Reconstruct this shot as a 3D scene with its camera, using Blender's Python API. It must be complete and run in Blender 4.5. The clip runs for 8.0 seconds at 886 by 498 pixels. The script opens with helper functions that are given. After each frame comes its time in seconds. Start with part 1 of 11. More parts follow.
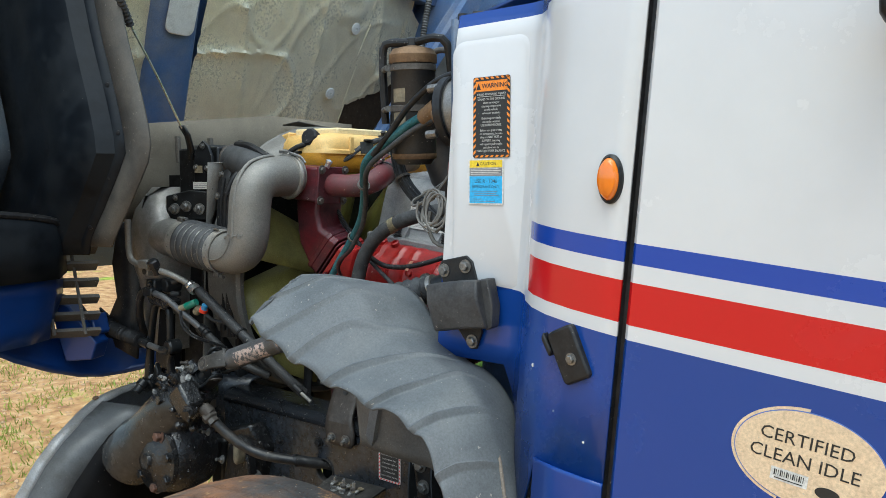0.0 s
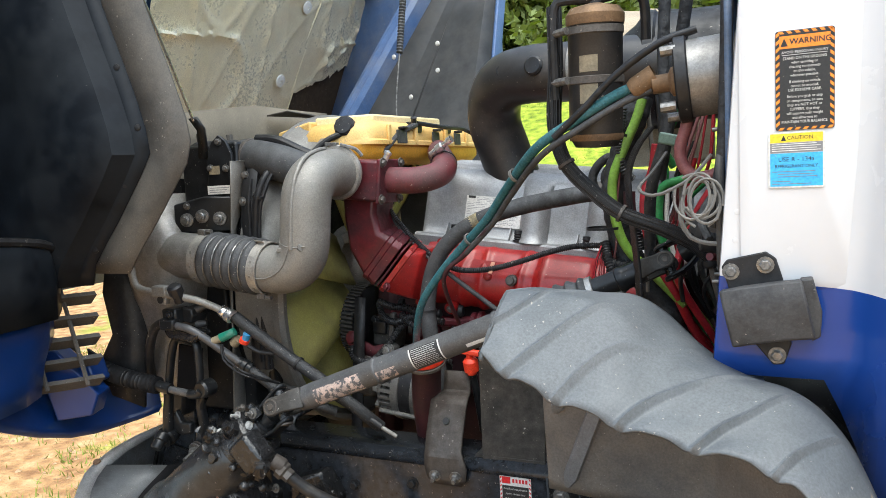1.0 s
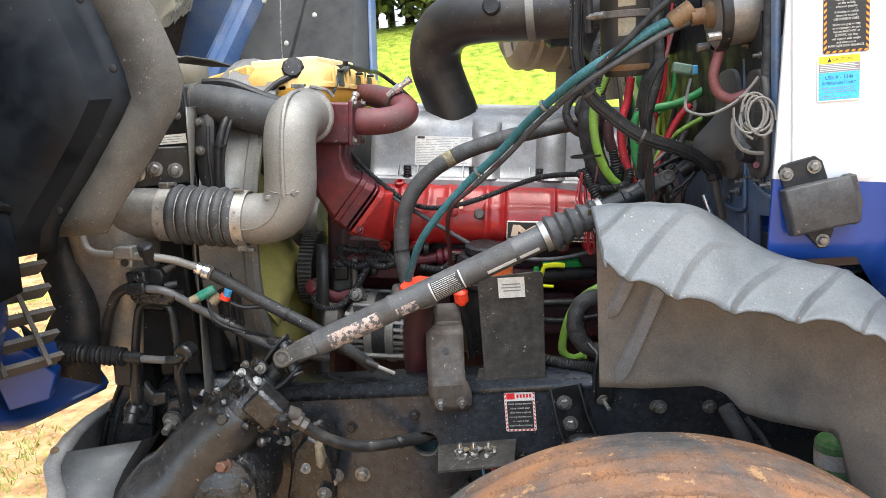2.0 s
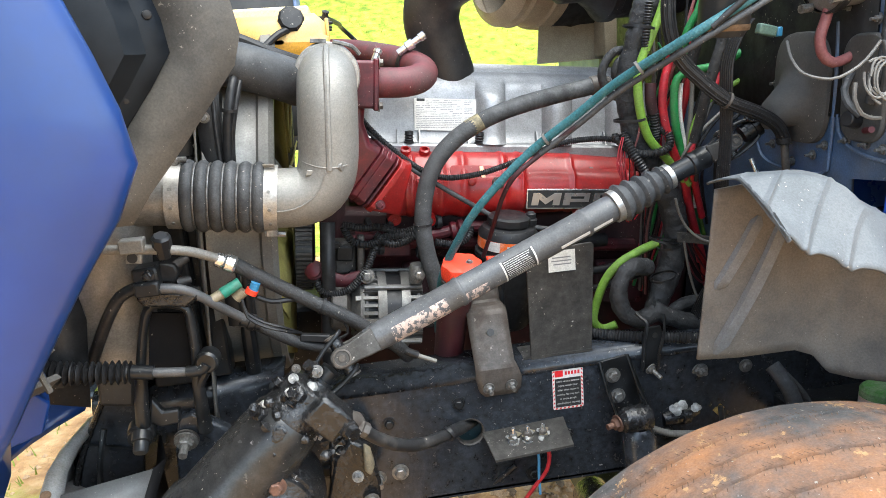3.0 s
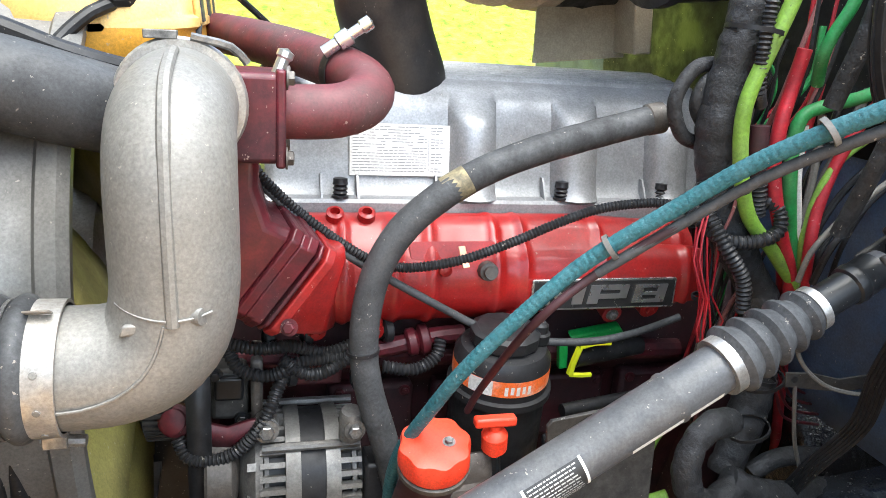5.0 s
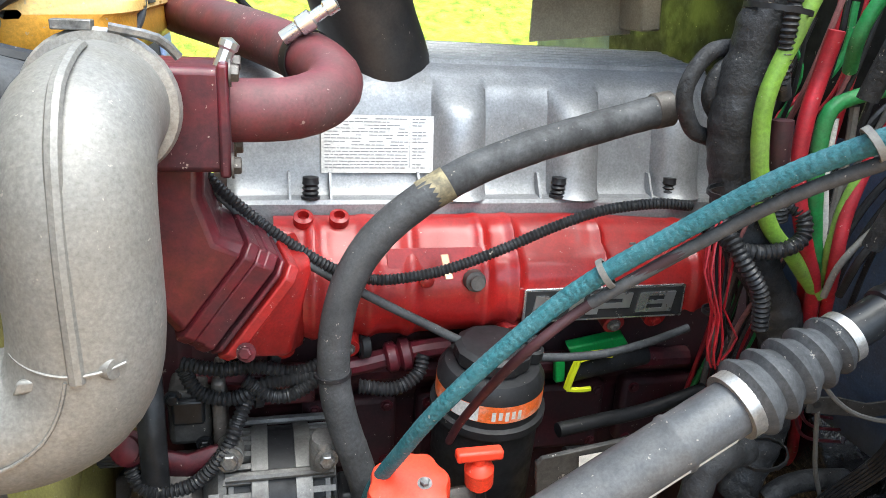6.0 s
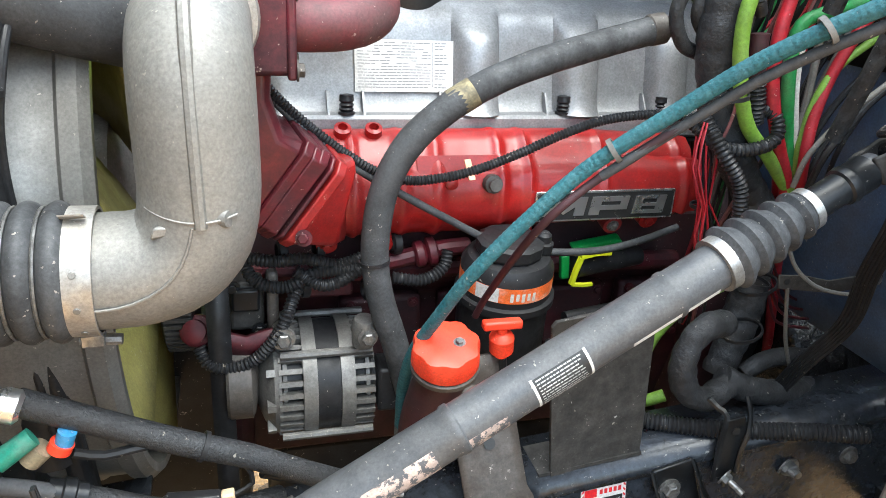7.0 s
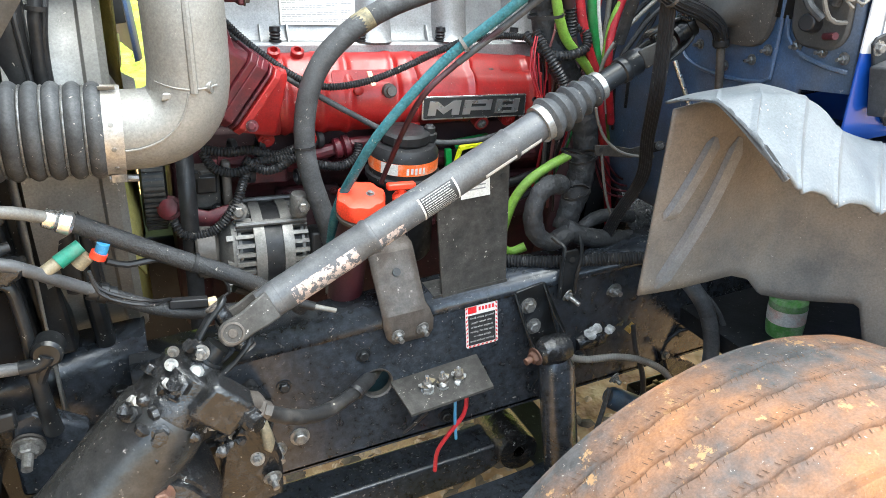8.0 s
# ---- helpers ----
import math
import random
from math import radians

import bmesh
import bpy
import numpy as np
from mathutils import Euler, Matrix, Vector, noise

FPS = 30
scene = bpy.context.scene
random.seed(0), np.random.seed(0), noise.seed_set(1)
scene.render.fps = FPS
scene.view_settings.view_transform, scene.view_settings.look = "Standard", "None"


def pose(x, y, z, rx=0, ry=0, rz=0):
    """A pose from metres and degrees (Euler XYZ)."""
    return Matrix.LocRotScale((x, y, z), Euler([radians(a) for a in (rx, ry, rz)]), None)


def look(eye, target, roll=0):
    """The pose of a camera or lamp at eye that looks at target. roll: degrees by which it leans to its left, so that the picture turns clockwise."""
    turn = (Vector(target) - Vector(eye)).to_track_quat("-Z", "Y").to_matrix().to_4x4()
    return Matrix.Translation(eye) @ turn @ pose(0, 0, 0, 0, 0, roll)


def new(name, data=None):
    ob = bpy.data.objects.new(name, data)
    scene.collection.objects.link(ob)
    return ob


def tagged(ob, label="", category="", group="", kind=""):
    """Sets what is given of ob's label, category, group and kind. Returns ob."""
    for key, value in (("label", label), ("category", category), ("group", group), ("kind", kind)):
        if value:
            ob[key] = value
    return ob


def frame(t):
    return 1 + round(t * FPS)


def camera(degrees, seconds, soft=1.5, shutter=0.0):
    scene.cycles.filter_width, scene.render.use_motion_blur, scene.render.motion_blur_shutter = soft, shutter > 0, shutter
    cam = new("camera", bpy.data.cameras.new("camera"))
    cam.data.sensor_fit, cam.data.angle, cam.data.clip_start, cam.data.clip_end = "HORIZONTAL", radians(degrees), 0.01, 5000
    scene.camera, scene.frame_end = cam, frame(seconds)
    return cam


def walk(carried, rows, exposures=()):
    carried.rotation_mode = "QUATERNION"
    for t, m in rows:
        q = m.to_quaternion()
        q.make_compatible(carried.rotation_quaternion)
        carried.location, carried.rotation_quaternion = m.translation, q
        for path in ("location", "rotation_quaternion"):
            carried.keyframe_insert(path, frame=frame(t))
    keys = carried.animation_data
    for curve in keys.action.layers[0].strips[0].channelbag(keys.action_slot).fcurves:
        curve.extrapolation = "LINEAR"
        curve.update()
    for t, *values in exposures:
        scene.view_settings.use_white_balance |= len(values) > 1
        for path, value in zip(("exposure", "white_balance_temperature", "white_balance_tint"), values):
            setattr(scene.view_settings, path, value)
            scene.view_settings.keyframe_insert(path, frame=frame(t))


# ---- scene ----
cam = camera(62.2, 8.0, soft=0.7)
PATH = [
    (0, (1.113, -1.269, 1.532), (-0.062, 0.34, 1.357), -0.0),
    (0.5, (0.843, -1.32, 1.517), (-0.217, 0.368, 1.351), -1.5),
    (1, (0.513, -1.337, 1.543), (-0.316, 0.471, 1.335), -3.0),
    (1.5, (0.286, -1.494, 1.546), (-0.258, 0.409, 1.253), -4.2),
    (2, (0.081, -1.508, 1.536), (-0.16, 0.444, 1.171), -5.0),
    (2.2, (-0.014, -1.438, 1.543), (-0.148, 0.516, 1.138), -5.2),
    (3.3, (-0.434, -1.316, 1.59), (-0.086, 0.577, 1.044), -3.9),
    (3.5, (-0.432, -1.252, 1.595), (-0.046, 0.626, 1.029), -3.5),
    (4, (-0.369, -1.071, 1.605), (0.073, 0.784, 1.005), -2.6),
    (4.5, (-0.329, -0.901, 1.621), (0.12, 0.948, 1.005), -2.5),
    (4.7, (-0.336, -0.792, 1.636), (0.123, 1.051, 1.011), -1.9),
    (5.8, (-0.248, -0.559, 1.638), (0.166, 1.283, 0.979), -2.5),
    (6, (-0.257, -0.565, 1.647), (0.153, 1.259, 0.936), -2.4),
    (6.5, (-0.309, -0.578, 1.624), (0.11, 1.222, 0.862), -2.4),
    (7, (-0.345, -0.699, 1.623), (0.092, 1.079, 0.819), -2.7),
    (7.5, (-0.334, -0.933, 1.599), (0.156, 0.808, 0.744), -3.3),
    (8, (-0.455, -1.085, 1.609), (0.194, 0.602, 0.751), -2.9),
]
EXPOSURES = [(0, 0.95, 5850, -4), (0.5, 1.25, 6000, -1), (1, 1.52, 6200, 2), (2, 1.92, 6350, 5), (3.5, 2.27, 6100, 1), (4.5, 2.42, 6200, 4), (6.5, 2.20, 6100, 1), (7.5, 2.52, 6100, 0), (8, 2.62, 6050, -1)]
walk(cam, [(t, look(eye, target, roll)) for t, eye, target, roll in PATH], EXPOSURES)

# ---- light ----
SUN_DIR = Vector((0.22, -0.32, 1.0)).normalized()   # towards the sun
world = bpy.data.worlds.new("world")
scene.world = world
world.use_nodes = True
wn = world.node_tree.nodes
sky = wn.new("ShaderNodeTexSky")
sky.sky_type = "NISHITA"
sky.sun_disc = False
sky.sun_elevation = math.asin(SUN_DIR.z)
sky.sun_rotation = math.atan2(SUN_DIR.x, SUN_DIR.y)
sky.air_density, sky.dust_density = 1.0, 3.0
hsv = wn.new("ShaderNodeHueSaturation")
hsv.inputs["Saturation"].default_value = 0.7
world.node_tree.links.new(sky.outputs[0], hsv.inputs["Color"])
world.node_tree.links.new(hsv.outputs[0], wn["Background"].inputs[0])
wn["Background"].inputs[1].default_value = 0.15
sun = new("sun", bpy.data.lights.new("sun", "SUN"))
sun.data.energy, sun.data.angle, sun.data.color = 0.75, radians(60.0), (1.0, 0.97, 0.93)
sun.rotation_mode = "QUATERNION"
sun.rotation_quaternion = SUN_DIR.to_track_quat("Z", "Y")
sun.location = (2, 5, 9)

# ---- materials ----
def mat(name, base, rough=0.5, metal=0.0, var=0.2, scale=40.0, bump=0.15, dirt=None, amount=0.0, dscale=6.0,
        coat=0.0, spots=None, sscale=60.0, sthr=0.66, drough=0.85, rvar=0.15, dist=0.002, specks=True, spec=0.5):
    """Paint, plastic, rubber or metal: fine grain, a coarse film of dirt and, if given, chips, specks or painted
    glints.
    """
    m = bpy.data.materials.new(name)
    m.use_nodes = True
    nt = m.node_tree
    n, l = nt.nodes, nt.links.new
    b = n["Principled BSDF"]
    tc = n.new("ShaderNodeTexCoord")

    def noise_of(s, detail=5.0, r=0.6):
        t = n.new("ShaderNodeTexNoise")
        t.inputs["Scale"].default_value, t.inputs["Detail"].default_value, t.inputs["Roughness"].default_value = s, detail, r
        l(tc.outputs["Object"], t.inputs["Vector"])
        return t.outputs["Fac"]

    def ramp(fac, lo, hi):
        t = n.new("ShaderNodeMapRange")
        t.inputs["From Min"].default_value, t.inputs["From Max"].default_value = lo, hi
        l(fac, t.inputs["Value"])
        return t.outputs["Result"]

    def mix(fac, a, c):
        t = n.new("ShaderNodeMix")
        t.data_type = "RGBA"
        for sock, v in ((t.inputs[0], fac), (t.inputs[6], a), (t.inputs[7], c)):
            if isinstance(v, tuple):
                sock.default_value = (*v, 1.0)
            elif isinstance(v, float):
                sock.default_value = v
            else:
                l(v, sock)
        return t.outputs[2]

    def clustered(f, s):
        """Chips gather in patches: the threshold wanders with a broad noise."""
        t = n.new("ShaderNodeMath")
        t.operation = "MULTIPLY_ADD"
        t.inputs[1].default_value = 0.22
        l(noise_of(s, 3.0), t.inputs[0])
        l(f, t.inputs[2])
        u = n.new("ShaderNodeMath")
        u.operation = "SUBTRACT"
        u.inputs[1].default_value = 0.115
        l(t.outputs[0], u.inputs[0])
        return u.outputs[0]

    fine = noise_of(scale)
    col = mix(ramp(fine, 0.3, 0.7), tuple(c * (1 - var) for c in base), tuple(min(1.0, c * (1 + var)) for c in base))
    broad = noise_of(scale * 0.11, 4.0)
    col = mix(ramp(broad, 0.25, 0.75), mix(0.5 * min(1.0, var * 2.2), col, tuple(c * 0.45 for c in base)), col)
    rough_out = None
    r = n.new("ShaderNodeMapRange")
    r.inputs["To Min"].default_value, r.inputs["To Max"].default_value = max(0.03, rough - rvar), min(1.0, rough + rvar)
    l(noise_of(scale * 0.35), r.inputs["Value"])
    rough_out = r.outputs["Result"]
    if dirt:
        f = noise_of(dscale, 8.0, 0.65)
        fac = ramp(f, 0.62 - 0.45 * amount, 0.82 - 0.35 * amount)
        mul = n.new("ShaderNodeMath")
        mul.operation = "MULTIPLY"
        mul.inputs[1].default_value = min(1.0, 0.45 + amount * 0.6)
        l(fac, mul.inputs[0])
        col = mix(mul.outputs[0], col, dirt)
        rm = n.new("ShaderNodeMix")
        l(mul.outputs[0], rm.inputs[0]); l(rough_out, rm.inputs[2])
        rm.inputs[3].default_value = drough
        rough_out = rm.outputs[0]
        if metal:
            mm = n.new("ShaderNodeMix")
            l(mul.outputs[0], mm.inputs[0])
            mm.inputs[2].default_value, mm.inputs[3].default_value = metal, metal * 0.35
            l(mm.outputs[0], b.inputs["Metallic"])
    if specks:
        g = n.new("ShaderNodeMix")
        g.data_type, g.blend_type = "RGBA", "MULTIPLY"
        g.inputs[0].default_value = 1.0
        l(col, g.inputs[6])
        gr = n.new("ShaderNodeMapRange")
        gr.inputs["From Min"].default_value, gr.inputs["From Max"].default_value = 0.3, 0.7
        gr.inputs["To Min"].default_value, gr.inputs["To Max"].default_value = 0.80, 1.20
        l(noise_of(300.0, 3.0, 0.7), gr.inputs["Value"])
        l(gr.outputs["Result"], g.inputs[7])
        col = g.outputs[2]
        f = noise_of(125.0, 2.5, 0.8)
        f = clustered(f, 9.0)
        col = mix(ramp(f, 0.685, 0.71), col, tuple(0.45 * c + 0.55 * d for c, d in zip(base, (0.42, 0.38, 0.32))))
    if spots:
        f = clustered(noise_of(sscale, 6.0, 0.7), 14.0)
        col = mix(ramp(f, sthr, sthr + 0.04), col, spots)
    l(col, b.inputs["Base Color"])
    l(rough_out, b.inputs["Roughness"])
    if not (dirt and metal):
        b.inputs["Metallic"].default_value = metal
    b.inputs["Specular IOR Level"].default_value = spec
    b.inputs["Coat Weight"].default_value = coat
    b.inputs["Coat Roughness"].default_value = 0.08
    bp = n.new("ShaderNodeBump")
    bp.inputs["Strength"].default_value, bp.inputs["Distance"].default_value = bump, dist
    l(fine, bp.inputs["Height"])
    l(bp.outputs[0], b.inputs["Normal"])
    return m


M_RAIL = mat("black_frame_paint", (0.032, 0.037, 0.046), 0.20, 0, 0.35, 80, 0.35, (0.010, 0.011, 0.012), 0.52, 48, spots=(0.24, 0.23, 0.215), sscale=95, sthr=0.66, drough=0.30, spec=0.55)
M_BLACK = mat("black_steel", (0.027, 0.029, 0.032), 0.34, 0.1, 0.4, 60, 0.3, (0.004, 0.004, 0.004), 0.62, 30, spots=(0.40, 0.39, 0.37), sscale=85, sthr=0.67, drough=0.3, spec=0.35)
# the pale spots are painted highlights on the oily surface
M_GREASE = mat("oily_black_casting", (0.034, 0.034, 0.036), 0.22, 0.2, 0.5, 80, 0.8, (0.006, 0.006, 0.006), 0.62, 48, spots=(0.50, 0.49, 0.48), sscale=60, sthr=0.665, drough=0.12, dist=0.004, spec=0.65)
M_PLATE = mat("dusty_black_plate", (0.062, 0.058, 0.054), 0.45, 0.1, 0.4, 60, 0.3, (0.022, 0.021, 0.019), 0.52, 18, spots=(0.40, 0.38, 0.35), sscale=110, sthr=0.665, spec=0.3)
M_STRAP = mat("scuffed_steel_strap", (0.120, 0.110, 0.100), 0.42, 0.35, 0.35, 60, 0.35, (0.050, 0.038, 0.030), 0.50, 14, spots=(0.42, 0.4, 0.37), sscale=160, sthr=0.70)
M_OLDSTRAP = mat("rust_browned_strap", (0.085, 0.074, 0.065), 0.45, 0.25, 0.35, 60, 0.4, (0.040, 0.028, 0.021), 0.52, 22, spots=(0.20, 0.175, 0.15), sscale=80, sthr=0.66)
M_RUBBER = mat("black_rubber", (0.025, 0.025, 0.027), 0.42, 0, 0.4, 80, 0.3, (0.008, 0.008, 0.008), 0.5, 30, spots=(0.2, 0.195, 0.19), sscale=110, sthr=0.69, drough=0.4, spec=0.3)
M_RUBBERW = mat("scuffed_block_rubber", (0.040, 0.040, 0.042), 0.5, 0, 0.35, 60, 0.3, (0.075, 0.074, 0.073), 0.42, 26, spots=(0.16, 0.155, 0.15), sscale=70, sthr=0.66, spec=0.4)
M_HOSE = mat("grey_rubber_hose", (0.074, 0.076, 0.079), 0.5, 0, 0.3, 90, 0.25, (0.021, 0.021, 0.022), 0.45, 22, spots=(0.2, 0.19, 0.17), sscale=120, sthr=0.70, spec=0.3)
M_GREENHOSE = mat("teal_braided_hose", (0.022, 0.115, 0.135), 0.6, 0, 0.35, 320, 0.6, (0.07, 0.17, 0.19), 0.35, 60, spots=(0.24, 0.32, 0.33), sscale=160, sthr=0.70)
M_RED = mat("red_engine_enamel", (0.353, 0.012, 0.011), 0.36, 0, 0.2, 35, 0.25, (0.135, 0.014, 0.014), 0.38, 10, coat=0.18, spots=(0.42, 0.24, 0.2), sscale=120, sthr=0.72)
M_DKRED = mat("sooty_red_enamel", (0.115, 0.009, 0.016), 0.36, 0, 0.35, 35, 0.35, (0.022, 0.008, 0.011), 0.55, 14, spots=(0.24, 0.10, 0.09), sscale=90, sthr=0.70)
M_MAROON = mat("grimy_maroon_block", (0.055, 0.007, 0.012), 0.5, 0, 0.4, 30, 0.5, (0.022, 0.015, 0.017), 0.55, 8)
M_REDPIPE = mat("faded_red_pipe", (0.155, 0.018, 0.026), 0.42, 0, 0.3, 40, 0.2, (0.070, 0.052, 0.050), 0.55, 9)
M_ALU = mat("cast_aluminium", (0.281, 0.272, 0.259), 0.42, 0.6, 0.15, 60, 0.25, (0.136, 0.123, 0.106), 0.45, 10, spots=(0.09, 0.085, 0.08), sscale=110, sthr=0.68, drough=0.6)
M_BANDSTEEL = mat("scuffed_band_steel", (0.46, 0.44, 0.41), 0.36, 0.75, 0.2, 50, 0.15, (0.27, 0.245, 0.21), 0.42, 30)
M_PIPEALU = mat("dull_aluminium_pipe", (0.255, 0.247, 0.229), 0.56, 0.45, 0.15, 45, 0.2, (0.165, 0.152, 0.130), 0.50, 11, spots=(0.11, 0.10, 0.08), sscale=90, sthr=0.69, drough=0.6, rvar=0.1)
M_COVER = mat("valve_cover_aluminium", (0.330, 0.332, 0.337), 0.46, 0.45, 0.12, 50, 0.15, (0.176, 0.172, 0.168), 0.40, 9, spots=(0.12, 0.115, 0.11), sscale=120, sthr=0.70, drough=0.55)
M_SHROUD = mat("grey_shroud", (0.205, 0.200, 0.187), 0.42, 0.45, 0.2, 20, 0.25, (0.125, 0.115, 0.100), 0.48, 8, spots=(0.07, 0.065, 0.06), sscale=40, sthr=0.67, drough=0.65)
M_FAN = mat("olive_plastic_fan", (0.36, 0.32, 0.09), 0.45, 0, 0.15, 18, 0.1, (0.16, 0.14, 0.06), 0.45, 6)
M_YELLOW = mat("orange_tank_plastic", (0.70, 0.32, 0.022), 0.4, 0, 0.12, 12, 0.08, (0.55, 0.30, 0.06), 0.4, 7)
# liner in two tones: near one near-black for shade, far one lightened as lit
M_LINER = mat("shaded_fender_liner", (0.007, 0.010, 0.015), 0.45, 0, 0.4, 14, 0.35, (0.020, 0.024, 0.028), 0.42, 7, spots=(0.085, 0.08, 0.075), sscale=60, sthr=0.705, spec=0.22, specks=False)
M_LINERFAR = mat("lit_dusty_far_liner", (0.040, 0.042, 0.045), 0.55, 0, 0.3, 14, 0.3, (0.085, 0.082, 0.078), 0.42, 6, spots=(0.16, 0.15, 0.14), sscale=50, sthr=0.70, spec=0.3, specks=False)
M_STRIP = mat("dusty_rubber_seal", (0.070, 0.066, 0.060), 0.7, 0, 0.2, 30, 0.2, (0.135, 0.12, 0.10), 0.5, 6)
M_FENDER = mat("weathered_grey_plastic", (0.093, 0.102, 0.109), 0.50, 0, 0.14, 26, 0.2, (0.142, 0.147, 0.152), 0.42, 6, spots=(0.04, 0.04, 0.04), sscale=110, sthr=0.72)
M_FENDIN = mat("muddy_grey_plastic", (0.143, 0.129, 0.116), 0.55, 0, 0.2, 22, 0.2, (0.233, 0.186, 0.140), 0.5, 5, spots=(0.42, 0.38, 0.32), sscale=120, sthr=0.735)
M_BLUE = mat("blue_truck_paint", (0.007, 0.036, 0.17), 0.32, 0, 0.10, 12, 0.03, (0.02, 0.04, 0.11), 0.3, 5, coat=0.3, rvar=0.06, specks=False)
M_BLUEIN = mat("dull_blue_paint", (0.075, 0.14, 0.30), 0.4, 0, 0.15, 15, 0.1, (0.24, 0.25, 0.27), 0.38, 4)
M_NAVY = mat("grimy_navy_firewall", (0.070, 0.122, 0.225), 0.36, 0, 0.35, 18, 0.35, (0.120, 0.130, 0.148), 0.46, 8, spots=(0.03, 0.03, 0.03), sscale=70, sthr=0.68)
M_CHROME = mat("weathered_bumper", (0.340, 0.344, 0.348), 0.35, 0.4, 0.15, 30, 0.1, (0.204, 0.178, 0.145), 0.45, 9, spots=(0.10, 0.09, 0.08), sscale=60, sthr=0.68)
M_BOLT = mat("zinc_bolt", (0.27, 0.265, 0.255), 0.32, 0.8, 0.3, 120, 0.2, (0.05, 0.045, 0.04), 0.48, 70)
M_CORR = mat("split_loom_plastic", (0.022, 0.022, 0.024), 0.38, 0, 0.3, 100, 0.15, (0.012, 0.012, 0.012), 0.42, 30, spec=0.4)
M_TAPE = mat("cloth_tape_loom", (0.042, 0.043, 0.046), 0.5, 0, 0.45, 45, 1.0, (0.016, 0.016, 0.016), 0.50, 26, spots=(0.24, 0.23, 0.21), sscale=110, sthr=0.71, dist=0.006, spec=0.35)
M_GREEN = mat("lime_cable", (0.20, 0.37, 0.045), 0.5, 0, 0.25, 40, 0.2, (0.12, 0.17, 0.05), 0.42, 22, spots=(0.06, 0.07, 0.03), sscale=90, sthr=0.68)
M_GREEN2 = mat("green_cable", (0.030, 0.27, 0.070), 0.45, 0, 0.25, 40, 0.15, (0.06, 0.15, 0.06), 0.4, 22)
M_REDC = mat("red_cable", (0.42, 0.014, 0.025), 0.45, 0, 0.25, 40, 0.15, (0.22, 0.02, 0.03), 0.4, 22)
M_PINK = mat("faded_red_hose", (0.20, 0.060, 0.060), 0.5, 0, 0.2, 40, 0.1, (0.2, 0.1, 0.09), 0.4, 10)
M_GREYC = mat("grey_cable", (0.155, 0.148, 0.135), 0.55, 0, 0.25, 60, 0.1, (0.06, 0.055, 0.05), 0.4, 30)
M_CAP = mat("orange_red_cap", (0.82, 0.055, 0.022), 0.42, 0, 0.08, 60, 0.1, (0.6, 0.06, 0.03), 0.25, 20)
M_ORANGE = mat("orange_label", (0.85, 0.16, 0.03), 0.5, 0, 0.1, 60, 0.05, (0.8, 0.62, 0.5), 0.3, 40)
M_YEL = mat("bright_yellow_plastic", (0.75, 0.80, 0.02), 0.4, 0, 0.05, 40, 0.05, specks=False)
M_GRNP = mat("green_plastic", (0.02, 0.30, 0.06), 0.4, 0, 0.1, 40, 0.05)
M_TEALP = mat("teal_connector", (0.010, 0.20, 0.13), 0.4, 0, 0.2, 40, 0.1, (0.10, 0.17, 0.14), 0.4, 40)
M_BLUEP = mat("sky_blue_connector", (0.05, 0.26, 0.50), 0.4, 0, 0.15, 40, 0.1, (0.16, 0.24, 0.3), 0.35, 40)
M_PLASTIC = mat("black_plastic", (0.020, 0.020, 0.022), 0.36, 0, 0.3, 60, 0.15, (0.009, 0.009, 0.009), 0.45, 26, spots=(0.2, 0.19, 0.18), sscale=120, sthr=0.70, spec=0.35)
M_RUSTCYL = mat("stained_dark_canister", (0.026, 0.026, 0.027), 0.42, 0.2, 0.3, 20, 0.15, (0.050, 0.038, 0.028), 0.32, 12, spots=(0.16, 0.14, 0.12), sscale=90, sthr=0.69)
M_WHITE = mat("white_label", (0.66, 0.65, 0.62), 0.5, 0, 0.05, 60, 0.02, (0.40, 0.38, 0.34), 0.25, 20)
M_INK = mat("black_ink", (0.02, 0.02, 0.02), 0.5, 0, 0.1, 60, 0.0)
M_WORNPRINT = mat("worn_white_print", (0.50, 0.50, 0.48), 0.5, 0, 0.1, 60, 0.0, (0.10, 0.10, 0.10), 0.40, 45)
M_INKGREY = mat("grey_ink", (0.22, 0.22, 0.23), 0.5, 0, 0.1, 60, 0.0)
M_LRED = mat("label_red", (0.62, 0.02, 0.025), 0.45, 0, 0.1, 60, 0.0)
M_LORANGE = mat("label_orange", (0.85, 0.26, 0.02), 0.45, 0, 0.1, 60, 0.0)
M_LYEL = mat("label_yellow", (0.82, 0.60, 0.03), 0.45, 0, 0.1, 60, 0.0)
M_LBLUE = mat("label_blue", (0.06, 0.42, 0.78), 0.45, 0, 0.06, 60, 0.0)
M_CREAM = mat("cream_sticker", (0.72, 0.55, 0.36), 0.45, 0, 0.06, 25, 0.02, (0.6, 0.42, 0.26), 0.35, 20)
M_AMBER = mat("amber_lens", (0.80, 0.20, 0.005), 0.15, 0, 0.08, 30, 0.05, coat=0.8, specks=False)
M_BADGE = mat("satin_badge_metal", (0.72, 0.72, 0.72), 0.28, 0.9, 0.05, 60, 0.05, specks=False)
M_TYRE = mat("muddy_tyre_tread", (0.070, 0.066, 0.064), 0.8, 0, 0.4, 45, 0.8, (0.31, 0.130, 0.043), 0.54, 5.0, spots=(0.31, 0.185, 0.085), sscale=36, sthr=0.60, dist=0.006)
M_SIDEW = mat("tyre_sidewall", (0.045, 0.046, 0.048), 0.75, 0, 0.2, 40, 0.3, (0.2, 0.13, 0.08), 0.3, 6)
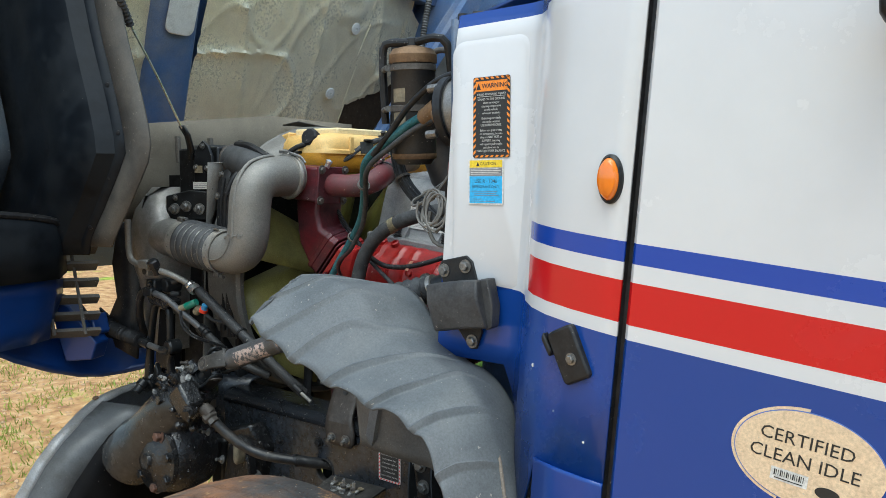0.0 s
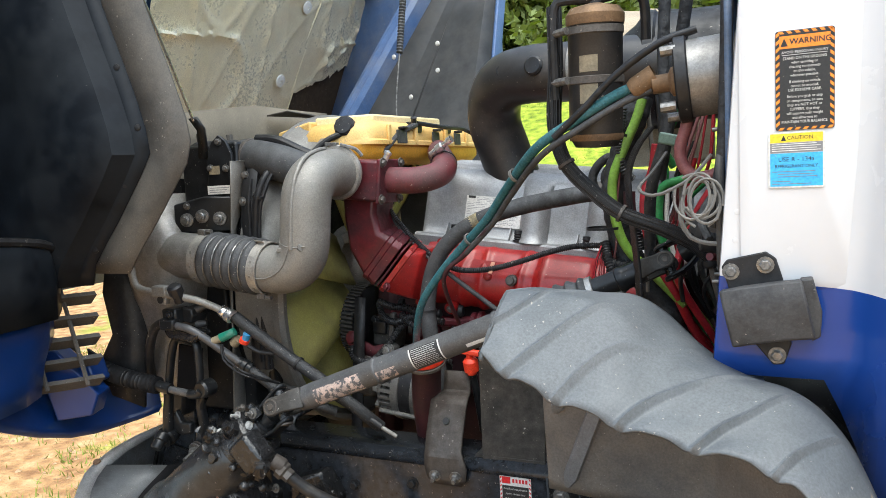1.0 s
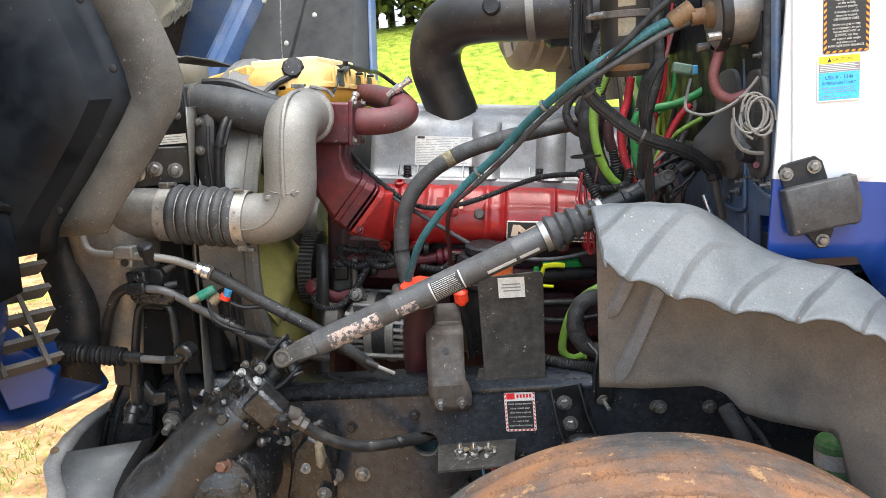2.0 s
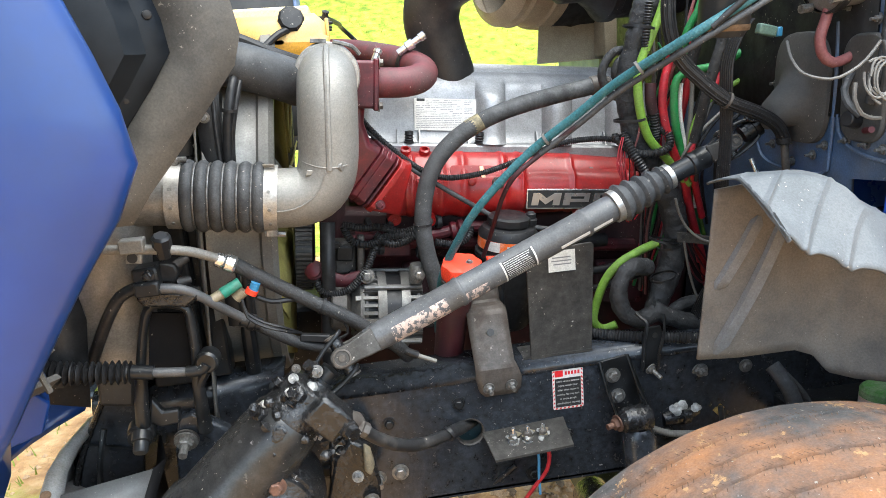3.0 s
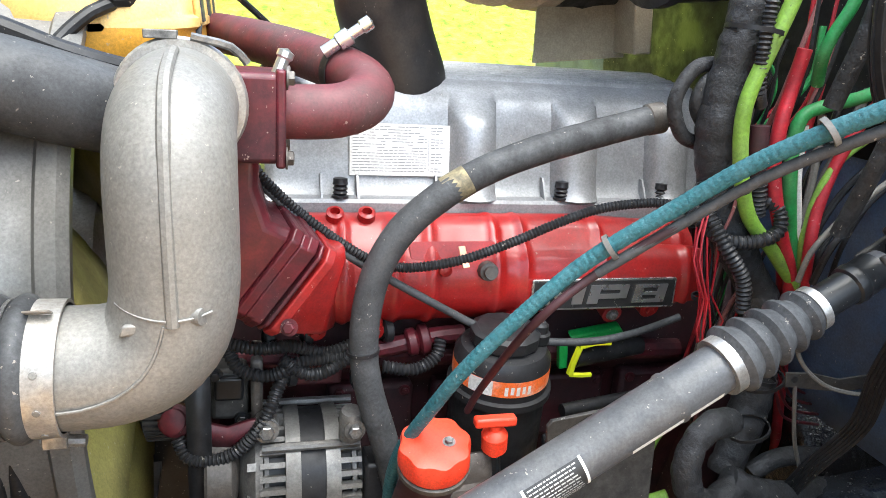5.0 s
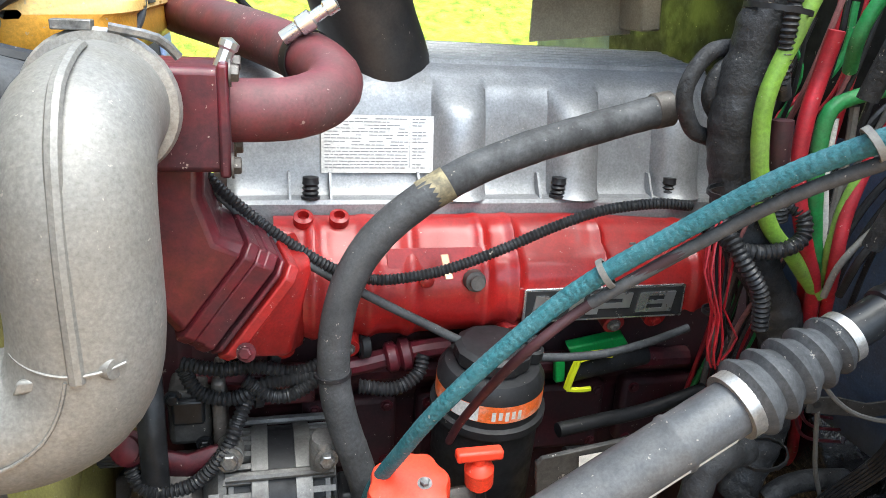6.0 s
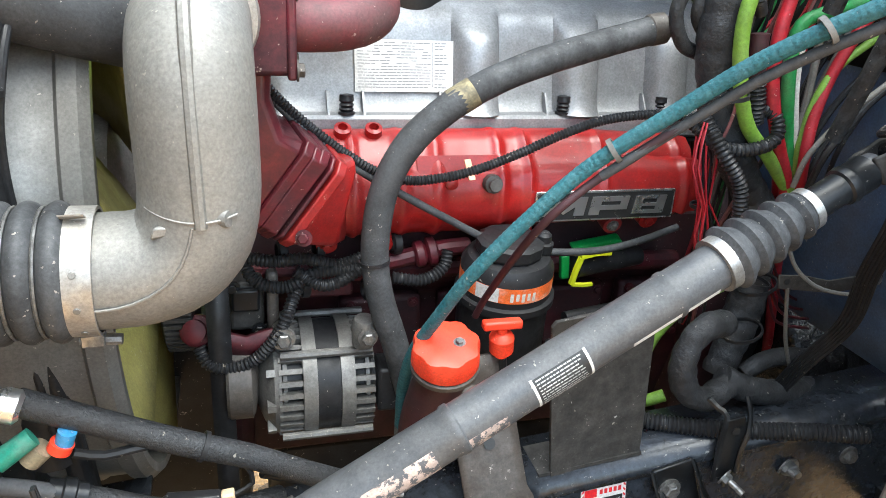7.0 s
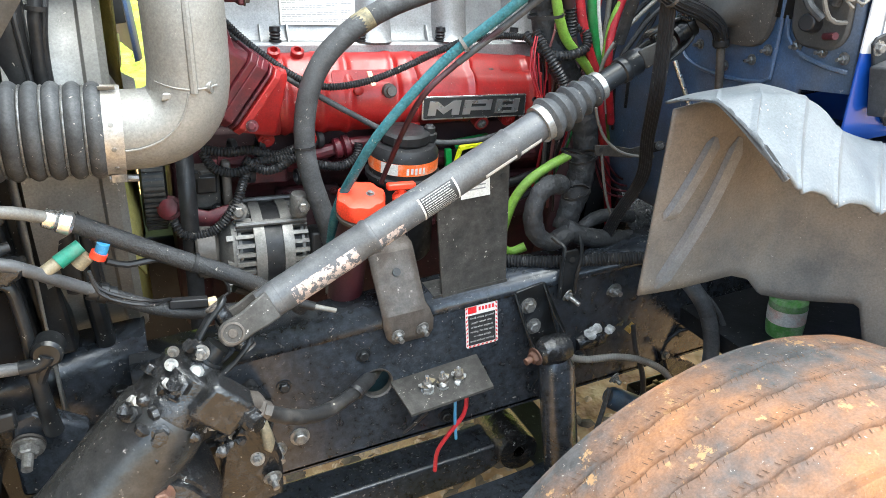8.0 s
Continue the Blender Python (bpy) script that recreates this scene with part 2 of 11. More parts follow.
M_BEIGE = mat("dusty_baffle", (0.15, 0.13, 0.095), 0.75, 0, 0.15, 14, 0.2, (0.22, 0.19, 0.145), 0.5, 4, spots=(0.06, 0.05, 0.04), sscale=50, sthr=0.72)
M_CORE = mat("dark_radiator", (0.018, 0.019, 0.021), 0.42, 0.1, 0.4, 40, 0.3, (0.004, 0.004, 0.004), 0.5, 14, spots=(0.12, 0.115, 0.11), sscale=60, sthr=0.69, spec=0.3)
M_DULLTEAL = mat("dull_teal_steel", (0.035, 0.075, 0.085), 0.45, 0.1, 0.3, 30, 0.2, (0.03, 0.028, 0.026), 0.45, 12)
M_PAINTCHIP = mat("grey_shaft_paint", (0.085, 0.087, 0.092), 0.36, 0.1, 0.25, 50, 0.15, (0.12, 0.118, 0.115), 0.35, 12, spots=(0.5, 0.42, 0.36), sscale=75, sthr=0.70)
M_BAREPATCH = mat("flaked_paint_patch", (0.52, 0.40, 0.345), 0.5, 0.1, 0.25, 40, 0.3, (0.22, 0.20, 0.19), 0.4, 50, spots=(0.08, 0.082, 0.088), sscale=95, sthr=0.49)
M_WGREASE = mat("white_grease", (0.42, 0.415, 0.40), 0.32, 0, 0.2, 80, 0.5, (0.10, 0.098, 0.095), 0.48, 70, drough=0.3)
M_FOIL = mat("foil_insulation", (0.86, 0.79, 0.60), 0.28, 0.30, 0.18, 240, 0.6, (0.60, 0.52, 0.36), 0.42, 4.5, drough=0.4, dist=0.003)
M_BROWN = mat("torn_brown_felt", (0.05, 0.035, 0.022), 0.9, 0, 0.3, 50, 0.6)


def cab_paint():
    """White over blue, with a blue and a red stripe that start at the fold of the cowl and fall slightly to the rear."""
    m = mat("cab_paint", (0.64, 0.64, 0.65), 0.24, 0, 0.02, 14, 0.012, (0.62, 0.60, 0.57), 0.16, 5, coat=0.25, rvar=0.05, specks=False)
    nt = m.node_tree
    n, l = nt.nodes, nt.links.new
    b = n["Principled BSDF"]
    white = b.inputs["Base Color"].links[0].from_socket
    geo = n.new("ShaderNodeNewGeometry")
    sep = n.new("ShaderNodeSeparateXYZ")
    l(geo.outputs["Position"], sep.inputs[0])

    def math_of(op, a, c):
        t = n.new("ShaderNodeMath")
        t.operation = op
        for sock, v in zip(t.inputs, (a, c)):
            if isinstance(v, float):
                sock.default_value = v
            else:
                l(v, sock)
        return t.outputs[0]

    zz = math_of("ADD", sep.outputs["Z"], math_of("MULTIPLY", math_of("SUBTRACT", sep.outputs["X"], 0.80), 0.098))
    past = math_of("GREATER_THAN", sep.outputs["X"], 0.637)

    def band(lo, hi):
        return math_of("MULTIPLY", math_of("GREATER_THAN", zz, lo), math_of("LESS_THAN", zz, hi))

    def over(fac, a, c):
        t = n.new("ShaderNodeMix")
        t.data_type = "RGBA"
        l(fac, t.inputs[0]); l(a, t.inputs[6])
        t.inputs[7].default_value = (*c, 1)
        return t.outputs[2]

    blue = math_of("LESS_THAN", zz, 1.3605)
    col = over(blue, white, (0.010, 0.050, 0.26))
    col = over(math_of("MULTIPLY", past, band(1.446, 1.469)), col, (0.012, 0.055, 0.36))
    col = over(math_of("MULTIPLY", past, band(1.3775, 1.4255)), col, (0.52, 0.006, 0.010))
    col = over(math_of("GREATER_THAN", sep.outputs["Z"], 1.762), col, (0.010, 0.045, 0.24))
    l(col, b.inputs["Base Color"])
    return m


M_CAB = cab_paint()


def ground_mat():
    """Red-brown clay with stones near the truck, yellow-green grass on the bank beyond."""
    m = bpy.data.materials.new("clay_and_grass")
    m.use_nodes = True
    n, l = m.node_tree.nodes, m.node_tree.links.new
    b = n["Principled BSDF"]
    b.inputs["Roughness"].default_value = 0.95
    geo = n.new("ShaderNodeNewGeometry")

    def noise_of(s, d=6.0):
        t = n.new("ShaderNodeTexNoise")
        t.inputs["Scale"].default_value, t.inputs["Detail"].default_value = s, d
        l(geo.outputs["Position"], t.inputs["Vector"])
        return t.outputs["Fac"]

    def ramp(fac, stops):
        t = n.new("ShaderNodeValToRGB")
        e = t.color_ramp.elements
        e[0].position, e[0].color = stops[0][0], (*stops[0][1], 1)
        e[1].position, e[1].color = stops[-1][0], (*stops[-1][1], 1)
        for p, c in stops[1:-1]:
            e.new(p).color = (*c, 1)
        l(fac, t.inputs[0])
        return t.outputs[0]

    clay = ramp(noise_of(9.0, 10), [(0.3, (0.26, 0.125, 0.050)), (0.5, (0.47, 0.265, 0.110)), (0.7, (0.60, 0.400, 0.195))])
    grass = ramp(noise_of(7.0, 12), [(0.3, (0.12, 0.19, 0.012)), (0.5, (0.30, 0.38, 0.03)), (0.72, (0.50, 0.52, 0.07))])
    sep = n.new("ShaderNodeSeparateXYZ")
    l(geo.outputs["Position"], sep.inputs[0])
    off = n.new("ShaderNodeMath")
    off.operation = "MULTIPLY_ADD"
    off.inputs[1].default_value, off.inputs[2].default_value = 0.8, 1.6
    l(sep.outputs["X"], off.inputs[0])
    low = n.new("ShaderNodeMath")
    low.operation = "MINIMUM"
    low.inputs[1].default_value = 0.0
    l(off.outputs[0], low.inputs[0])
    reach = n.new("ShaderNodeMath")
    l(sep.outputs["Y"], reach.inputs[0]); l(low.outputs[0], reach.inputs[1])
    mr = n.new("ShaderNodeMapRange")
    mr.inputs["From Min"].default_value, mr.inputs["From Max"].default_value = 4.4, 6.4
    mr.inputs["To Min"].default_value, mr.inputs["To Max"].default_value = -0.16, 0.6
    l(reach.outputs[0], mr.inputs["Value"])
    add = n.new("ShaderNodeMath")
    l(noise_of(1.3, 8), add.inputs[0]); l(mr.outputs[0], add.inputs[1])
    st = n.new("ShaderNodeMapRange")
    st.inputs["From Min"].default_value, st.inputs["From Max"].default_value = 0.44, 0.54
    l(add.outputs[0], st.inputs["Value"])
    mx = n.new("ShaderNodeMix")
    mx.data_type = "RGBA"
    l(st.outputs[0], mx.inputs[0]); l(clay, mx.inputs[6]); l(grass, mx.inputs[7])
    l(mx.outputs[2], b.inputs["Base Color"])
    bp = n.new("ShaderNodeBump")
    bp.inputs["Strength"].default_value, bp.inputs["Distance"].default_value = 0.8, 0.04
    l(noise_of(22.0, 10), bp.inputs["Height"])
    l(bp.outputs[0], b.inputs["Normal"])
    return m


M_GROUND = ground_mat()
M_LEAF = mat("sunlit_leaves", (0.17, 0.22, 0.05), 0.6, 0, 0.6, 3.0, 0.0, (0.085, 0.12, 0.025), 0.5, 0.8, specks=False)
M_BARK = mat("bark", (0.09, 0.065, 0.045), 0.9, 0, 0.3, 12, 0.6)
M_STONE = mat("clay_stones", (0.52, 0.34, 0.19), 0.9, 0, 0.4, 30, 0.5)
M_GRASSB = mat("grass_blades", (0.20, 0.27, 0.03), 0.7, 0, 0.4, 2.0, 0.0, (0.42, 0.42, 0.09), 0.5, 1.5, specks=False)
M_BRAID = mat("braided_hose_cover", (0.030, 0.031, 0.033), 0.45, 0, 0.75, 330, 0.9, (0.022, 0.022, 0.023), 0.4, 22, dist=0.002)
M_STAINP = mat("stained_pale_plastic", (0.24, 0.20, 0.13), 0.5, 0, 0.2, 50, 0.1, (0.10, 0.085, 0.06), 0.4, 40)
# hood blue darkened to grey: the shade inside the fender is in the colour
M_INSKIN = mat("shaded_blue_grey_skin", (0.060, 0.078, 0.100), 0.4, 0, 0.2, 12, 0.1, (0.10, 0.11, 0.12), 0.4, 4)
M_SIPE = mat("muddy_groove", (0.085, 0.045, 0.024), 0.9, 0, 0.4, 60, 0.2, specks=False)
M_ALTALU = mat("dull_cast_housing", (0.21, 0.205, 0.195), 0.45, 0.5, 0.2, 60, 0.3, (0.085, 0.078, 0.068), 0.48, 16, spots=(0.05, 0.048, 0.045), sscale=110, sthr=0.67, drough=0.6)
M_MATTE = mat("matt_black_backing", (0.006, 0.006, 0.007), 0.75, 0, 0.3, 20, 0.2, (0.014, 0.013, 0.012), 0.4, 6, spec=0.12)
M_FENRIB = mat("grey_stiffening_rib", (0.195, 0.195, 0.200), 0.5, 0, 0.15, 22, 0.2, (0.15, 0.13, 0.105), 0.45, 9)
M_PAD = mat("dusty_column_pad", (0.057, 0.055, 0.053), 0.6, 0, 0.3, 20, 0.25, (0.085, 0.076, 0.066), 0.45, 9, spots=(0.16, 0.14, 0.12), sscale=120, sthr=0.71)
M_OLDGREEN = mat("worn_green_paint", (0.12, 0.34, 0.07), 0.6, 0, 0.3, 40, 0.2, (0.40, 0.46, 0.34), 0.45, 30, spots=(0.03, 0.03, 0.03), sscale=90, sthr=0.66)
M_LITTER = mat("dead_leaf_litter", (0.20, 0.125, 0.065), 0.9, 0, 0.5, 30, 0.3, (0.030, 0.022, 0.015), 0.5, 9)

# ---- mesh helpers ----
ENG = Matrix.Translation((0.012, 0.049, 1.282)) @ Matrix.Rotation(radians(5.9), 4, "Y")   # the engine sits nose up
NOSE = Matrix.Translation((0, 0, 1.3)) @ Matrix.Rotation(radians(4.8), 4, "Y")            # pipes and shroud at the radiator


def E(*p):
    return ENG @ Vector(p)


MOVED = {}      # how far a thing as a whole was set from where its parts are drawn


def root_of(ob):
    v = Vector((0, 0, 0))
    while ob:
        v += ob.location - MOVED.get(ob.name, Vector((0, 0, 0)))
        ob = ob.parent
    return v


def thing(name, at, label, category, group="", kind="", move=(0, 0, 0)):
    ob = new(name)
    ob.empty_display_size = 0.05
    ob.location = Vector(at) + Vector(move)
    MOVED[ob.name] = Vector(move)
    return tagged(ob, label, category, group, kind)


def part(name, bm, material, parent=None, label="", bevel=0.0, solid=0.0, smooth=35, segs=2):
    """Links a bmesh, given in world coordinates, as one mesh object under a thing or a part."""
    bmesh.ops.recalc_face_normals(bm, faces=bm.faces)
    base = root_of(parent)
    bm.transform(Matrix.Translation(-base))
    me = bpy.data.meshes.new(name)
    bm.to_mesh(me)
    bm.free()
    for m in (material if isinstance(material, (list, tuple)) else [material]):
        me.materials.append(m)
    if smooth:
        me.shade_smooth()
        me.set_sharp_from_angle(angle=radians(smooth))
    ob = new(name, me)
    ob.parent = parent
    if label:
        ob["label"] = label
    if solid:
        md = ob.modifiers.new("solid", "SOLIDIFY")
        md.thickness, md.offset = solid, 0
    if bevel:
        md = ob.modifiers.new("bevel", "BEVEL")
        md.width, md.segments, md.limit_method, md.angle_limit = bevel, segs, "ANGLE", radians(40)
    return ob


def single(name, bm, material, label, category, kind="", **kw):
    return tagged(part(name, bm, material, None, **kw), label, category, "", kind)


def curve_pts(pts, step=0.012, closed=False):
    """A smooth run of points through the given ones (centripetal enough for hoses)."""
    P = [Vector(p) for p in pts]
    if len(P) == 2:
        k = max(2, int((P[1] - P[0]).length / step))
        return [P[0].lerp(P[1], i / k) for i in range(k + 1)]
    Q = [2 * P[0] - P[1]] + P + [2 * P[-1] - P[-2]]
    out = []
    for i in range(1, len(Q) - 2):
        a, b, c, d = Q[i - 1:i + 3]
        k = max(2, int((c - b).length / step))
        for j in range(k):
            t = j / k
            out.append(0.5 * ((2 * b) + (c - a) * t + (2 * a - 5 * b + 4 * c - d) * t * t + (3 * b - 3 * c + d - a) * t ** 3))
    out.append(P[-1])
    return out


def add_tube(bm, pts, r, seg=10, step=0.012, radius=None, flat=1.0, smooth=True, caps=True):
    """A tube along pts. radius(s, total) may vary its radius; flat squeezes it to a ribbon."""
    C = curve_pts(pts, step) if smooth else [Vector(p) for p in pts]
    total = sum((C[i + 1] - C[i]).length for i in range(len(C) - 1))
    up = Vector((0, 0, 1))
    t0 = (C[1] - C[0]).normalized()
    if abs(t0.dot(up)) > 0.95:
        up = Vector((0, 1, 0))
    nrm = (up - t0 * up.dot(t0)).normalized()
    rings, s = [], 0.0
    for i, c in enumerate(C):
        t = (C[min(i + 1, len(C) - 1)] - C[max(i - 1, 0)]).normalized()
        nrm = (nrm - t * nrm.dot(t)).normalized()
        side = t.cross(nrm)
        if i:
            s += (c - C[i - 1]).length
        rr = radius(s, total) if radius else r
        rings.append([bm.verts.new(c + nrm * (math.cos(a) * rr) + side * (math.sin(a) * rr * flat))
                      for a in (2 * math.pi * k / seg for k in range(seg))])
    for A, B in zip(rings, rings[1:]):
        for k in range(seg):
            bm.faces.new((A[k], A[(k + 1) % seg], B[(k + 1) % seg], B[k]))
    if caps:
        bm.faces.new(rings[0][::-1])
        bm.faces.new(rings[-1])
    return bm


def tube(pts, r, **kw):
    return add_tube(bmesh.new(), pts, r, **kw)


def corrugated(pts, r, pitch=0.006, depth=0.12, seg=10):
    return tube(pts, r, seg=seg, step=pitch / 4, radius=lambda s, T: r * (1 + depth * math.sin(2 * math.pi * s / pitch)))


def frame_of(axis):
    return Vector(axis).normalized().to_track_quat("Z", "Y").to_matrix().to_4x4()


def add_lathe(bm, at, axis, profile, seg=24, closed=False):
    """profile: (radius, height along the axis) from at."""
    M = Matrix.Translation(at) @ frame_of(axis)
    rings = []
    for r, h in profile:
        if r < 1e-6:
            rings.append([bm.verts.new(M @ Vector((0, 0, h)))])
        else:
            rings.append([bm.verts.new(M @ Vector((r * math.cos(2 * math.pi * k / seg), r * math.sin(2 * math.pi * k / seg), h))) for k in range(seg)])
    pairs = list(zip(rings, rings[1:])) + ([(rings[-1], rings[0])] if closed else [])
    for A, B in pairs:
        for k in range(seg):
            j = (k + 1) % seg
            if len(A) == 1 and len(B) == 1:
                continue
            if len(A) == 1:
                bm.faces.new((A[0], B[k], B[j]))
            elif len(B) == 1:
                bm.faces.new((A[k], A[j], B[0]))
            else:
                bm.faces.new((A[k], A[j], B[j], B[k]))
    return bm


def lathe(at, axis, profile, **kw):
    return add_lathe(bmesh.new(), at, axis, profile, **kw)


def add_cyl(bm, p0, p1, r, r1=None, seg=20):
    p0, p1 = Vector(p0), Vector(p1)
    h = (p1 - p0).length
    return add_lathe(bm, p0, p1 - p0, [(0, 0), (r, 0), (r if r1 is None else r1, h), (0, h)], seg)


def cyl(p0, p1, r, r1=None, seg=20):
    return add_cyl(bmesh.new(), p0, p1, r, r1, seg)


def add_box(bm, c, s, rot=None):
    M = Matrix.Translation(c) @ (rot or Matrix.Identity(4))
    v = [bm.verts.new(M @ Vector((x * s[0] / 2, y * s[1] / 2, z * s[2] / 2))) for x in (-1, 1) for y in (-1, 1) for z in (-1, 1)]
    for f in ((0, 1, 3, 2), (4, 6, 7, 5), (0, 4, 5, 1), (2, 3, 7, 6), (0, 2, 6, 4), (1, 5, 7, 3)):
        bm.faces.new([v[i] for i in f])
    return bm


def box(c, s, rot=None):
    return add_box(bmesh.new(), c, s, rot)


def add_slab(bm, outline, thick):
    """A plate: outline, points in order, pushed along thick (a vector)."""
    a = [bm.verts.new(Vector(p)) for p in outline]
    b = [bm.verts.new(Vector(p) + Vector(thick)) for p in outline]
    bm.faces.new(a)
    bm.faces.new(b[::-1])
    for i in range(len(a)):
        j = (i + 1) % len(a)
        bm.faces.new((a[i], a[j], b[j], b[i]))
    return bm


def slab(outline, thick):
    return add_slab(bmesh.new(), outline, thick)


def add_loft(bm, rows, close=False):
    R = [[bm.verts.new(Vector(p)) for p in row] for row in rows]
    for A, B in zip(R, R[1:]):
        k = len(A)
        for i in range(k if close else k - 1):
            bm.faces.new((A[i], A[(i + 1) % k], B[(i + 1) % k], B[i]))
    if close:
        bm.faces.new(R[0][::-1])
        bm.faces.new(R[-1])
    return bm


def loft(rows, close=False):
    return add_loft(bmesh.new(), rows, close)


def add_bolt(bm, at, axis, r=0.010, washer=1.5, head=None, stud=0.0):
    """A hexagon head on a washer; stud lets the thread stand out past it."""
    at, d = Vector(at), Vector(axis).normalized()
    head = head or r * 0.9
    add_lathe(bm, at, d, [(0, 0), (r * washer, 0), (r * washer, r * 0.25), (0, r * 0.25)], 16)
    add_lathe(bm, at + d * r * 0.2, d, [(0, 0), (r, 0), (r, head * 0.85), (r * 0.8, head), (0, head)], 6)
    if stud:
        add_lathe(bm, at + d * head, d, [(0, 0), (r * 0.55, 0), (r * 0.55, stud), (0, stud)], 10)
    return bm


def bolt(*a, **kw):
    return add_bolt(bmesh.new(), *a, **kw)


def lettering(text, size, M, material, parent, name="lettering", squeeze=1.0, bold=0.0):
    """Flat letters of the built-in font, as a mesh."""
    cu = bpy.data.curves.new(name, "FONT")
    cu.body, cu.size, cu.align_x, cu.align_y, cu.offset, cu.resolution_u = text, size, "CENTER", "CENTER", bold, 2
    tmp = bpy.data.objects.new(name, cu)
    me = bpy.data.meshes.new_from_object(tmp)
    bpy.data.objects.remove(tmp)
    me.transform(M @ Matrix.Diagonal((squeeze, 1, 1, 1)))
    me.transform(Matrix.Translation(-root_of(parent)))
    me.materials.clear()
    me.materials.append(material)
    ob = new(name, me)
    ob.parent = parent
    return ob


def face_frame(origin, right, up):
    """The frame of a flat label: x to the right, y up, z out of it."""
    r = Vector(right).normalized()
    u = (Vector(up) - r * r.dot(Vector(up))).normalized()
    w = r.cross(u)
    m = Matrix((r, u, w)).transposed().to_4x4()
    m.translation = origin
    return m


def quad(M, x0, y0, x1, y1, z=0.0):
    bm = bmesh.new()
    bm.faces.new([bm.verts.new(M @ Vector(p)) for p in ((x0, y0, z), (x1, y0, z), (x1, y1, z), (x0, y1, z))])
    return bm


def add_quad(bm, M, x0, y0, x1, y1, z=0.0):
    bm.faces.new([bm.verts.new(M @ Vector(p)) for p in ((x0, y0, z), (x1, y0, z), (x1, y1, z), (x0, y1, z))])


def round_rect(M, w, h, r, z=0.0, n=4):
    pts = []
    for cx, cy, a0 in ((w / 2 - r, h / 2 - r, 0), (-w / 2 + r, h / 2 - r, 90), (-w / 2 + r, -h / 2 + r, 180), (w / 2 - r, -h / 2 + r, 270)):
        for k in range(n + 1):
            a = radians(a0 + 90 * k / n)
            pts.append(M @ Vector((cx + r * math.cos(a), cy + r * math.sin(a), z)))
    return pts

# ---- ground ----
def land(x, y):
    """Height of the ground: level yard round the truck, a grassy bank behind it."""
    h = 0.0
    if y > 5.0:
        h = min(1.0, (y - 5.0) / 11.0)
        h = 3.6 * (h * h * (3 - 2 * h)) + max(0.0, y - 16.0) * 0.05
    return h + 0.03 * noise.noise((x * 0.9, y * 0.9, 3.1)) + 0.10 * noise.noise((x * 0.2, y * 0.2, 7.7)) * min(1.0, max(0.0, abs(y) - 3) / 4)


def build_ground():
    def axis(lo, hi, near):
        s, v = [], lo
        while v < hi:
            s.append(v)
            v += 0.12 if abs(v) < near else 0.12 + (abs(v) - near) * 0.22
        return s + [hi]
    xs, ys = axis(-400, 400, 4.5), axis(-400, 400, 4.5)
    bm = loft([[(x, y, land(x, y)) for y in ys] for x in xs])
    return single("ground", bm, M_GROUND, "red-brown clay yard with stones, running into a grassy bank", "ground", "structure", smooth=180)


build_ground()

# ---- truck cab ----
CAB = thing("truck_cab", (0.9, 0.4, 0.55), "white and blue truck cab with a red stripe and closed door", "truck cab")
CAB_PLAN = [(0.449, -0.3555), (0.450, -0.3575), (0.454, -0.359), (0.465, -0.36), (0.51, -0.362), (0.575, -0.364), (0.597, -0.369), (0.614, -0.386),
            (0.632, -0.416), (0.658, -0.445), (0.690, -0.466), (0.73, -0.481), (0.77, -0.490), (0.7945, -0.494)]


def tumble(z):
    """The side leans in above the waist and tucks under at the foot."""
    return max(0.0, z - 1.75) * 0.12 + max(0.0, 1.2 - z) * 0.03


def lean(x, z):
    """Cowl and door edge lean to the rear as they rise."""
    return 0.076 * (z - 1.42)


def cab_skin(plan, zs):
    return loft([[(x + lean(x, z), y + tumble(z), z) for x, y in plan] for z in zs])


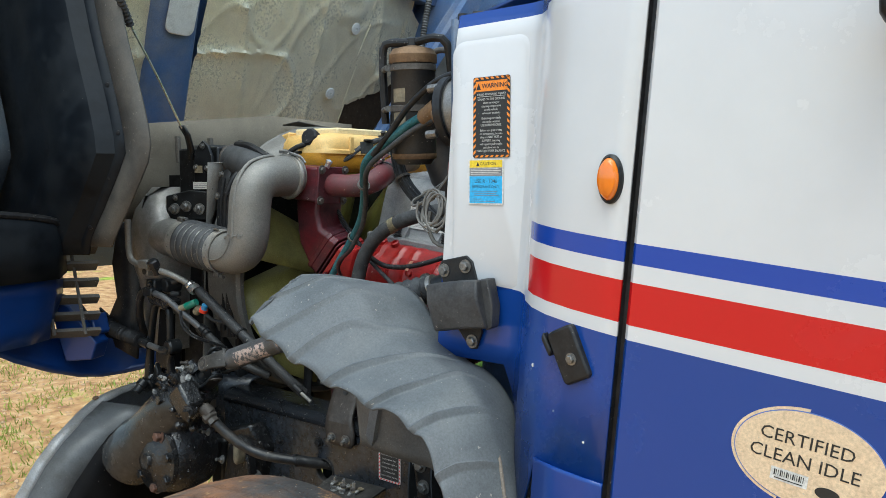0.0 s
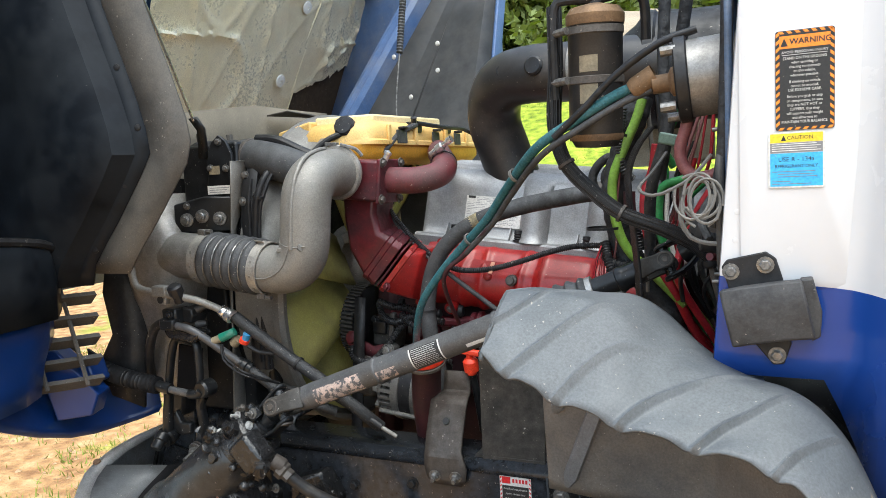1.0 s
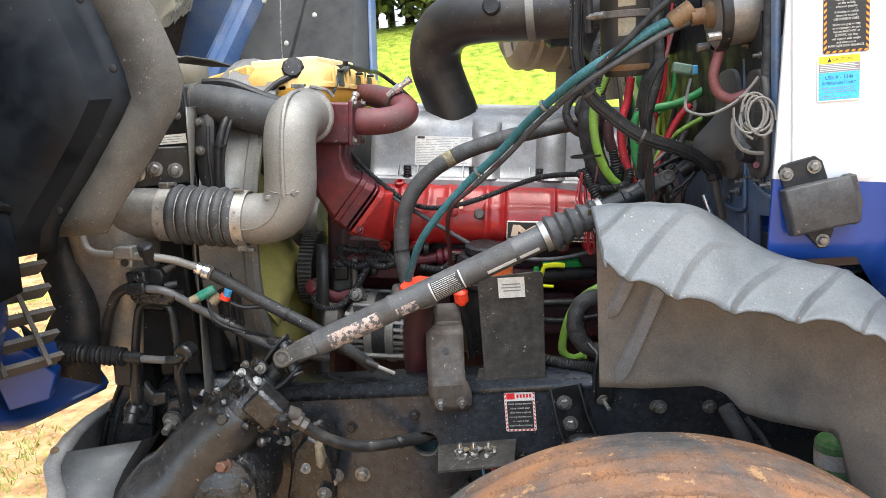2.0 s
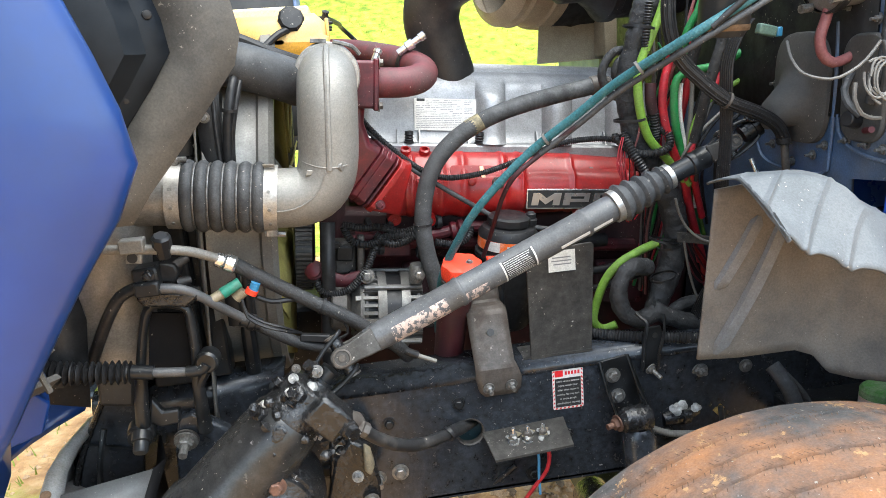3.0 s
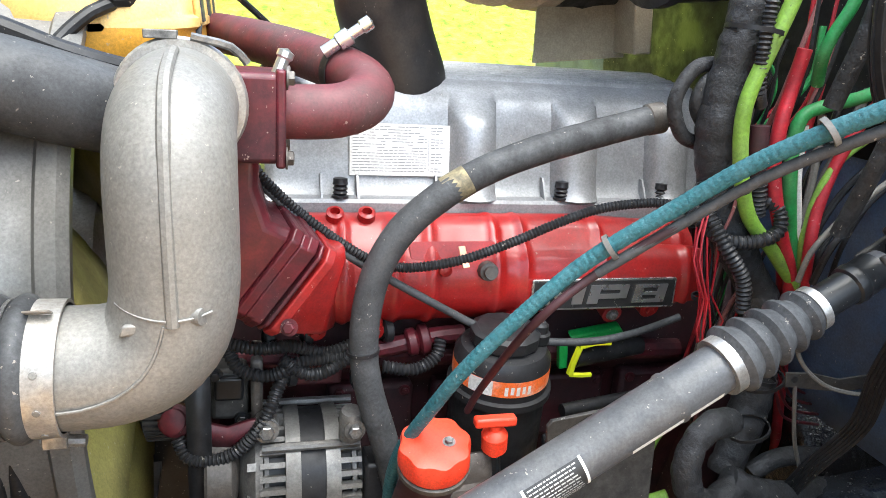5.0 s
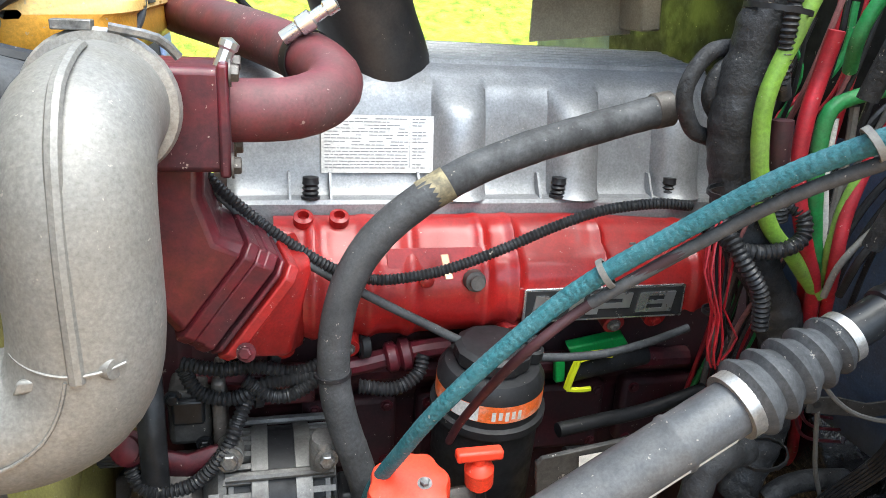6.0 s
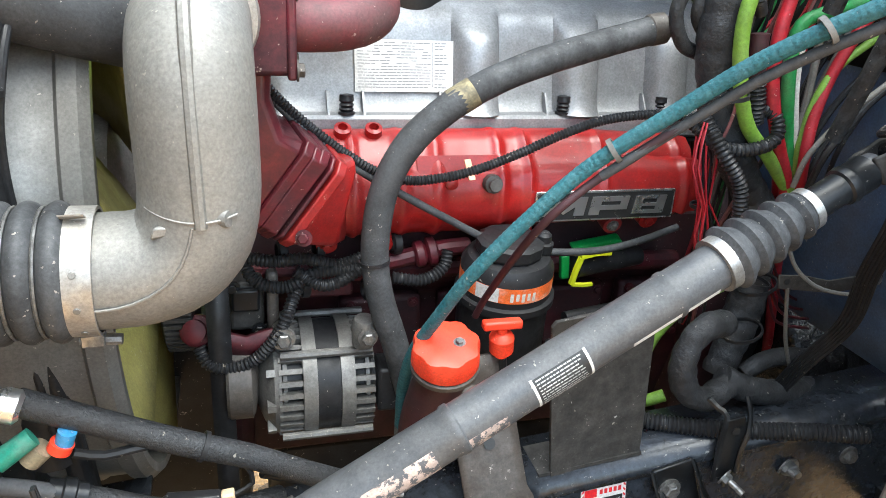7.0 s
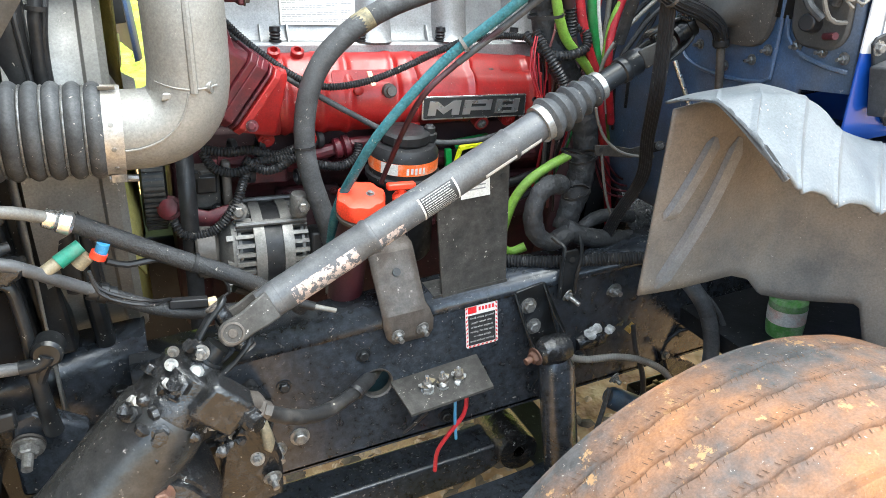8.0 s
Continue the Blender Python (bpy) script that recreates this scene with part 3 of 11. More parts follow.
def build_cab():
    zs = [0.62, 0.7, 0.8, 0.9, 1.0, 1.1, 1.2, 1.3, 1.4, 1.5, 1.6, 1.7, 1.74, 1.78]
    foot = lambda x: float(np.interp(x, [0.578, 0.613, 0.640, 0.663, 0.6899, 0.69], [1.27, 1.20, 1.12, 1.05, 1.0, 1.187]))
    cowl = part("cowl_panel", loft([[(x + lean(x, z or foot(x)), y + tumble(z or foot(x)), z or foot(x)) for x, y in CAB_PLAN] for z in [0] + zs[7:]]), M_CAB, CAB, "white cowl side with a blue foot", solid=0.004)
    part("cowl_foot", cab_skin([(x, y - 0.003) for x, y in CAB_PLAN[-4:]], zs[:6] + [1.165, 1.182, 1.187]), M_CAB, CAB, "blue cowl foot behind the wheel arch", solid=0.004)
    # raised pressing round the stickers
    M = face_frame((0.539, -0.3655, 1.56), (1, 0.0, 0), (0.076, 0, 1))
    ring_o, ring_i = round_rect(M, 0.135, 0.36, 0.022, 0.0, 6), round_rect(M, 0.118, 0.343, 0.015, 0.0035, 6)
    bm = bmesh.new()
    a = [bm.verts.new(p) for p in ring_o]
    b = [bm.verts.new(p) for p in ring_i]
    for i in range(len(a)):
        j = (i + 1) % len(a)
        bm.faces.new((a[i], a[j], b[j], b[i]))
    bm.faces.new(b)
    part("pressing", bm, M_CAB, cowl, smooth=60)
    # dimples down the front flange
    for i, z in enumerate((1.70, 1.655, 1.61, 1.565, 1.52, 1.475, 1.44)):
        part("spot_weld", lathe((0.464 + 0.076 * (z - 1.42), -0.361, z), (0, -1, 0), [(0.004, 0), (0.0035, 0.0012), (0, 0.0016)], seg=10), M_CAB, cowl)
    # the gap: a rubber seal sunk between cowl and door
    part("door_seal", loft([[(x + lean(x, z), y + tumble(z), z) for x, y in ((0.794, -0.494), (0.7965, -0.486), (0.8035, -0.486), (0.806, -0.494))] for z in zs]), M_RUBBER, CAB)
    door_plan = [(0.8055, -0.490), (0.8065, -0.495), (0.810, -0.4985), (0.90, -0.501), (1.1, -0.506), (1.4, -0.509), (1.7, -0.508), (1.9, -0.502)]
    door = part("cab_door", cab_skin(door_plan, zs), M_CAB, CAB, "white door with blue and red stripes", solid=0.004)
    part("door_handle", box((1.72, -0.516, 1.30), (0.16, 0.02, 0.04)), M_PLASTIC, door, bevel=0.006)
    # upper half: pillars, glass, roof
    up = [1.782, 1.9, 2.1, 2.35]
    part("door_frame", loft([[(x + (z - 1.78) * 0.35 * (1 - i / 6), y + tumble(z), z) for i, (x, y) in enumerate([(0.62, -0.38), (0.70, -0.462), (0.80, -0.493), (0.90, -0.501)])] for z in up]), M_BLUE, CAB, "blue windscreen pillar", solid=0.01)
    part("side_window", loft([[(x, -0.495 + tumble(z), z) for x in (0.93 + (z - 1.78) * 0.3, 1.75)] for z in (1.80, 2.28)]), M_GLASS, CAB, solid=0.004)
    part("rear_pillar", loft([[(x, -0.502 + tumble(z), z) for x in (1.76, 1.92)] for z in up]), M_BLUE, CAB, solid=0.01)
    part("roof", loft([[(x, y, 2.35 + h) for x, h in ((0.85, 0.0), (1.0, 0.08), (1.5, 0.11), (1.92, 0.08))] for y in (-0.43, 0.4, 1.29)]), M_BLUE, CAB, solid=0.02)
    part("windscreen", loft([[(0.62 + (z - 1.78) * 0.38 - 0.08 * (1 - ((y - 0.43) / 0.8) ** 2), y, z) for y in (-0.33, 0.0, 0.43, 0.86, 1.19)] for z in (1.80, 2.33)]), M_GLASS, CAB, solid=0.005)
    part("rear_wall", box((1.93, 0.43, 1.5), (0.02, 1.86, 1.8)), M_BLUE, CAB)
    part("far_side", loft([[(x, 1.36 - tumble(z), z) for x in (0.46, 0.8, 1.92)] for z in (0.62, 1.2, 1.78, 2.35)]), M_CAB, CAB, solid=0.01)
    part("cab_floor", box((1.2, 0.43, 0.78), (1.4, 1.7, 0.04)), M_BLACK, CAB)
    # firewall with a padded recess round the steering column
    FX = 0.452
    fw = part("firewall", loft([[(FX + 0.006 + (0.03 if z < 1.1 else 0), y, z) for y in (-0.345 if z > 1.33 else -0.255, -0.25, -0.1, 0.1, 0.43, 0.9, 1.34)] for z in (1.0, 1.06, 1.12, 1.325, 1.335, 1.5, 1.7, 1.78)]), M_NAVY, CAB, "grimy dark blue firewall", solid=0.008)
    # near-black sheet added over the upper firewall in place of its shadow
    part("insulation", loft([[(FX - 0.002 - 0.004 * noise.noise((y * 9, z * 9, 0)), y, z) for y in (-0.300, -0.2, -0.1, 0.0, 0.1, 0.25, 0.5, 0.9)] for z in (1.425, 1.5, 1.6, 1.7, 1.77)]), M_CORE, fw, "black sheet darkening the upper firewall for its shadow", solid=0.004)
    part("cowl_top", loft([[(0.46, y, 1.775), (0.56, y, 1.80), (0.66, y, 1.80)] for y in (-0.33, 0.43, 1.3)]), M_BLUE, CAB, solid=0.006)
    # flat rubber pad swelling into a boot round the steering column
    rings = []
    for x, cy, cz, ry, rz, pw in ((FX - 0.001, -0.122, 1.470, 0.078, 0.098, 3.4), (FX - 0.009, -0.122, 1.470, 0.076, 0.096, 3.4), (FX - 0.012, -0.121, 1.470, 0.071, 0.091, 3.2), (FX - 0.013, -0.118, 1.455, 0.055, 0.062, 2.6), (FX - 0.022, -0.116, 1.448, 0.044, 0.045, 2.3), (FX - 0.045, -0.113, 1.436, 0.034, 0.034, 2.0), (FX - 0.062, -0.110, 1.426, 0.026, 0.026, 2.0), (FX - 0.066, -0.110, 1.425, 0.014, 0.014, 2.0)):
        ring = []
        for k in range(40):
            a = 2 * math.pi * k / 40
            c, q = math.cos(a), math.sin(a)
            r = (abs(c) ** pw + abs(q) ** pw) ** (-1 / pw)
            ring.append((x, cy + ry * r * c, cz + rz * r * q))
        rings.append(ring)
    part("column_pad", loft(rings, close=True), M_PAD, fw, "dusty black rubber column pad", smooth=40)
    for pts in ([(FX - 0.003, 0.03, 1.40), (FX - 0.003, 0.0, 1.335), (FX - 0.003, -0.08, 1.318), (FX - 0.003, -0.19, 1.325), (FX - 0.003, -0.205, 1.36), (FX - 0.003, -0.212, 1.46), (FX - 0.003, -0.21, 1.58)],
                [(FX - 0.003, -0.222, 1.43), (FX - 0.003, -0.226, 1.40), (FX - 0.003, -0.25, 1.380), (FX - 0.003, -0.30, 1.368), (FX - 0.003, -0.34, 1.365)], [(FX - 0.003, -0.205, 1.32), (FX - 0.003, -0.207, 1.20), (FX - 0.003, -0.21, 1.06)]):
        part("sheet_seam", tube(pts, 0.0035, seg=6), M_NAVY, fw)
    part("plug_socket", cyl((FX, -0.275, 1.425), (FX - 0.035, -0.285, 1.43), 0.016, 0.012), M_PLASTIC, fw, bevel=0.002)
    part("red_plug", cyl((FX - 0.014, -0.302, 1.411), (FX - 0.020, -0.325, 1.415), 0.0050), M_DKRED, fw, "dark red cable plug")
    Mp = face_frame((FX - 0.001, -0.285, 1.475), (0, -1, 0), (0, 0, 1))
    part("access_cover", slab(round_rect(Mp, 0.10, 0.17, 0.035, 0, 6), (-0.010, 0, 0)), M_PAD, fw, "dusty black access cover", bevel=0.004)
    part("cover_cable", tube([(FX - 0.012, -0.262, 1.50), (FX - 0.030, -0.27, 1.475), (FX - 0.032, -0.285, 1.452), (FX - 0.022, -0.30, 1.435)], 0.006, seg=8), M_HOSE, fw)
    for y, z in ((-0.035, 1.361), (-0.159, 1.354), (-0.190, 1.374), (-0.245, 1.388), (-0.292, 1.387), (-0.330, 1.383), (-0.042, 1.476), (-0.30, 1.58), (-0.235, 1.60), (-0.100, 1.335)):
        part("firewall_bolt", bolt((FX - 0.001, y, z), (-1, 0, 0), 0.006), M_BOLT, fw)
        part("weld_stud", cyl((FX - 0.004, y, z), (FX - 0.017, y - 0.001, z), 0.0028), M_BOLT, fw)
    # black plate with a rubber hood rest
    M = face_frame((0.4975, -0.367, 1.36), (1, 0, 0), (0, 0, 1)) @ Matrix.Rotation(radians(8), 4, "Z")
    rest = part("hood_rest", slab([M @ Vector(p) for p in ((-0.037, 0.03, 0), (-0.041, 0.054, 0), (-0.034, 0.062, 0), (0.012, 0.066, 0), (0.022, 0.056, 0), (0.026, 0.030, 0),
                                                           (0.024, -0.050, 0), (0.012, -0.074, 0), (0.000, -0.074, 0), (-0.014, -0.050, 0), (-0.035, -0.02, 0))], M.to_3x3() @ Vector((0, 0, 0.005))), M_PLASTIC, CAB, "black rubber hood rest bolted to the cowl", bevel=0.0015)
    rows = []
    for u, dz, k in ((-0.046, 0.0, 0.9), (-0.020, 0.002, 1.0), (0.020, 0.003, 1.0), (0.046, 0.002, 0.95)):
        rows.append([M @ Vector(p) for p in ((u, 0.026 + dz, 0.005), (u, 0.029 + dz, 0.036), (u + 0.002, 0.002 + dz, 0.046 * k), (u + 0.005, -0.042 + dz, 0.034), (u + 0.004, -0.046 + dz, 0.005))])
    part("rubber_block", loft(rows, close=True), M_RUBBERW, rest, "scuffed black rubber block", bevel=0.003)
    part("block_wing", slab([M @ Vector(p) for p in ((0.044, 0.030, 0.004), (0.058, 0.030, 0.004), (0.062, -0.010, 0.004), (0.056, -0.040, 0.004), (0.046, -0.044, 0.004))], M.to_3x3() @ Vector((0, 0, 0.022))), M_RUBBERW, rest, bevel=0.002)
    for p in ((-0.031, 0.047), (0.009, 0.050), (0.006, -0.062)):
        part("bolt", bolt(M @ Vector((p[0], p[1], 0.005)), (0, -1, 0), 0.0068), M_BOLT, rest)
    # second rubber stop behind the fold
    M = face_frame((0.730, -0.4815, 1.331), (1, -0.18, 0), (0, 0, 1)) @ Matrix.Rotation(radians(27), 4, "Z")
    stop = part("rubber_stop", slab(round_rect(M, 0.040, 0.066, 0.006, 0, 3), M.to_3x3() @ Vector((0, 0, 0.012))), M_RUBBER, CAB, "tilted black rubber stop", bevel=0.003)
    part("stop_lip", slab([M @ Vector(p) for p in ((-0.028, 0.030, 0.002), (-0.022, 0.036, 0.002), (-0.020, 0.012, 0.002), (-0.026, 0.006, 0.002))], M.to_3x3() @ Vector((0, 0, 0.012))), M_RUBBER, stop, bevel=0.002)
    part("bolt", bolt(M @ Vector((0.004, -0.006, 0.012)), M.to_3x3() @ Vector((0, 0, 1)), 0.005), M_BOLT, stop)
    # amber side lamp
    M = face_frame((0.779, -0.4915, 1.538), (1, -0.16, 0), (0.03, 0, 1))
    S = M @ Matrix.Diagonal((1, 1.75, 1, 1))
    lamp = bmesh.new()
    add_lathe(lamp, (0, 0, 0), (0, 0, 1), [(0.0158, 0), (0.0158, 0.005), (0.0138, 0.008), (0.0135, 0.004)], 32)
    lamp.transform(S)
    hous = part("side_lamp", lamp, M_RUBBER, CAB, "amber side lamp in a black rubber rim")
    lens = lathe((0, 0, 0), (0, 0, 1), [(0.0136, 0.002), (0.0134, 0.008), (0.011, 0.013), (0.006, 0.0155), (0, 0.016)], seg=32)
    lens.transform(S)
    part("amber_lens", lens, M_AMBER, hous)
    # mirror foot at the top of the door
    part("mirror_arm", tube([(1.085, -0.50, 1.80), (1.076, -0.535, 1.75), (1.082, -0.545, 1.690), (1.12, -0.55, 1.672), (1.2, -0.56, 1.685)], 0.022, seg=14), M_PLASTIC, CAB, "black mirror arm")
    # stone chips through the blue paint
    for x, y, z, r in ((0.672, -0.4525, 1.302, 0.0035), (0.688, -0.4615, 1.288, 0.0022), (0.668, -0.4500, 1.296, 0.0016), (0.716, -0.4740, 1.255, 0.0020), (0.764, -0.4880, 1.229, 0.0016)):
        part("paint_chip", lathe((x + lean(x, z), y - 0.0030, z), (0.3, -1, 0), [(r, 0), (r * 0.7, 0.0004), (0, 0.0005)], seg=7), M_WHITE, CAB)


def glass_mat():
    m = bpy.data.materials.new("tinted_glass")
    m.use_nodes = True
    b = m.node_tree.nodes["Principled BSDF"]
    b.inputs["Base Color"].default_value = (0.5, 0.55, 0.55, 1)
    b.inputs["Roughness"].default_value = 0.02
    b.inputs["Transmission Weight"].default_value = 1.0
    b.inputs["IOR"].default_value = 1.2
    return m


M_GLASS = glass_mat()
build_cab()


# ---- labels on the cab ----
def warning_label():
    M = face_frame((0.5425, -0.3702, 1.6280), (1, 0, 0), (0.06, 0, 1))
    t = thing("warning_label", M.translation, "black and orange warning sticker on the white cowl", "sticker")
    w, h = 0.062, 0.115
    back = part("backing", slab(round_rect(M, w, h, 0.003), M.to_3x3() @ Vector((0, 0, 0.0006))), M_INK, t, "black backing")
    stripes = bmesh.new()
    z = 0.0008
    for side in (-1, 1):
        for k in range(13):
            y = -h / 2 + 0.004 + k * 0.0086
            x0, x1 = side * w / 2 * 0.985, side * (w / 2 - 0.0045)
            stripes.faces.new([stripes.verts.new(M @ Vector(p)) for p in ((x0, y, z), (x1, y + 0.0035, z), (x1, y + 0.0075, z), (x0, y + 0.004, z))])
    for yy in (-1, 1):
        for k in range(7):
            x = -w / 2 + 0.003 + k * 0.0086
            y0, y1 = yy * h / 2 * 0.99, yy * (h / 2 - 0.0035)
            stripes.faces.new([stripes.verts.new(M @ Vector(p)) for p in ((x, y0, z), (x + 0.0045, y0, z), (x + 0.007, y1, z), (x + 0.0025, y1, z))])
    part("hazard_stripes", stripes, M_LORANGE, t, "orange hazard stripes", smooth=0)
    part("heading", quad(M, -0.0265, 0.037, 0.0265, 0.0515, 0.0009), M_LORANGE, t, "orange heading")
    lettering("WARNING", 0.0090, M @ Matrix.Translation((0.006, 0.0443, 0.0011)), M_INK, t, bold=0.0002)
    tri = bmesh.new()
    tri.faces.new([tri.verts.new(M @ Vector(p)) for p in ((-0.0255, 0.0395, 0.0011), (-0.0175, 0.0395, 0.0011), (-0.0215, 0.049, 0.0011))])
    part("triangle", tri, M_INK, t, smooth=0)
    lettering("AVOID PERSONAL INJURY", 0.0042, M @ Matrix.Translation((0, 0.0325, 0.0011)), M_WHITE, t)
    part("rule", quad(M, -0.024, 0.0292, 0.024, 0.0297, 0.0011), M_WHITE, t, smooth=0)
    rows = ["STAND ON THE GROUND", "when servicing or", "cleaning components", "on this vehicle,", "whenever possible.", "", "If climbing on vehicle", "cannot be avoided,", "USE EXTREME CARE.", "",
            "Before you grab or step", "on components, be sure", "they are NOT HOT or", "SLIPPERY, that they", "will support your weight", "and allow you to", "MAINTAIN YOUR BALANCE."]
    y = 0.0255
    for r in rows:
        if r:
            lettering(r, 0.0046, M @ Matrix.Translation((0, y, 0.0011)), M_WHITE, t, squeeze=0.84)
            y -= 0.0049
        else:
            y -= 0.0024


def caution_label():
    M = face_frame((0.5335, -0.3702, 1.5360), (1, 0, 0), (0.06, 0, 1))
    t = thing("caution_label", M.translation, "white, yellow and blue refrigerant sticker on the cowl", "sticker")
    w, h = 0.060, 0.066
    part("backing", slab(round_rect(M, w, h, 0.003), M.to_3x3() @ Vector((0, 0, 0.0006))), M_WHITE, t, "white backing")
    part("heading", quad(M, -0.028, 0.0205, 0.028, 0.031, 0.0008), M_LYEL, t, "yellow heading", smooth=0)
    part("grey_band", quad(M, -0.028, 0.0085, 0.028, 0.020, 0.0008), M_INKGREY, t, "dark grey text band", smooth=0)
    part("blue_field", quad(M, -0.028, -0.031, 0.028, 0.008, 0.0008), M_LBLUE, t, "bright blue field", smooth=0)
    lettering("CAUTION", 0.0062, M @ Matrix.Translation((0.004, 0.0257, 0.0010)), M_INK, t)
    tri = bmesh.new()
    tri.faces.new([tri.verts.new(M @ Vector(p)) for p in ((-0.0165, 0.0225, 0.001), (-0.0105, 0.0225, 0.001), (-0.0135, 0.029, 0.001))])
    part("triangle", tri, M_INK, t, smooth=0)
    lettering("USE R - 134a", 0.0072, M @ Matrix.Translation((0, 0.0005, 0.0010)), M_INK, t)
    lettering("REFRIGERANT ONLY", 0.0055, M @ Matrix.Translation((0, -0.0075, 0.0010)), M_INK, t, squeeze=0.9)
    bars = bmesh.new()
    for i, (a, b) in enumerate(((-0.026, 0.020), (-0.020, 0.018), (-0.020, 0.022))):
        add_quad(bars, M, a, -0.0140 - i * 0.0030, b, -0.0133 - i * 0.0030, 0.001)
    add_quad(bars, M, -0.026, -0.0255, -0.006, -0.0248, 0.001)
    add_quad(bars, M, -0.026, -0.0285, 0.016, -0.0278, 0.001)
    part("small_print", bars, M_INKGREY, t, smooth=0)
    bars = bmesh.new()
    for i in range(4):
        add_quad(bars, M, -0.026, 0.0105 + i * 0.0025, 0.026 - (i % 2) * 0.004, 0.0114 + i * 0.0025, 0.001)
    part("small_print", bars, M_WHITE, t, smooth=0)


def clean_idle_sticker():
    M = face_frame((0.9910, -0.5055, 1.2665), (1, -0.02, 0), (0.02, 0, 1)) @ Matrix.Rotation(radians(-7), 4, "Z")
    t = thing("oval_sticker", M.translation, "oval cream sticker with blue rim on the blue door", "sticker")

    def oval(a, b, z):
        bm = bmesh.new()
        bm.faces.new([bm.verts.new(M @ Vector((a * math.cos(2 * math.pi * k / 64), b * math.sin(2 * math.pi * k / 64), z))) for k in range(64)])
        return bm
    part("backing", oval(0.0715, 0.0505, 0.0), M_CREAM, t, smooth=0)
    part("rim", oval(0.0685, 0.0475, 0.0004), M_LBLUEDK, t, "blue rim line", smooth=0)
    part("field", oval(0.0675, 0.0465, 0.0008), M_CREAM, t, smooth=0)
    lettering("CERTIFIED", 0.0185, M @ Matrix.Translation((-0.003, 0.0165, 0.0012)), M_INK, t)
    lettering("CLEAN IDLE", 0.0185, M @ Matrix.Translation((-0.003, -0.0035, 0.0012)), M_INK, t)
    part("serial_tag", quad(M, -0.030, -0.0285, 0.004, -0.0155, 0.0012), M_WHITE, t, "white serial tag", smooth=0)
    bars = bmesh.new()
    for k in range(15):
        add_quad(bars, M, -0.027 + k * 0.0019, -0.0235, -0.027 + k * 0.0019 + (0.0006 if k % 3 else 0.0012), -0.0175, 0.0015)
    add_quad(bars, M, -0.026, -0.0265, 0.0, -0.0255, 0.0015)
    part("bar_code_lines", bars, M_INK, t, smooth=0)
    bm = bmesh.new()
    bm.faces.new([bm.verts.new(M @ Vector((0.022 + 0.011 * math.cos(2 * math.pi * k / 32), -0.0265 + 0.0060 * math.sin(2 * math.pi * k / 32), 0.0012))) for k in range(32)])
    part("maker_mark", bm, M_INK, t, "plain black oval mark", smooth=0)


M_LBLUEDK = mat("label_rim_blue", (0.10, 0.18, 0.50), 0.45, 0, 0.06, 60, 0.0)
warning_label()
caution_label()
clean_idle_sticker()


def build_mirror():
    t = thing("mirror_bracket", (1.0592, -0.6000, 1.6541), "black plastic mirror bracket beside the cab door", "mirror bracket")
    part("housing", slab([(1.0405, -0.6000, 1.7041), (1.0406, -0.6000, 1.6786), (1.0415, -0.6000, 1.6657), (1.0449, -0.6000, 1.6584), (1.0592, -0.6000, 1.6541), (1.0772, -0.6000, 1.6526), (1.0750, -0.6000, 1.6981)], (0, 0.05, 0)), M_PLASTIC, t, bevel=0.010)
    part("arm", tube([(1.0572, -0.5600, 1.6726), (1.0672, -0.5000, 1.6826)], 0.012, seg=10), M_PLASTIC, t)


build_mirror()

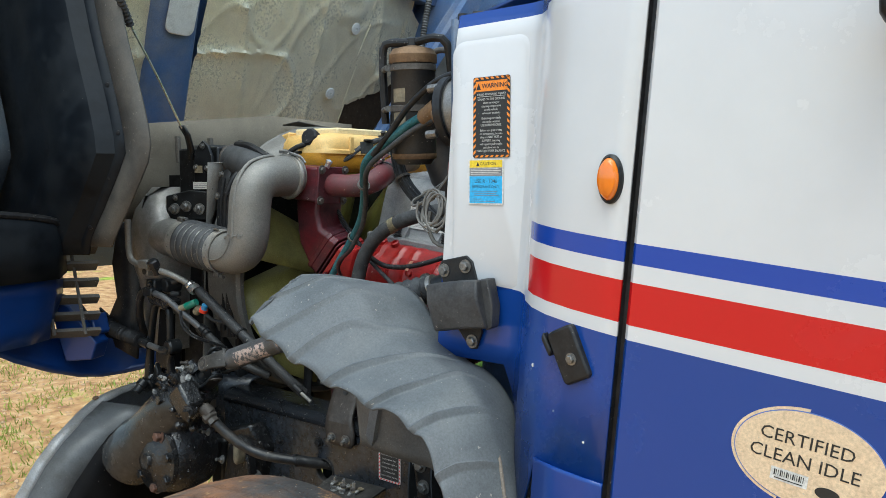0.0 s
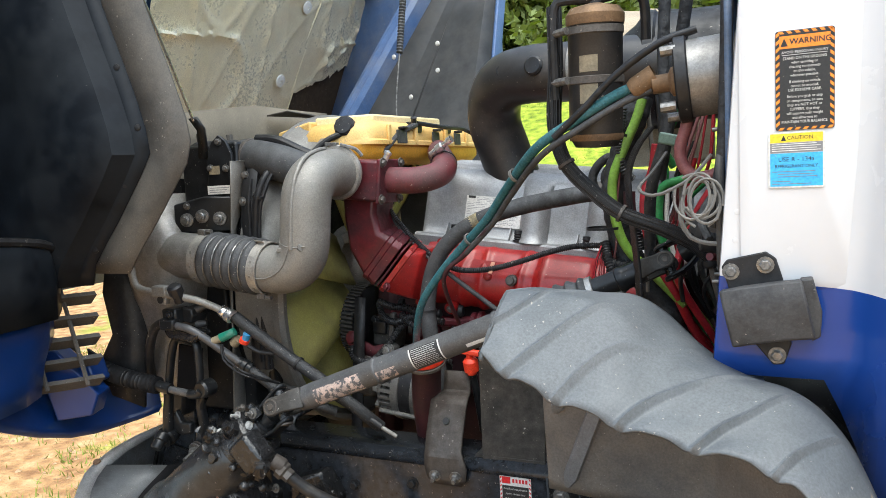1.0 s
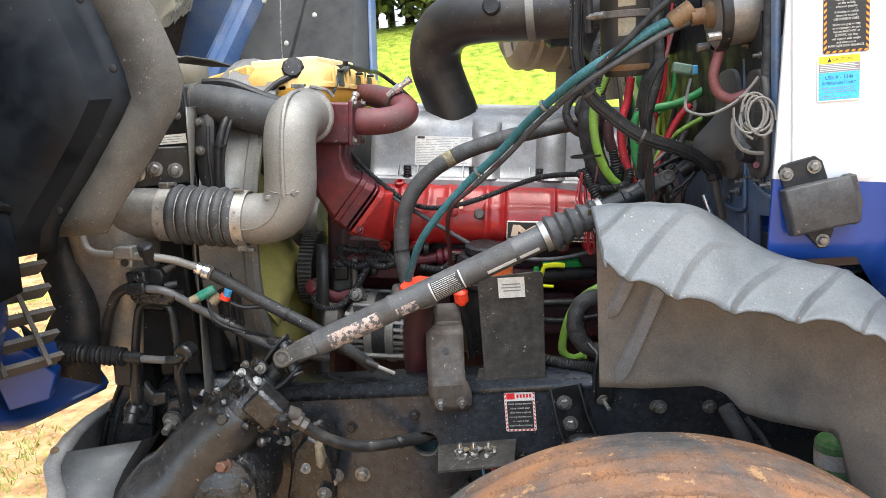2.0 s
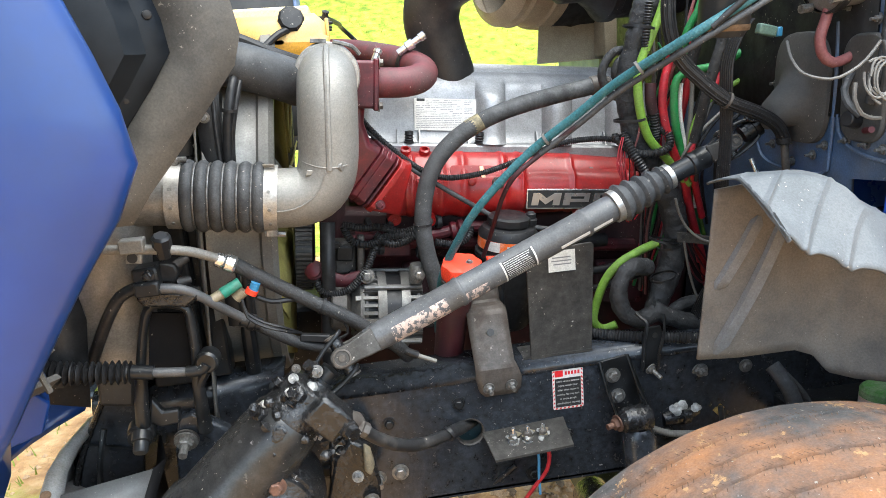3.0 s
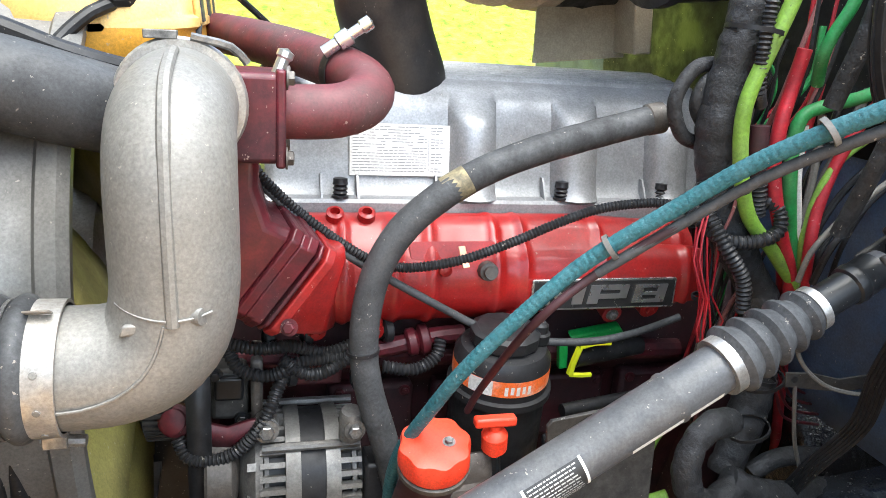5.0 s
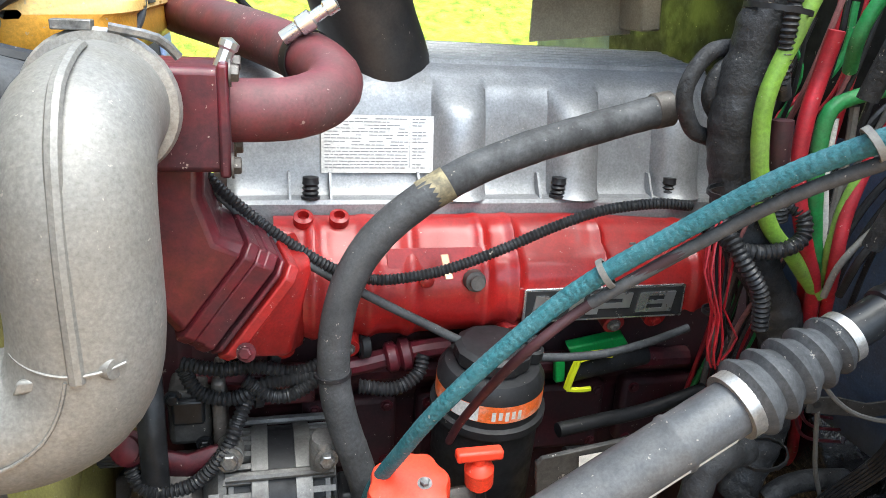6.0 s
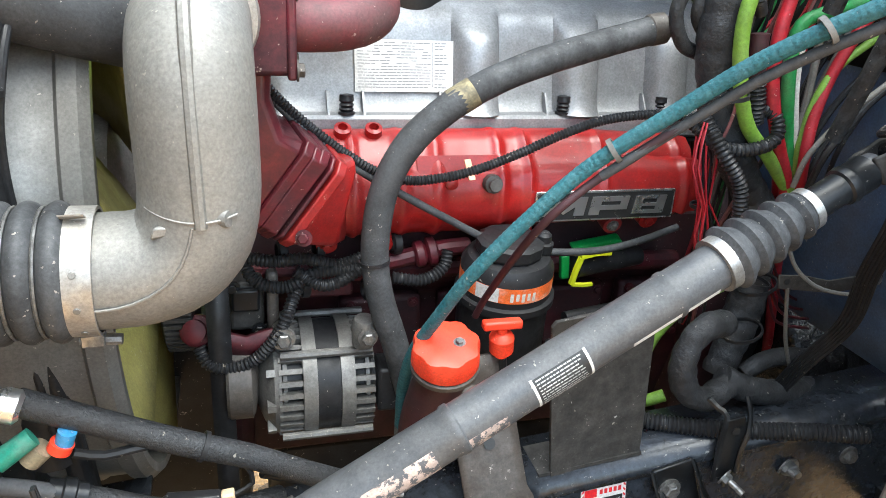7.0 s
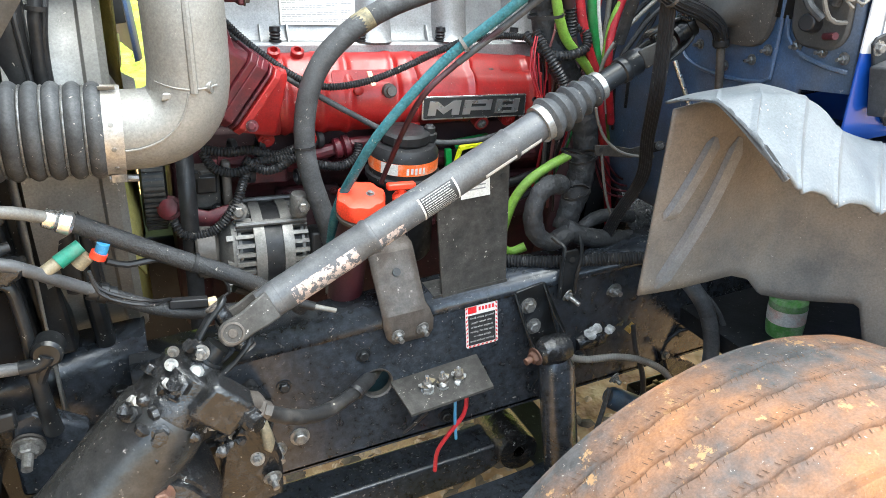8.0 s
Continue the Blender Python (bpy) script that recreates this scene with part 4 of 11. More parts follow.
# ---- frame rails ----
def build_rail():
    t = thing("frame_rail", (0.0, 0.04, 0.675), "black steel truck frame rail, dusty and scratched", "frame rail")
    z0, z1, x0, x1, th = 0.675, 0.955, -0.575, 1.7, 0.009
    zw = z1 - 0.026
    hx, hz, hs, hr = -0.180, 0.818, 0.045, 0.029

    def web_quad(bm, a, b, c, d):
        add_slab(bm, [(a, 0, b), (c, 0, b), (c, 0, d), (a, 0, d)], (0, th, 0))
    bm = bmesh.new()
    web_quad(bm, x0, z0, hx - hs, zw)
    web_quad(bm, hx + hs, z0, x1, zw)
    web_quad(bm, hx - hs, z0, hx + hs, hz - hs)
    web_quad(bm, hx - hs, hz + hs, hx + hs, zw)
    n = 32
    for yy in (0.0, th):
        circ, sq = [], []
        for k in range(n):
            a = 2 * math.pi * k / n
            c, s = math.cos(a), math.sin(a)
            m = hs / max(abs(c), abs(s))
            circ.append(bm.verts.new((hx + hr * c, yy, hz + hr * s)))
            sq.append(bm.verts.new((hx + m * c, yy, hz + m * s)))
        for k in range(n):
            j = (k + 1) % n
            bm.faces.new((circ[k], circ[j], sq[j], sq[k]))
    part("web", bm, M_RAIL, t)
    part("inner_stiffener", slab([(hx - 0.06, 0.05, hz - 0.06), (hx + 0.06, 0.05, hz - 0.06), (hx + 0.06, 0.05, hz + 0.06), (hx - 0.06, 0.05, hz + 0.06)], (0, 0.006, 0)), M_DULLTEAL, t, "dull teal stiffener behind the hole")
    part("grommet", lathe((hx, -0.004, hz), (0, 1, 0), [(hr + 0.001, 0), (hr + 0.001, 0.016), (hr - 0.0022, 0.016), (hr - 0.0022, 0.002), ], seg=32, closed=True), M_PLATE, t, "worn steel ring")
    rows = []
    for x in (x0, x1):
        rows.append([(x, 0.0, zw), (x, 0.002, z1 - 0.016), (x, 0.007, z1 - 0.007), (x, 0.015, z1 - 0.0005), (x, 0.026, z1 + 0.003), (x, 0.09, z1 + 0.003)])
    part("top_flange", loft(rows), M_RAIL, t, solid=0.006)
    part("bottom_flange", box(((x0 + x1) / 2, 0.045, z0), (x1 - x0, 0.09, 0.009)), M_RAIL, t)
    for i, (x, z, r) in enumerate(((-0.332, 0.749, 0.012), (-0.345, 0.862, 0.009), (-0.20, 0.885, 0.009), (0.328, 0.884, 0.010), (-0.05, 0.70, 0.010), (0.43, 0.88, 0.010),
                                   (-0.48, 0.78, 0.012), (-0.42, 0.70, 0.013), (0.03, 0.78, 0.008), (0.5, 0.74, 0.011), (0.25, 0.75, 0.010))):
        part("rail_bolt", bolt((x, 0, z), (0, -1, 0), r, stud=0.012 if i in (3, 7) else 0.0), M_BOLT if i in (0, 3, 5, 7) else M_BLACK, t)
    f = thing("front_frame_horn", (-1.0, 0.08, 0.72), "dark front end of the frame rail", "frame rail")
    bm = bmesh.new()
    add_loft(bm, [[(x, 0.145, z1 + 0.020), (x, 0.085, z1 + 0.020), (x, 0.072, z1 + 0.016), (x, 0.062, z1 + 0.006), (x, 0.056, z1 - 0.010), (x, 0.055, z1 - 0.026), (x, 0.055, 0.70), (x, 0.145, 0.70)] for x in (-0.92, -0.545)])
    part("channel", bm, M_RAIL, f, solid=0.009)
    for x, z in ((-0.60, 0.90), (-0.66, 0.84), (-0.74, 0.90), (-0.82, 0.80)):
        part("rail_bolt", bolt((x, 0.050, z), (0, -1, 0), 0.010), M_BLACK, f)
    # far rail out of view, added to keep light off the ground below
    r = thing("unseen_far_rail", (0.2, 0.82, 0.675), "unseen far frame rail, added to shade the ground", "frame rail")
    bm = loft([[(x, 0.77, z1), (x, 0.86, z1), (x, 0.86, z0), (x, 0.77, z0)] for x in (-1.35, 1.7)])
    part("channel", bm, M_RAIL, r, solid=0.009)
    c = thing("front_cross_member", (-0.95, 0.43, 0.70), "black cross member under the radiator", "frame member")
    part("beam", box((-0.92, 0.43, 0.78), (0.12, 0.76, 0.14)), M_RAIL, c, bevel=0.01)


build_rail()


def build_rail_things():
    # hazard sticker
    M = face_frame((0.0325, -0.0006, 0.8855), (1, 0, 0), (-0.02, 0, 1))
    t = thing("danger_sticker", M.translation, "red, white and black hazard sticker on the frame rail", "sticker")
    w, h = 0.066, 0.092
    part("backing", slab(round_rect(M, w, h, 0.004), M.to_3x3() @ Vector((0, 0, 0.0006))), M_WHITE, t, "white backing")
    st = bmesh.new()
    for side in (-1, 1):
        for k in range(10):
            y = -h / 2 + 0.003 + k * 0.0088
            x0, x1 = side * w / 2 * 0.98, side * (w / 2 - 0.0042)
            st.faces.new([st.verts.new(M @ Vector(p)) for p in ((x0, y, 0.0008), (x1, y + 0.0033, 0.0008), (x1, y + 0.0073, 0.0008), (x0, y + 0.004, 0.0008))])
    for k in range(7):
        x = -w / 2 + 0.004 + k * 0.0088
        for y0, y1 in ((-h / 2 + 0.0005, -h / 2 + 0.0042),):
            st.faces.new([st.verts.new(M @ Vector(p)) for p in ((x, y0, 0.0008), (x + 0.0045, y0, 0.0008), (x + 0.0065, y1, 0.0008), (x + 0.002, y1, 0.0008))])
    add_quad(st, M, -0.028, 0.028, -0.010, 0.042, 0.0009)
    for k in range(5):
        add_quad(st, M, -0.006 + k * 0.0068, 0.031, -0.0015 + k * 0.0068, 0.039, 0.0009)
    part("red_print", st, M_LRED, t, "red stripes and heading", smooth=0)
    part("black_field", quad(M, -0.028, -0.041, 0.028, 0.024, 0.0009), M_INK, t, smooth=0)
    for i, r in enumerate(("Avoid serious personal", "injury, remain clear", "of fan when engine is", "running. Fan may start", "to rotate at high", "speed without warning.")):
        lettering(r, 0.0062, M @ Matrix.Translation((0, 0.0175 - i * 0.0100, 0.0011)), M_WHITE, t, squeeze=0.86)

    # bent strap with a hole
    s = thing("steel_strap_bracket", (-0.12, -0.015, 0.90), "bent scuffed steel strap bolted to the frame rail", "bracket")
    rows = []
    prof = [(-0.010, 0.898, -0.146, -0.080), (-0.012, 0.912, -0.157, -0.070), (-0.012, 0.935, -0.162, -0.068), (-0.011, 0.955, -0.162, -0.074), (-0.006, 0.968, -0.162, -0.080), (0.006, 0.995, -0.163, -0.081), (0.024, 1.030, -0.164, -0.081),
            (0.036, 1.054, -0.164, -0.081), (0.043, 1.062, -0.164, -0.081), (0.052, 1.066, -0.160, -0.083), (0.070, 1.068, -0.152, -0.086), (0.076, 1.074, -0.150, -0.087), (0.078, 1.115, -0.146, -0.088)]
    for y, z, xl, xr in prof:
        rows.append([(xl + (xr - xl) * k / 6, y, z) for k in range(7)])
    part("strap", loft(rows), M_OLDSTRAP, s, solid=0.006, smooth=12)
    part("hole", lathe((-0.121, 0.0165, 1.024), (0, -1, 0.52), [(0.0075, 0), (0.0075, 0.002), (0, 0.002)], seg=16), M_INK, s, smooth=0)
    for x, z in ((-0.138, 0.917), (-0.091, 0.919)):
        part("bolt", bolt((x, -0.016, z), (0.1, -1, -0.2), 0.0085, stud=0.012), M_BOLT, s)

    p = thing("black_bracket_plate", (0.024, 0.0, 0.95), "upright black steel plate standing on the frame rail", "bracket", move=(0.006, 0.011, -0.003))
    part("plate", slab([(-0.046, -0.001, 0.955), (0.086, 0.004, 0.962), (0.094, 0.0, 1.188), (0.088, 0.0, 1.194), (-0.040, 0.002, 1.187), (-0.046, 0.002, 1.18)], (0, 0.006, 0)), M_PLATE, p, bevel=0.001)
    part("foot", slab([(-0.062, 0.0, 0.9595), (0.086, 0.0, 0.9595), (0.086, 0.06, 0.9595), (-0.062, 0.06, 0.9595)], (0, 0, 0.005)), M_PLATE, p)
    part("hole", lathe((0.080, -0.0015, 1.172), (0, -1, 0), [(0.006, 0), (0.006, 0.0012), (0, 0.0012)], seg=14), M_INK, p, smooth=0)
    M = face_frame((0.026, -0.001, 1.163), (1, 0, 0), (0, 0, 1))
    lab = part("paper_label", quad(M, -0.028, -0.022, 0.028, 0.022, 0.0008), M_WHITE, p, "stained white paper label", smooth=0)
    bars = bmesh.new()
    for i, (a, b) in enumerate(((-0.020, 0.018), (-0.022, 0.020), (-0.018, 0.019))):
        add_quad(bars, M, a, 0.006 - i * 0.007, b, 0.0085 - i * 0.007, 0.0012)
    part("small_print", bars, M_INKGREY, lab, smooth=0)

    k = thing("terminal_shelf", (-0.07, -0.04, 0.81), "black shelf with three greased cable studs on the rail", "terminal block")
    part("shelf", slab([(-0.155, 0.0, 0.812), (0.020, 0.0, 0.822), (0.014, -0.088, 0.806), (-0.146, -0.088, 0.796)], (0, 0, -0.005)), M_PLATE, k)
    for x in (-0.100, -0.070, -0.038):
        g = part("terminal_stud", lathe((x, -0.048, 0.804), (0.02, 0, 1), [(0, 0), (0.0042, 0), (0.0042, 0.030), (0.0034, 0.034), (0, 0.034)], seg=10), M_BADGE, k, "threaded stud with nuts and washers")
        part("washer", lathe((x, -0.048, 0.805), (0.02, 0, 1), [(0.004, 0), (0.012, 0), (0.012, 0.0025), (0.004, 0.0025)], seg=18), M_BADGE, g)
        part("nut", lathe((x, -0.048, 0.8078), (0.02, 0, 1), [(0.004, 0), (0.0092, 0), (0.0100, 0.0015), (0.0100, 0.0065), (0.0088, 0.008), (0.004, 0.008)], seg=6), M_BOLT, g, smooth=0)
        part("cable_lug", box((x + 0.004, -0.040, 0.8172), (0.017, 0.030, 0.003), Matrix.Rotation(x * 9, 4, "Z")), M_STAINP, g, "tarnished cable lug", bevel=0.001)
        part("nut", lathe((x, -0.048, 0.8190), (0.02, 0, 1), [(0.004, 0), (0.0086, 0), (0.0092, 0.0012), (0.0092, 0.0060), (0.0080, 0.0072), (0.004, 0.0072)], seg=6), M_STRAP, g, smooth=0)
        for q in range(3):
            blob = bmesh.new()
            bmesh.ops.create_icosphere(blob, subdivisions=2, radius=0.0055)
            o = Vector((x + 0.009 * math.cos(q * 2.3 + x * 60), -0.048 + 0.009 * math.sin(q * 2.3 + x * 60), 0.8105 + 0.006 * q))
            for v in blob.verts:
                v.co = Vector((v.co.x, v.co.y, v.co.z * 0.6)) * (1 + 0.9 * noise.noise(v.co * 160 + Vector((x * 50, q * 3.0, 0)))) + o
            part("grease_smear", blob, M_WGREASE, g, "white grease smear")
    part("cable", tube([(-0.035, -0.06, 0.80), (-0.030, -0.062, 0.775), (-0.036, -0.06, 0.74), (-0.06, -0.05, 0.70), (-0.085, -0.04, 0.655), (-0.09, -0.03, 0.60)], 0.0042), M_REDC, k, "red cable")
    part("cable", tube([(-0.055, -0.06, 0.80), (-0.052, -0.06, 0.77), (-0.052, -0.055, 0.73), (-0.05, -0.05, 0.68)], 0.003), M_BLUEP, k, "blue cable")
    part("cable", tube([(-0.09, -0.01, 0.73), (-0.12, 0.0, 0.70), (-0.16, 0.01, 0.67)], 0.005), M_RUBBER, k)

    h = thing("hose_hanger", (0.205, 0.0, 0.92), "black angled hanger bracket with a long bolt", "bracket")
    part("arm", slab([(0.1995, -0.012, 1.0022), (0.2315, -0.012, 1.0021), (0.2392, -0.012, 0.9704), (0.2307, -0.012, 0.9476), (0.2292, -0.012, 0.9043), (0.1933, -0.012, 0.9078), (0.1931, -0.012, 0.9553)], (0, 0.005, 0)), M_BLACK, h, bevel=0.0015)
    part("edge", tube([(0.1863, 0.01, 1.0280), (0.1949, 0, 1.0181), (0.2021, -0.012, 1.0097), (0.1946, -0.016, 0.9776), (0.1917, -0.016, 0.9377), (0.1891, -0.016, 0.9094)], 0.0042, seg=6), M_BLACK, h)
    part("edge", tube([(0.2476, 0.01, 1.0168), (0.2434, -0.005, 1.0038), (0.2363, -0.016, 0.9794), (0.2282, -0.016, 0.9506), (0.2243, -0.016, 0.9143)], 0.0036, seg=6), M_BLACK, h)
    part("hole", lathe((0.2183, -0.013, 0.9832), (0, -1, 0), [(0.006, 0), (0.006, 0.0012), (0, 0.0012)], seg=14), M_INK, h, smooth=0)
    part("bolt", bolt((0.2067, -0.016, 0.9118), (0.45, -1, -0.45), 0.0085, stud=0.024), M_BOLT, h)
    part("bolt", bolt((0.3173, -0, 0.8881), (0.4, -1, -0.3), 0.0085, stud=0.012), M_BOLT, h)
    sb = thing("shock_absorber", (0.15, -0.05, 0.40), "black shock absorber in a U bracket on the rail", "shock absorber")
    br = bmesh.new()
    add_slab(br, [(0.102, -0.001, 0.938), (0.160, -0.001, 0.946), (0.196, -0.001, 0.815), (0.137, -0.001, 0.795)], (0, -0.006, 0))
    add_slab(br, [(0.100, -0.006, 0.938), (0.106, -0.006, 0.938), (0.138, -0.020, 0.795), (0.134, -0.055, 0.795), (0.112, -0.030, 0.87)], (-0.004, 0, 0))
    add_slab(br, [(0.156, -0.006, 0.946), (0.162, -0.006, 0.946), (0.200, -0.020, 0.812), (0.197, -0.055, 0.812), (0.172, -0.030, 0.88)], (0.004, 0, 0))
    part("bracket", br, M_BLACK, sb, bevel=0.002)
    for x, z in ((0.128, 0.904), (0.138, 0.856)):
        part("bolt", bolt((x, -0.007, z), (0, -1, 0), 0.011), M_BOLT, sb)
    part("bushing", lathe((0.124, -0.045, 0.818), (1, 0, 0), [(0, 0), (0.012, 0), (0.026, 0.012), (0.030, 0.03), (0.030, 0.05), (0.026, 0.068), (0, 0.075)], seg=20), M_GREASE, sb)
    part("pivot_bolt", bolt((0.123, -0.048, 0.815), (-1, -0.25, -0.1), 0.012, stud=0.016), M_RUSTBOLT, sb, "rusty pivot bolt")
    part("body", lathe((0.166, -0.048, 0.80), (0.06, -0.02, -1), [(0.024, 0), (0.036, 0.02), (0.036, 0.33), (0.03, 0.34), (0.03, 0.45), (0, 0.45)], seg=24), M_RAIL, sb)

    ls = thing("leaf_spring", (-0.1, 0.0, 0.5), "dark leaf spring below the frame rail", "leaf spring")
    for i, (a, b) in enumerate(((-0.85, 0.75), (-0.7, 0.62), (-0.5, 0.45))):
        pts = [(a + (b - a) * k / 12, 0.56 - 0.10 * (1 - ((a + (b - a) * k / 12 + 0.05) / 0.8) ** 2) - i * 0.016) for k in range(13)]
        part("leaf", loft([[(x, -0.06, z), (x, 0.03, z), (x, 0.03, z - 0.013), (x, -0.06, z - 0.013)] for x, z in pts], close=True), M_RAIL, ls)
    part("pivot_eye", lathe((0.150, 0.075, 0.475), (0, 1, 0), [(0.014, 0), (0.046, 0), (0.048, 0.006), (0.048, 0.14), (0.046, 0.146), (0.014, 0.146)], seg=28), M_GREASE, ls)
    sa = thing("suspension_beam", (-0.3, 0.15, 0.45), "black box-section suspension beam below the rail", "beam")
    part("beam", loft([[(x, 0.105, z + h), (x, 0.195, z + h), (x, 0.195, z - h), (x, 0.105, z - h)] for x, z, h in ((-0.95, 0.445, 0.040), (-0.4, 0.445, 0.040), (0.04, 0.445, 0.040), (0.10, 0.455, 0.032), (0.14, 0.470, 0.022))], close=True), M_RAIL, sa, bevel=0.006)
    ax = thing("front_axle", (0.23, 0.43, 0.42), "dark forged front axle beam", "axle")
    part("beam", loft([[(0.23 + dx, y, zc + dz) for dx, dz in ((-0.055, 0.045), (0.055, 0.045), (0.03, 0), (0.055, -0.045), (-0.055, -0.045), (-0.03, 0))] for y, zc in ((-0.48, 0.50), (-0.3, 0.48), (-0.1, 0.41), (0.43, 0.40), (0.96, 0.41), (1.16, 0.48), (1.34, 0.50))], close=True), M_BLACK, ax)
    # made-up gearbox: blocks the bright ground behind the rail
    gb = thing("gearbox", (0.95, 0.43, 0.55), "unseen black gearbox added to block the lit ground", "gearbox")
    part("case", loft([[(x, 0.43 + r * math.cos(q), 0.78 + r * math.sin(q)) for q in [2 * math.pi * k / 14 for k in range(14)]] for x, r in ((0.50, 0.27), (0.60, 0.27), (0.66, 0.21), (1.2, 0.20), (1.25, 0.12))], close=True), M_GREASE, gb, bevel=0.01)
    # drum added to fill the space behind the wheel with dark
    bd = thing("added_brake_drum", (0.232, -0.30, 0.32), "black brake drum added as a dark mass inside the wheel", "brake")
    part("drum", lathe((0.232, -0.42, 0.522), (0, 1, 0), [(0.20, 0), (0.21, 0.02), (0.21, 0.14), (0.19, 0.155), (0.09, 0.16), (0.08, 0.2), (0, 0.2)], seg=36), M_BLACK, bd)
    # made-up chamber: one more dark mass against the bright ground
    bc = thing("added_brake_chamber", (0.44, -0.12, 0.60), "black pot added as a dark mass below the frame rail", "brake chamber", move=(0.06, 0.06, -0.14))
    part("pot", lathe((0.40, -0.03, 0.63), (0.7, -0.2, 0.25), [(0, 0), (0.05, 0.0), (0.07, 0.02), (0.072, 0.05), (0.078, 0.052), (0.078, 0.06), (0.072, 0.062), (0.068, 0.10), (0.03, 0.12), (0, 0.12)], seg=28), M_BLACK, bc)
    part("bracket", box((0.47, 0.03, 0.60), (0.14, 0.05, 0.16)), M_BLACK, bc, bevel=0.006)
    v = thing("brake_valve_cluster", (0.30, 0.0, 0.80), "oily valve with a white grease smear and a braided pipe", "valve")
    part("body", lathe((0.2408, 0, 0.7808), (1, 0.1, 0.05), [(0, 0), (0.014, 0), (0.018, 0.015), (0.018, 0.04), (0.022, 0.043), (0.022, 0.060), (0.014, 0.065), (0.010, 0.085), (0, 0.085)], seg=14), M_GREASE, v)
    rnd = random.Random(8)
    for k in range(12):
        q = Vector((0.2816, -0.022, 0.8119)) + Vector((rnd.uniform(-0.030, 0.030), 0.0, rnd.uniform(-0.008, 0.010)))
        part("grease_smear", lathe(q, (rnd.gauss(0, 0.5), -1, rnd.gauss(0.3, 0.5)), [(0, 0.003), (rnd.uniform(0.003, 0.006), 0.002), (rnd.uniform(0.005, 0.011), -0.001), (0.006, -0.004), (0, -0.006)], seg=7), M_WGREASE, v, "white grease smear")
    part("brass_fitting", lathe((0.3577, -0.01, 0.7834), (0.5, 0, 0.5), [(0, 0), (0.008, 0), (0.008, 0.010), (0.006, 0.011), (0.006, 0.022), (0, 0.022)], seg=6), M_YELLOWBRASS, v, "brass fitting")
    part("pipe", corrugated([(0.1904, -0.05, 0.7948), (0.2345, -0.05, 0.7750), (0.2983, -0.055, 0.7654), (0.3534, -0.06, 0.7461), (0.3996, -0.065, 0.7164), (0.4257, -0.07, 0.6870), (0.4431, -0.07, 0.6476)], 0.0072, 0.006, 0.05), M_GREYC, v, "grey braided pipe")
    part("pipe", tube([(0.3578, -0.03, 0.8092), (0.3615, -0.04, 0.7539), (0.3833, -0.04, 0.6838), (0.3885, -0.04, 0.6154), (0.3801, -0.04, 0.5342)], 0.0060), M_RUBBER, v)
    part("pipe", tube([(0.3298, 0, 0.6413), (0.3131, 0, 0.5774), (0.2933, 0, 0.5121)], 0.0055), M_HOSE, v)
    ah = thing("air_hose", (0.46, -0.1, 0.7), "dusty black hose hanging down behind the tyre", "hose")
    part("hose", tube([(0.4408, -0.08, 0.9127), (0.4532, -0.1, 0.8884), (0.4726, -0.11, 0.8446), (0.4825, -0.12, 0.7784), (0.4711, -0.13, 0.7161), (0.4546, -0.13, 0.6449)], 0.0160, seg=14), M_HOSE, ah)
    part("cable", tube([(0.4871, -0.06, 0.8785), (0.5172, -0.08, 0.8369), (0.5330, -0.1, 0.7864), (0.5422, -0.11, 0.7171), (0.5313, -0.12, 0.6512)], 0.0055), M_HOSE, ah)
    part("cable", tube([(0.4573, 0, 0.6780), (0.4708, -0, 0.7180), (0.4965, -0.01, 0.7466), (0.5188, -0.03, 0.7569), (0.5185, -0.06, 0.7600)], 0.0040), M_RUBBER, ah)
    part("pale_wire", tube([(0.6761, 0.02, 0.6308), (0.7148, 0.02, 0.6172), (0.7523, 0.02, 0.6126), (0.7881, 0.02, 0.6056)], 0.0026), M_STAINP, ah)
    sc = thing("slack_adjuster", (0.42, -0.05, 0.72), "greasy slack adjuster with pale bolts", "brake part")
    part("lever", slab([(0.4450, -0.02, 0.7095), (0.4827, -0.02, 0.6857), (0.5262, -0.02, 0.6639), (0.5682, -0.02, 0.6271), (0.5644, -0.02, 0.5861), (0.5062, -0.02, 0.6094), (0.4650, -0.02, 0.6505)], (0, 0.03, 0)), M_GREASE, sc, bevel=0.005)
    for q in ((0.4445, -0.03, 0.7131), (0.5457, -0.03, 0.6359), (0.5206, -0.03, 0.5992)):
        part("bolt", bolt(q, (0.2, -1, 0.1), 0.0075), M_STRAP, sc)
    bl = thing("blue_air_chamber", (0.34, -0.0, 0.60), "blue steel air chamber below the rail", "air chamber")
    part("can", lathe((0.3416, 0.02, 0.6048), Vector((0.4591, 0, 0.5302)) - Vector((0.3416, 0.02, 0.6048)), [(0, 0), (0.018, 0), (0.024, 0.010), (0.026, 0.03), (0.026, 0.10), (0.020, 0.115), (0, 0.115)], seg=24), M_DULLBLUE, bl)
    part("nut", bolt((0.3395, 0, 0.6680), (0.3, -1, -0.4), 0.009, stud=0.012), M_BOLT, bl)
    gc = thing("green_fluid_can", (0.60, -0.17, 0.80), "lime green fluid reservoir with a worn label", "reservoir")
    part("cup", lathe((0.615, -0.17, 0.80), (0, 0, 1), [(0, 0), (0.034, 0), (0.036, 0.02), (0.036, 0.075), (0.031, 0.082), (0, 0.084)], seg=24), M_OLDGREEN, gc)
    part("label", lathe((0.615, -0.17, 0.832), (0, 0, 1), [(0.0366, 0), (0.0366, 0.030)], seg=24), M_ORLAB, gc, "worn white and orange label")


